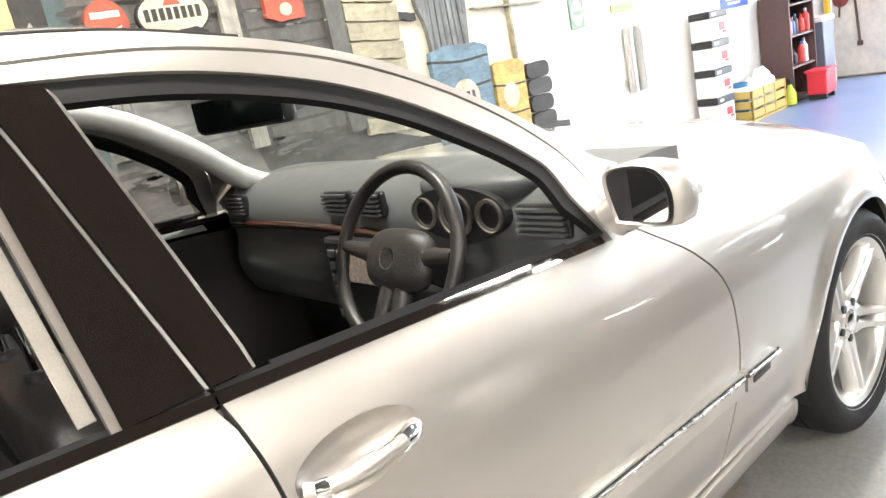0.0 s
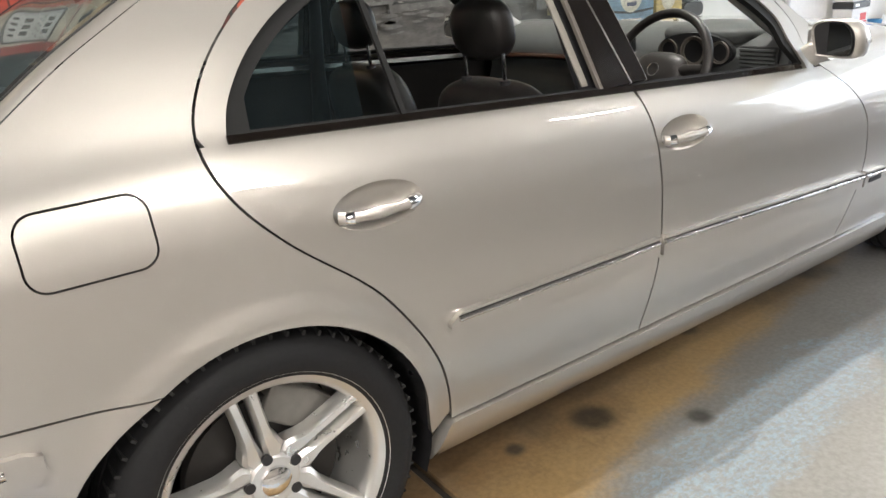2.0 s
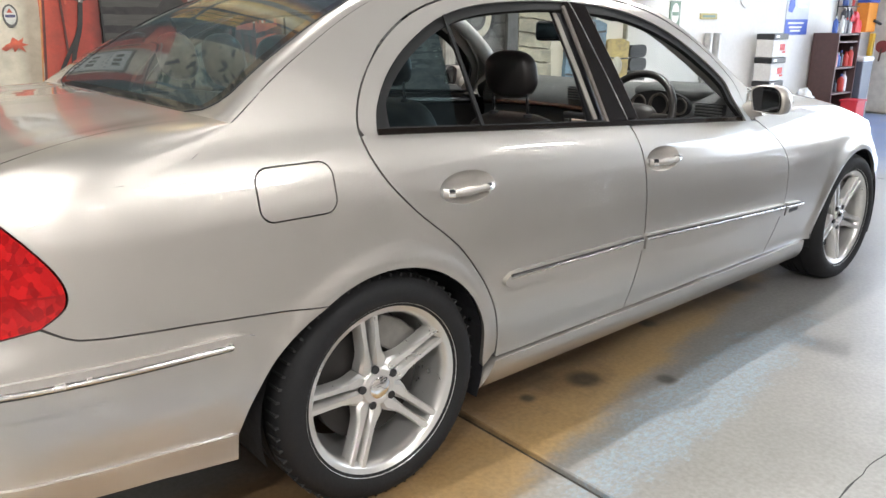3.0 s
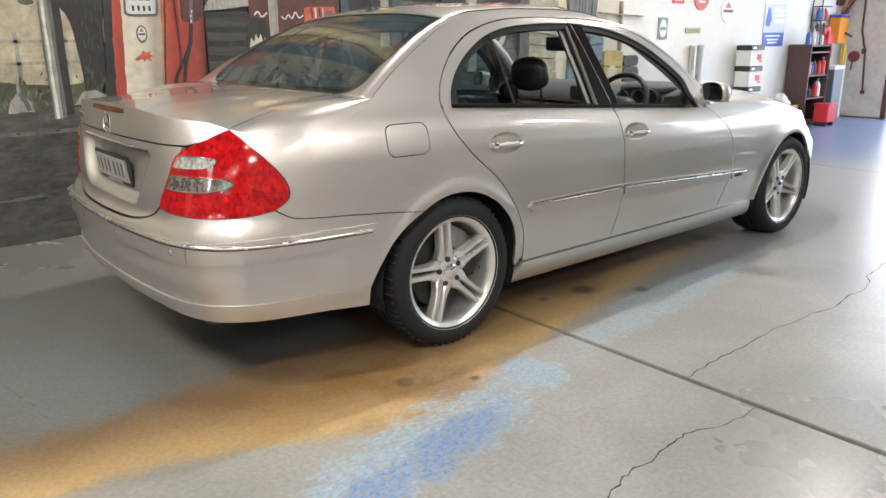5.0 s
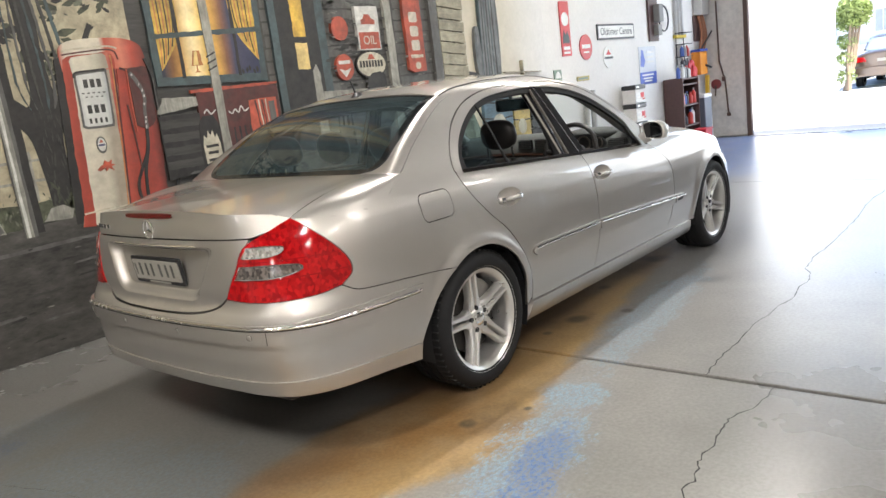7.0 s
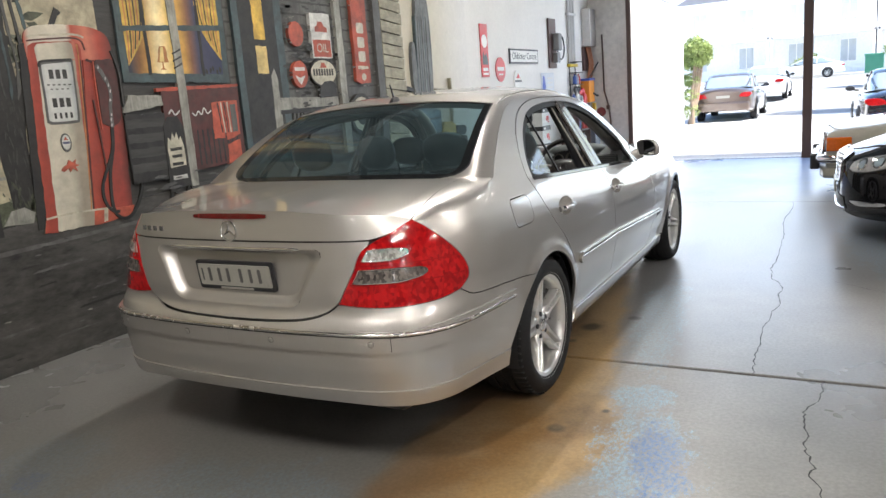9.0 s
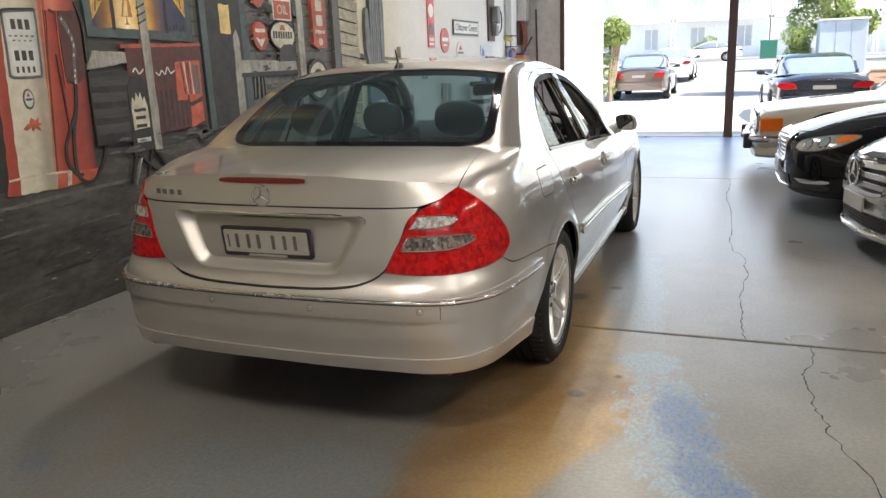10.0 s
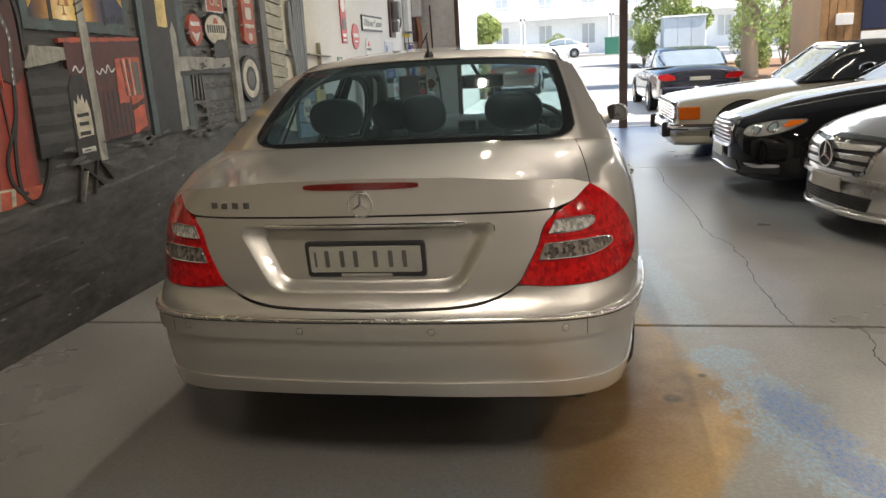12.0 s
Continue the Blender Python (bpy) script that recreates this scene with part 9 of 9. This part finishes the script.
SILVER_ROWS = [(0.10, 0.14, 0.22, 0.50, 0.685), (0.06, 0.40, 0.20, 0.52, 0.705), (-0.03, 0.60, 0.19, 0.56, 0.73), (-0.14, 0.74, 0.18, 0.62, 0.77), (-0.34, 0.835, 0.175, 0.69, 0.835), (-0.7, 0.88, 0.17, 0.76, 0.91), (-1.4, 0.89, 0.17, 0.82, 1.0), (-2.4, 0.89, 0.17, 0.86, 1.02), (-3.4, 0.885, 0.18, 0.88, 1.03), (-4.3, 0.84, 0.24, 0.84, 1.04), (-4.6, 0.76, 0.30, 0.78, 0.98)]
sal3 = parked_car("pale_silver_saloon", pose(2.36, -2.53, 0, 0, 0, 10), "pale silver saloon with slatted grille, nose to the aisle", PALESILVER, SILVER_ROWS,
                  [(-1.25, 0.68, 0.96, 0.99), (-1.7, 0.74, 0.99, 1.24), (-2.1, 0.75, 1.0, 1.41), (-2.7, 0.75, 1.01, 1.45), (-3.2, 0.74, 1.01, 1.40), (-3.6, 0.72, 1.02, 1.22), (-4.0, 0.68, 1.02, 1.05)], (-0.86, -3.62), 0.325)
flank, nose = surface(SILVER_ROWS, 180), surface(SILVER_ROWS, 90)
lay("arch_opening", flank, arch_shape(0.86, 0.32, 0.385), SATIN, sal3, 0.003, 0.0)
lay("arch_lip", flank, arch_shape(0.86, 0.32, 0.405), PALESILVER, sal3, 0.012, 0.012, holes=[arch_shape(0.86, 0.32, 0.380)])
grille_o = curve([(-0.36, 0.475), (-0.44, 0.60), (-0.455, 0.685), (-0.40, 0.705), (0, 0.712), (0.40, 0.705), (0.455, 0.685), (0.44, 0.60), (0.36, 0.475), (0, 0.462)])
lay("grille", nose, inset(grille_o, 0.015), SATIN, sal3, 0.004, 0.0)
lay("grille_frame", nose, grille_o, CHROME, sal3, 0.020, 0.020, 0.02, holes=[inset(grille_o, 0.022)])
for k in range(3):
    z0 = 0.508 + 0.062 * k
    lay("grille_slat", nose, [(-0.37 - 0.024 * k, z0), (0.37 + 0.024 * k, z0), (0.375 + 0.024 * k, z0 + 0.030), (-0.375 - 0.024 * k, z0 + 0.030)], PALESILVER, sal3, 0.022, 0.026, 0.04)
    lay("slat_trim", nose, [(-0.37 - 0.024 * k, z0 + 0.031), (0.37 + 0.024 * k, z0 + 0.031), (0.37 + 0.024 * k, z0 + 0.037), (-0.37 - 0.024 * k, z0 + 0.037)], CHROME, sal3, 0.024, 0.010, 0.04)
part("badge_ring", tube([(0.088 * math.cos(a), 0.145, 0.590 + 0.088 * math.sin(a)) for a in np.linspace(0, 2 * math.pi, 29)[:-1]], 0.009, 8, closed=True), CHROME, sal3, smooth=60)
part("badge_disc", moved(turned([(0.002, 0.0), (0.086, 0.0), (0.086, 0.012), (0.002, 0.012)], 28, "y"), Matrix.Translation((0, 0.128, 0.590))), SATIN, sal3)
for k in range(3):
    a = radians(90 + 120 * k)
    part("badge_spoke", tube([(0, 0.147, 0.590), (0.082 * math.cos(a), 0.147, 0.590 + 0.082 * math.sin(a))], [0.014, 0.004], 6), CHROME, sal3)
lay("bumper_top", nose, [(-0.70, 0.425), (0.70, 0.425), (0.70, 0.455), (-0.70, 0.455)], PALESILVER, sal3, 0.028, 0.03, 0.04)
lay("air_intake", nose, [(-0.40, 0.24), (0.40, 0.24), (0.44, 0.335), (-0.44, 0.335)], SATIN, sal3, 0.006, 0.0)
for k in range(4):
    lay("intake_bar", nose, [(-0.40, 0.255 + 0.022 * k), (0.40, 0.255 + 0.022 * k), (0.40, 0.261 + 0.022 * k), (-0.40, 0.261 + 0.022 * k)], GAP, sal3, 0.012, 0.004, 0.05)
part("lip", tube([tuple(nose["fn"](np.array([u]), np.array([0.215]))[0] + np.array([0, 0.02, -0.01])) for u in np.linspace(-0.62, 0.62, 17)], 0.022, 8), PALESILVER, sal3, smooth=60)
part("number_plate", box(-0.19, 0.19, 0.125, 0.14, 0.345, 0.445, 0.003), PLATEWHITE, sal3)
for az, sg in ((130, 1), (50, -1)):
    corner = surface(SILVER_ROWS, az)
    flip = lambda pts: [(sg * a_, b_) for a_, b_ in pts]
    shape = curve([(0.50, 0.53), (0.50, 0.665), (0.62, 0.70), (0.84, 0.745), (0.98, 0.755), (0.93, 0.66), (0.80, 0.575), (0.64, 0.53)])
    lay("lamp_bowl", corner, flip(inset(shape, -0.008)), SATIN, sal3, 0.002, 0.0, 0.02)
    lay("head_lamp", corner, flip(shape), LAMPGLASS, sal3, 0.006, 0.010, 0.02, label="clear angular head lamp")
    for cu, cz, rr in ((0.61, 0.615, 0.046), (0.76, 0.648, 0.050)):
        lay("lamp_ring", corner, flip(ellipse(cu, cz, rr, rr, 24)), CHROME, sal3, 0.009, 0.004, 0.02, holes=[flip(ellipse(cu, cz, rr * 0.78, rr * 0.78, 24))])
        lay("lamp_lens", corner, flip(ellipse(cu, cz, rr * 0.7, rr * 0.7, 20)), SKYGLASS, sal3, 0.010, 0.003, 0.02)
    lay("fog_intake", corner, flip([(0.52, 0.27), (0.78, 0.27), (0.80, 0.33), (0.50, 0.33)]), SATIN, sal3, 0.005, 0.0, 0.03)


# cars out on the street
def street_car(name, m, label, paint, lamps=RED):
    c = parked_car(name, m, label, paint,
                   [(0.0, 0.60, 0.32, 0.52, 0.60), (-0.2, 0.82, 0.22, 0.66, 0.78), (-0.8, 0.88, 0.19, 0.76, 0.92), (-2.2, 0.90, 0.19, 0.84, 1.0), (-3.6, 0.89, 0.2, 0.88, 1.04), (-4.3, 0.85, 0.26, 0.86, 1.04), (-4.58, 0.80, 0.30, 0.80, 0.98), (-4.62, 0.76, 0.34, 0.70, 0.86)],
                   [(-1.2, 0.68, 0.96, 0.99), (-1.7, 0.74, 0.99, 1.26), (-2.1, 0.75, 1.0, 1.42), (-2.8, 0.75, 1.01, 1.46), (-3.3, 0.74, 1.01, 1.41), (-3.7, 0.72, 1.02, 1.22), (-4.1, 0.68, 1.02, 1.05)], (-0.85, -3.6), 0.32, SKYGLASS)
    for sg in (-1, 1):
        part("tail_lamp", moved(prism(curve([(-0.15, -0.06), (0.08, -0.07), (0.19, -0.03), (0.21, 0.05), (0.10, 0.075), (-0.08, 0.05)]) if sg > 0 else curve([(0.15, -0.06), (-0.08, -0.07), (-0.19, -0.03), (-0.21, 0.05), (-0.10, 0.075), (0.08, 0.05)]), 0.22, "y", 0.012), Matrix.Translation((sg * 0.62, -4.665, 0.80))), lamps, c)
        part("door_mirror", moved(turned([(0.01, -0.06), (0.07, -0.04), (0.07, 0.05), (0.02, 0.09)], 14, "y"), Matrix.Translation((sg * 0.97, -1.55, 1.02)) @ Matrix.Diagonal((1.35, 0.8, 0.85, 1))), SATIN, c, smooth=50)
        part("mirror_foot", tube([(sg * 0.80, -1.52, 0.965), (sg * 0.92, -1.54, 1.0)], 0.028, 8), SATIN, c)
    part("number_plate", box(-0.2, 0.2, -4.655, -4.60, 0.72, 0.80), PLATEWHITE, c)
    part("rear_bumper", box(-0.78, 0.78, -4.70, -4.45, 0.32, 0.60, 0.06, 3), paint, c)
    return c


BRONZE = car_paint("bronze_paint", (0.115, 0.080, 0.062), 0.6, 0.3)
NAVYP = car_paint("dark_blue_paint", (0.015, 0.018, 0.030), 0.3, 0.25)
WHITEP = car_paint("white_paint", (0.75, 0.75, 0.75), 0.0, 0.3, 0.02)
street_car("bronze_saloon", pose(26.6, 1.40, 0, 0, 0, -90), "bronze saloon parked outside by the wall", BRONZE)
street_car("dark_saloon", pose(17.6, -3.0, 0, 0, 0, -88) @ Matrix.Diagonal((1, 1, 0.90, 1)), "dark blue saloon parked outside the doorway", NAVYP)
street_car("white_street_car", pose(36.5, 1.2, 0.25, 0, 0, -90), "white car parked along the street", WHITEP)
street_car("white_estate", pose(58.2, 3.0, 0.78, 0, 0, 2), "white car parked across the far street", WHITEP)

# ---- outside ----
PALEBRICK = mat("white_brick", (0.72, 0.70, 0.67), 0.85, bump=0.4, grain=20)
setting("wall_yard", box(10.95, 20.2, 2.25, 2.5, -0.05, 3.4), PALEBRICK, "white painted brick wall of the yard", "wall")
bm = bmesh.new()
vs = [bm.verts.new(p) for p in ((24, -90, -0.011), (24, 90, -0.011), (56, 90, 0.76), (56, -90, 0.76), (160, 90, 0.9), (160, -90, 0.9))]
bm.faces.new((vs[0], vs[3], vs[2], vs[1]))
bm.faces.new((vs[3], vs[5], vs[4], vs[2]))
setting("road", bm, ASPHALT, "worn grey asphalt street rising gently", "road")
setting("pavement", box(60.5, 64, -60, 60, 0.6, 0.95, 0.02), mat("pale_pavement", (0.45, 0.44, 0.42), 0.9), "raised concrete footpath of the street", "pavement")
# terrace house across the street
RENDERED = mat("blue_grey_render", (0.78, 0.81, 0.84), 0.85, bump=0.2, grain=6)
FRAMEW = mat("white_window_frame", (0.82, 0.82, 0.82), 0.6)
# pane colour made pale in place of the bright haze outside
HOUSEGLASS = mat("pale_window_glass", (0.42, 0.46, 0.50), 0.08, coat=0.5)
SLATE = mat("slate_roof", (0.24, 0.24, 0.26), 0.7)


def house(y, w, wall_mat, seed):
    random.seed(seed)
    h = thing("terrace_house", pose(66, y, 0.9), "two-storey rendered terrace house with balconies", "house", "houses across the street")
    part("wall", box(0, 8, -w / 2, w / 2, 0, 6.6), wall_mat, h)
    part("roof", prism([(-w / 2 - 0.3, 6.6), (w / 2 + 0.3, 6.6), (0, 8.6)], 8.2, "x"), SLATE, h)
    part("balcony_floor", box(-1.5, 0, -w / 2, w / 2, 3.1, 3.3), FRAMEW, h)
    for k in range(int(w / 0.22)):
        part("baluster", box(-1.48, -1.44, -w / 2 + 0.22 * k, -w / 2 + 0.22 * k + 0.04, 3.3, 4.2), FRAMEW, h)
    part("balcony_rail", box(-1.52, -1.40, -w / 2, w / 2, 4.2, 4.28), FRAMEW, h)
    for sgn in (-1, 1):
        part("veranda_post", box(-1.5, -1.36, sgn * (w / 2 - 0.1) - 0.07, sgn * (w / 2 - 0.1) + 0.07, 0, 6.3), FRAMEW, h)
    for z in (0.9, 4.0):
        for yy in (-w / 4, w / 4):
            win = new("window")
            win.parent = h
            win.matrix_basis = pose(0, yy, z)
            part("frame", box(-0.06, 0.02, -0.62, 0.62, 0, 1.8, 0.01), FRAMEW, win)
            part("pane", box(-0.075, -0.06, -0.54, -0.03, 0.08, 1.72), HOUSEGLASS, win)
            part("pane", box(-0.075, -0.06, 0.03, 0.54, 0.08, 1.72), HOUSEGLASS, win)


for k, (y, mm) in enumerate(((15, FRAMEW), (7.5, RENDERED), (0.0, RENDERED), (-7.5, FRAMEW), (-15, RENDERED), (-22.5, FRAMEW))):
    house(y, 7.4, mm, k)
LEAF = mat("green_leaves", (0.25, 0.31, 0.09), 0.6, vary=0.5, grain=4)
BARK = mat("grey_brown_bark", (0.26, 0.19, 0.13), 0.9, bump=0.6, grain=15)


def leaves(name, blobs, count, size, seed, parent=None):
    """A crown of many small leaves scattered in clumps."""
    rng = np.random.default_rng(seed)
    verts, faces = [], []
    for cx, cy, cz, r, share in blobs:
        for _ in range(int(count * share)):
            d = rng.normal(size=3)
            d /= np.linalg.norm(d)
            p = np.array([cx, cy, cz]) + d * r * rng.uniform(0.35, 1.0) ** 0.5 * np.array([1, 1, 0.85])
            u, v = rng.normal(size=3), rng.normal(size=3)
            u /= np.linalg.norm(u)
            v -= u * (u @ v)
            v /= np.linalg.norm(v)
            s_ = size * rng.uniform(0.6, 1.3)
            i = len(verts)
            verts += [tuple(p - u * s_), tuple(p + v * s_ * 0.45), tuple(p + u * s_), tuple(p - v * s_ * 0.45)]
            faces.append((i, i + 1, i + 2, i + 3))
    me = bpy.data.meshes.new(name)
    me.from_pydata(verts, [], faces)
    me.materials.append(LEAF)
    ob = new(name, me)
    ob.parent = parent
    return ob


def tree(x, y, z, h, spread, seed, label, low=0.5):
    t = thing("tree", pose(x, y, z), label, "tree")
    random.seed(seed)
    part("trunk", tube([tuple(p) for p in spline([(0, 0, -0.1), (0.1, 0.05, h * 0.25), (0.0, 0.15, h * 0.5), (0.2, 0.1, h * 0.8)], 5)], [0.30 - 0.011 * k for k in range(16)], 12), BARK, t, smooth=60)
    blobs = []
    for k in range(9):
        a = random.uniform(0, 6.28)
        d = random.uniform(0.35, 1.0) * spread
        b = (d * math.cos(a), d * math.sin(a), h * random.uniform(low, 1.0))
        part("limb", tube([(0, 0.1, h * 0.40), (b[0] * 0.5, b[1] * 0.5, b[2] * 0.75), b], [0.12, 0.07, 0.03], 8), BARK, t, smooth=60)
        blobs.append((*b, spread * random.uniform(0.35, 0.55), 1 / 9))
    leaves("crown", blobs, 9000, 0.11, seed, t)


tree(24.0, -6.45, 0.0, 6.5, 2.9, 3, "leafy street tree with a thick brown trunk", low=0.36)
tree(40, -6.2, 0.4, 5.0, 2.0, 21, "leafy tree behind the garden shed", low=0.42)
tree(50, -14, 0.6, 8, 3.2, 7, "leafy street tree across the road")


def shrub(x, y, z, r, h, seed, label):
    t = thing("shrub", pose(x, y, z), label, "shrub")
    random.seed(seed)
    part("stem", tube([(0, 0, -0.05), (0.05, 0, h * 0.6)], [0.05, 0.02], 8), BARK, t)
    for k in range(5):
        a = k * 1.25
        part("branch", tube([(0, 0, 0.1), (0.4 * r * math.cos(a), 0.4 * r * math.sin(a), h * 0.7)], [0.025, 0.01], 6), BARK, t)
    leaves("crown", [(random.uniform(-0.5, 0.5) * r, random.uniform(-0.5, 0.5) * r, h * random.uniform(0.3, 0.85), r * random.uniform(0.4, 0.65), 1 / 8) for _ in range(8)], 5200, 0.055, seed, t)


bush = thing("standard_bush", pose(21.5, 2.08, 0), "round clipped green bush on a dark stem", "bush")
for k in range(4):
    part("stem", tube([(0.06 * k - 0.1, 0.12 + 0.05 * k, -0.02), (0.05 * k - 0.05, 0.16 - 0.05 * k, 0.8), (0.10 * k - 0.15, 0.05 - 0.06 * k, 1.85)], [0.07, 0.055, 0.03], 8), BARK, bush, smooth=60)
leaves("crown", [(0, 0, 2.18, 0.48, 0.55), (0.05, 0.16, 1.92, 0.36, 0.2), (-0.02, -0.14, 2.02, 0.36, 0.15), (0, 0.05, 2.45, 0.28, 0.1)], 3800, 0.05, 2, bush)
leaves("lower_leaves", [(0.05, 0.2, 1.35, 0.26, 0.4), (0.05, 0.22, 0.9, 0.26, 0.3), (0.05, 0.22, 0.4, 0.28, 0.3)], 900, 0.05, 9, bush)
for sx0, sy0, r, hh, sd in ((30.0, -9.0, 1.2, 2.5, 4), (29.0, -7.6, 0.7, 1.5, 5), (32.0, -11.6, 1.4, 2.6, 6), (33.5, -8.4, 1.3, 3.0, 14), (27.5, -10.2, 0.8, 1.5, 15), (38.0, -4.2, 0.9, 2.6, 16)):
    shrub(sx0, sy0, 0.1, r, hh, sd, "dense green shrub in the garden bed beside the yard")
bm = prism([(23.2, -5.75), (25.0, -5.5), (36.0, -7.1), (37.0, -16.0), (23.0, -16.0)], 0.14, "z")
for v in bm.verts:
    v.co.z += max(0.0, v.co.x - 24) * 0.0241 - (0.1 if v.co.z < 0.05 else 0.0)
setting("garden_bed", bm, mat("brown_mulch", (0.22, 0.13, 0.075), 0.95, bump=0.8, grain=30, vary=0.4), "brown mulch of the garden bed under the trees", "garden bed")
shrub(62, 1, 0.95, 1.2, 1.6, 8, "low green shrub before the houses")
wb = thing("wheelie_bin", pose(56.5, -4.0, 0.78), "green wheeled rubbish bin at the kerb", "bin")
part("bin_body", prism([(-0.45, 0.1), (0.45, 0.1), (0.6, 1.25), (-0.6, 1.25)], 1.1, "y", 0.03), mat("bin_green", (0.05, 0.22, 0.14), 0.5), wb)
part("lid", box(-0.64, 0.64, -0.04, 1.14, 1.25, 1.36, 0.03), mat("bin_green", (0.05, 0.22, 0.14), 0.5), wb)
shed = thing("garden_shed", pose(36, -4.95, 0.12), "pale blue-grey panelled metal garden shed", "shed")
SHEDBLUE = mat("pale_blue_grey_sheet", (0.50, 0.56, 0.62), 0.5, vary=0.06)
part("shed_body", box(0.03, 1.6, -1.94, 0.0, 0, 2.5, 0.01), SHEDBLUE, shed)
for k in range(3):
    part("shed_panel", box(0, 0.028, -0.65 * k - 0.62, -0.65 * k, 0.02, 2.48, 0.008), SHEDBLUE, shed)
part("shed_roof", box(-0.08, 1.7, -2.02, 0.08, 2.5, 2.58, 0.01), FRAMEW, shed)
# timber gatehouse beside the yard
TIMBER = mat("orange_brown_timber", (0.36, 0.20, 0.09), 0.6, grain=12, vary=0.3)
kiosk = thing("timber_hut", pose(12.2, -5.15, 0), "orange-brown timber hut beside the doorway", "hut")
part("wall", box(0, 2.0, -2.6, 0, 0, 3.2, 0.01), TIMBER, kiosk)
for k in range(4):
    part("board", box(-0.02, 0.0, -0.14 * k - 0.13, -0.14 * k, 0.0, 3.2, 0.004), TIMBER, kiosk)
part("sign", box(-0.05, -0.02, -2.4, -0.70, 1.45, 2.8, 0.008), mat("navy_board", (0.012, 0.02, 0.06), 0.5), kiosk)
part("sign_frame", box(-0.06, -0.02, -0.55, -0.25, 1.55, 1.75, 0.006), FRAMEW, kiosk)
part("white_panel", box(-0.045, -0.02, -2.4, -0.70, 0.3, 1.42, 0.008), FRAMEW, kiosk)
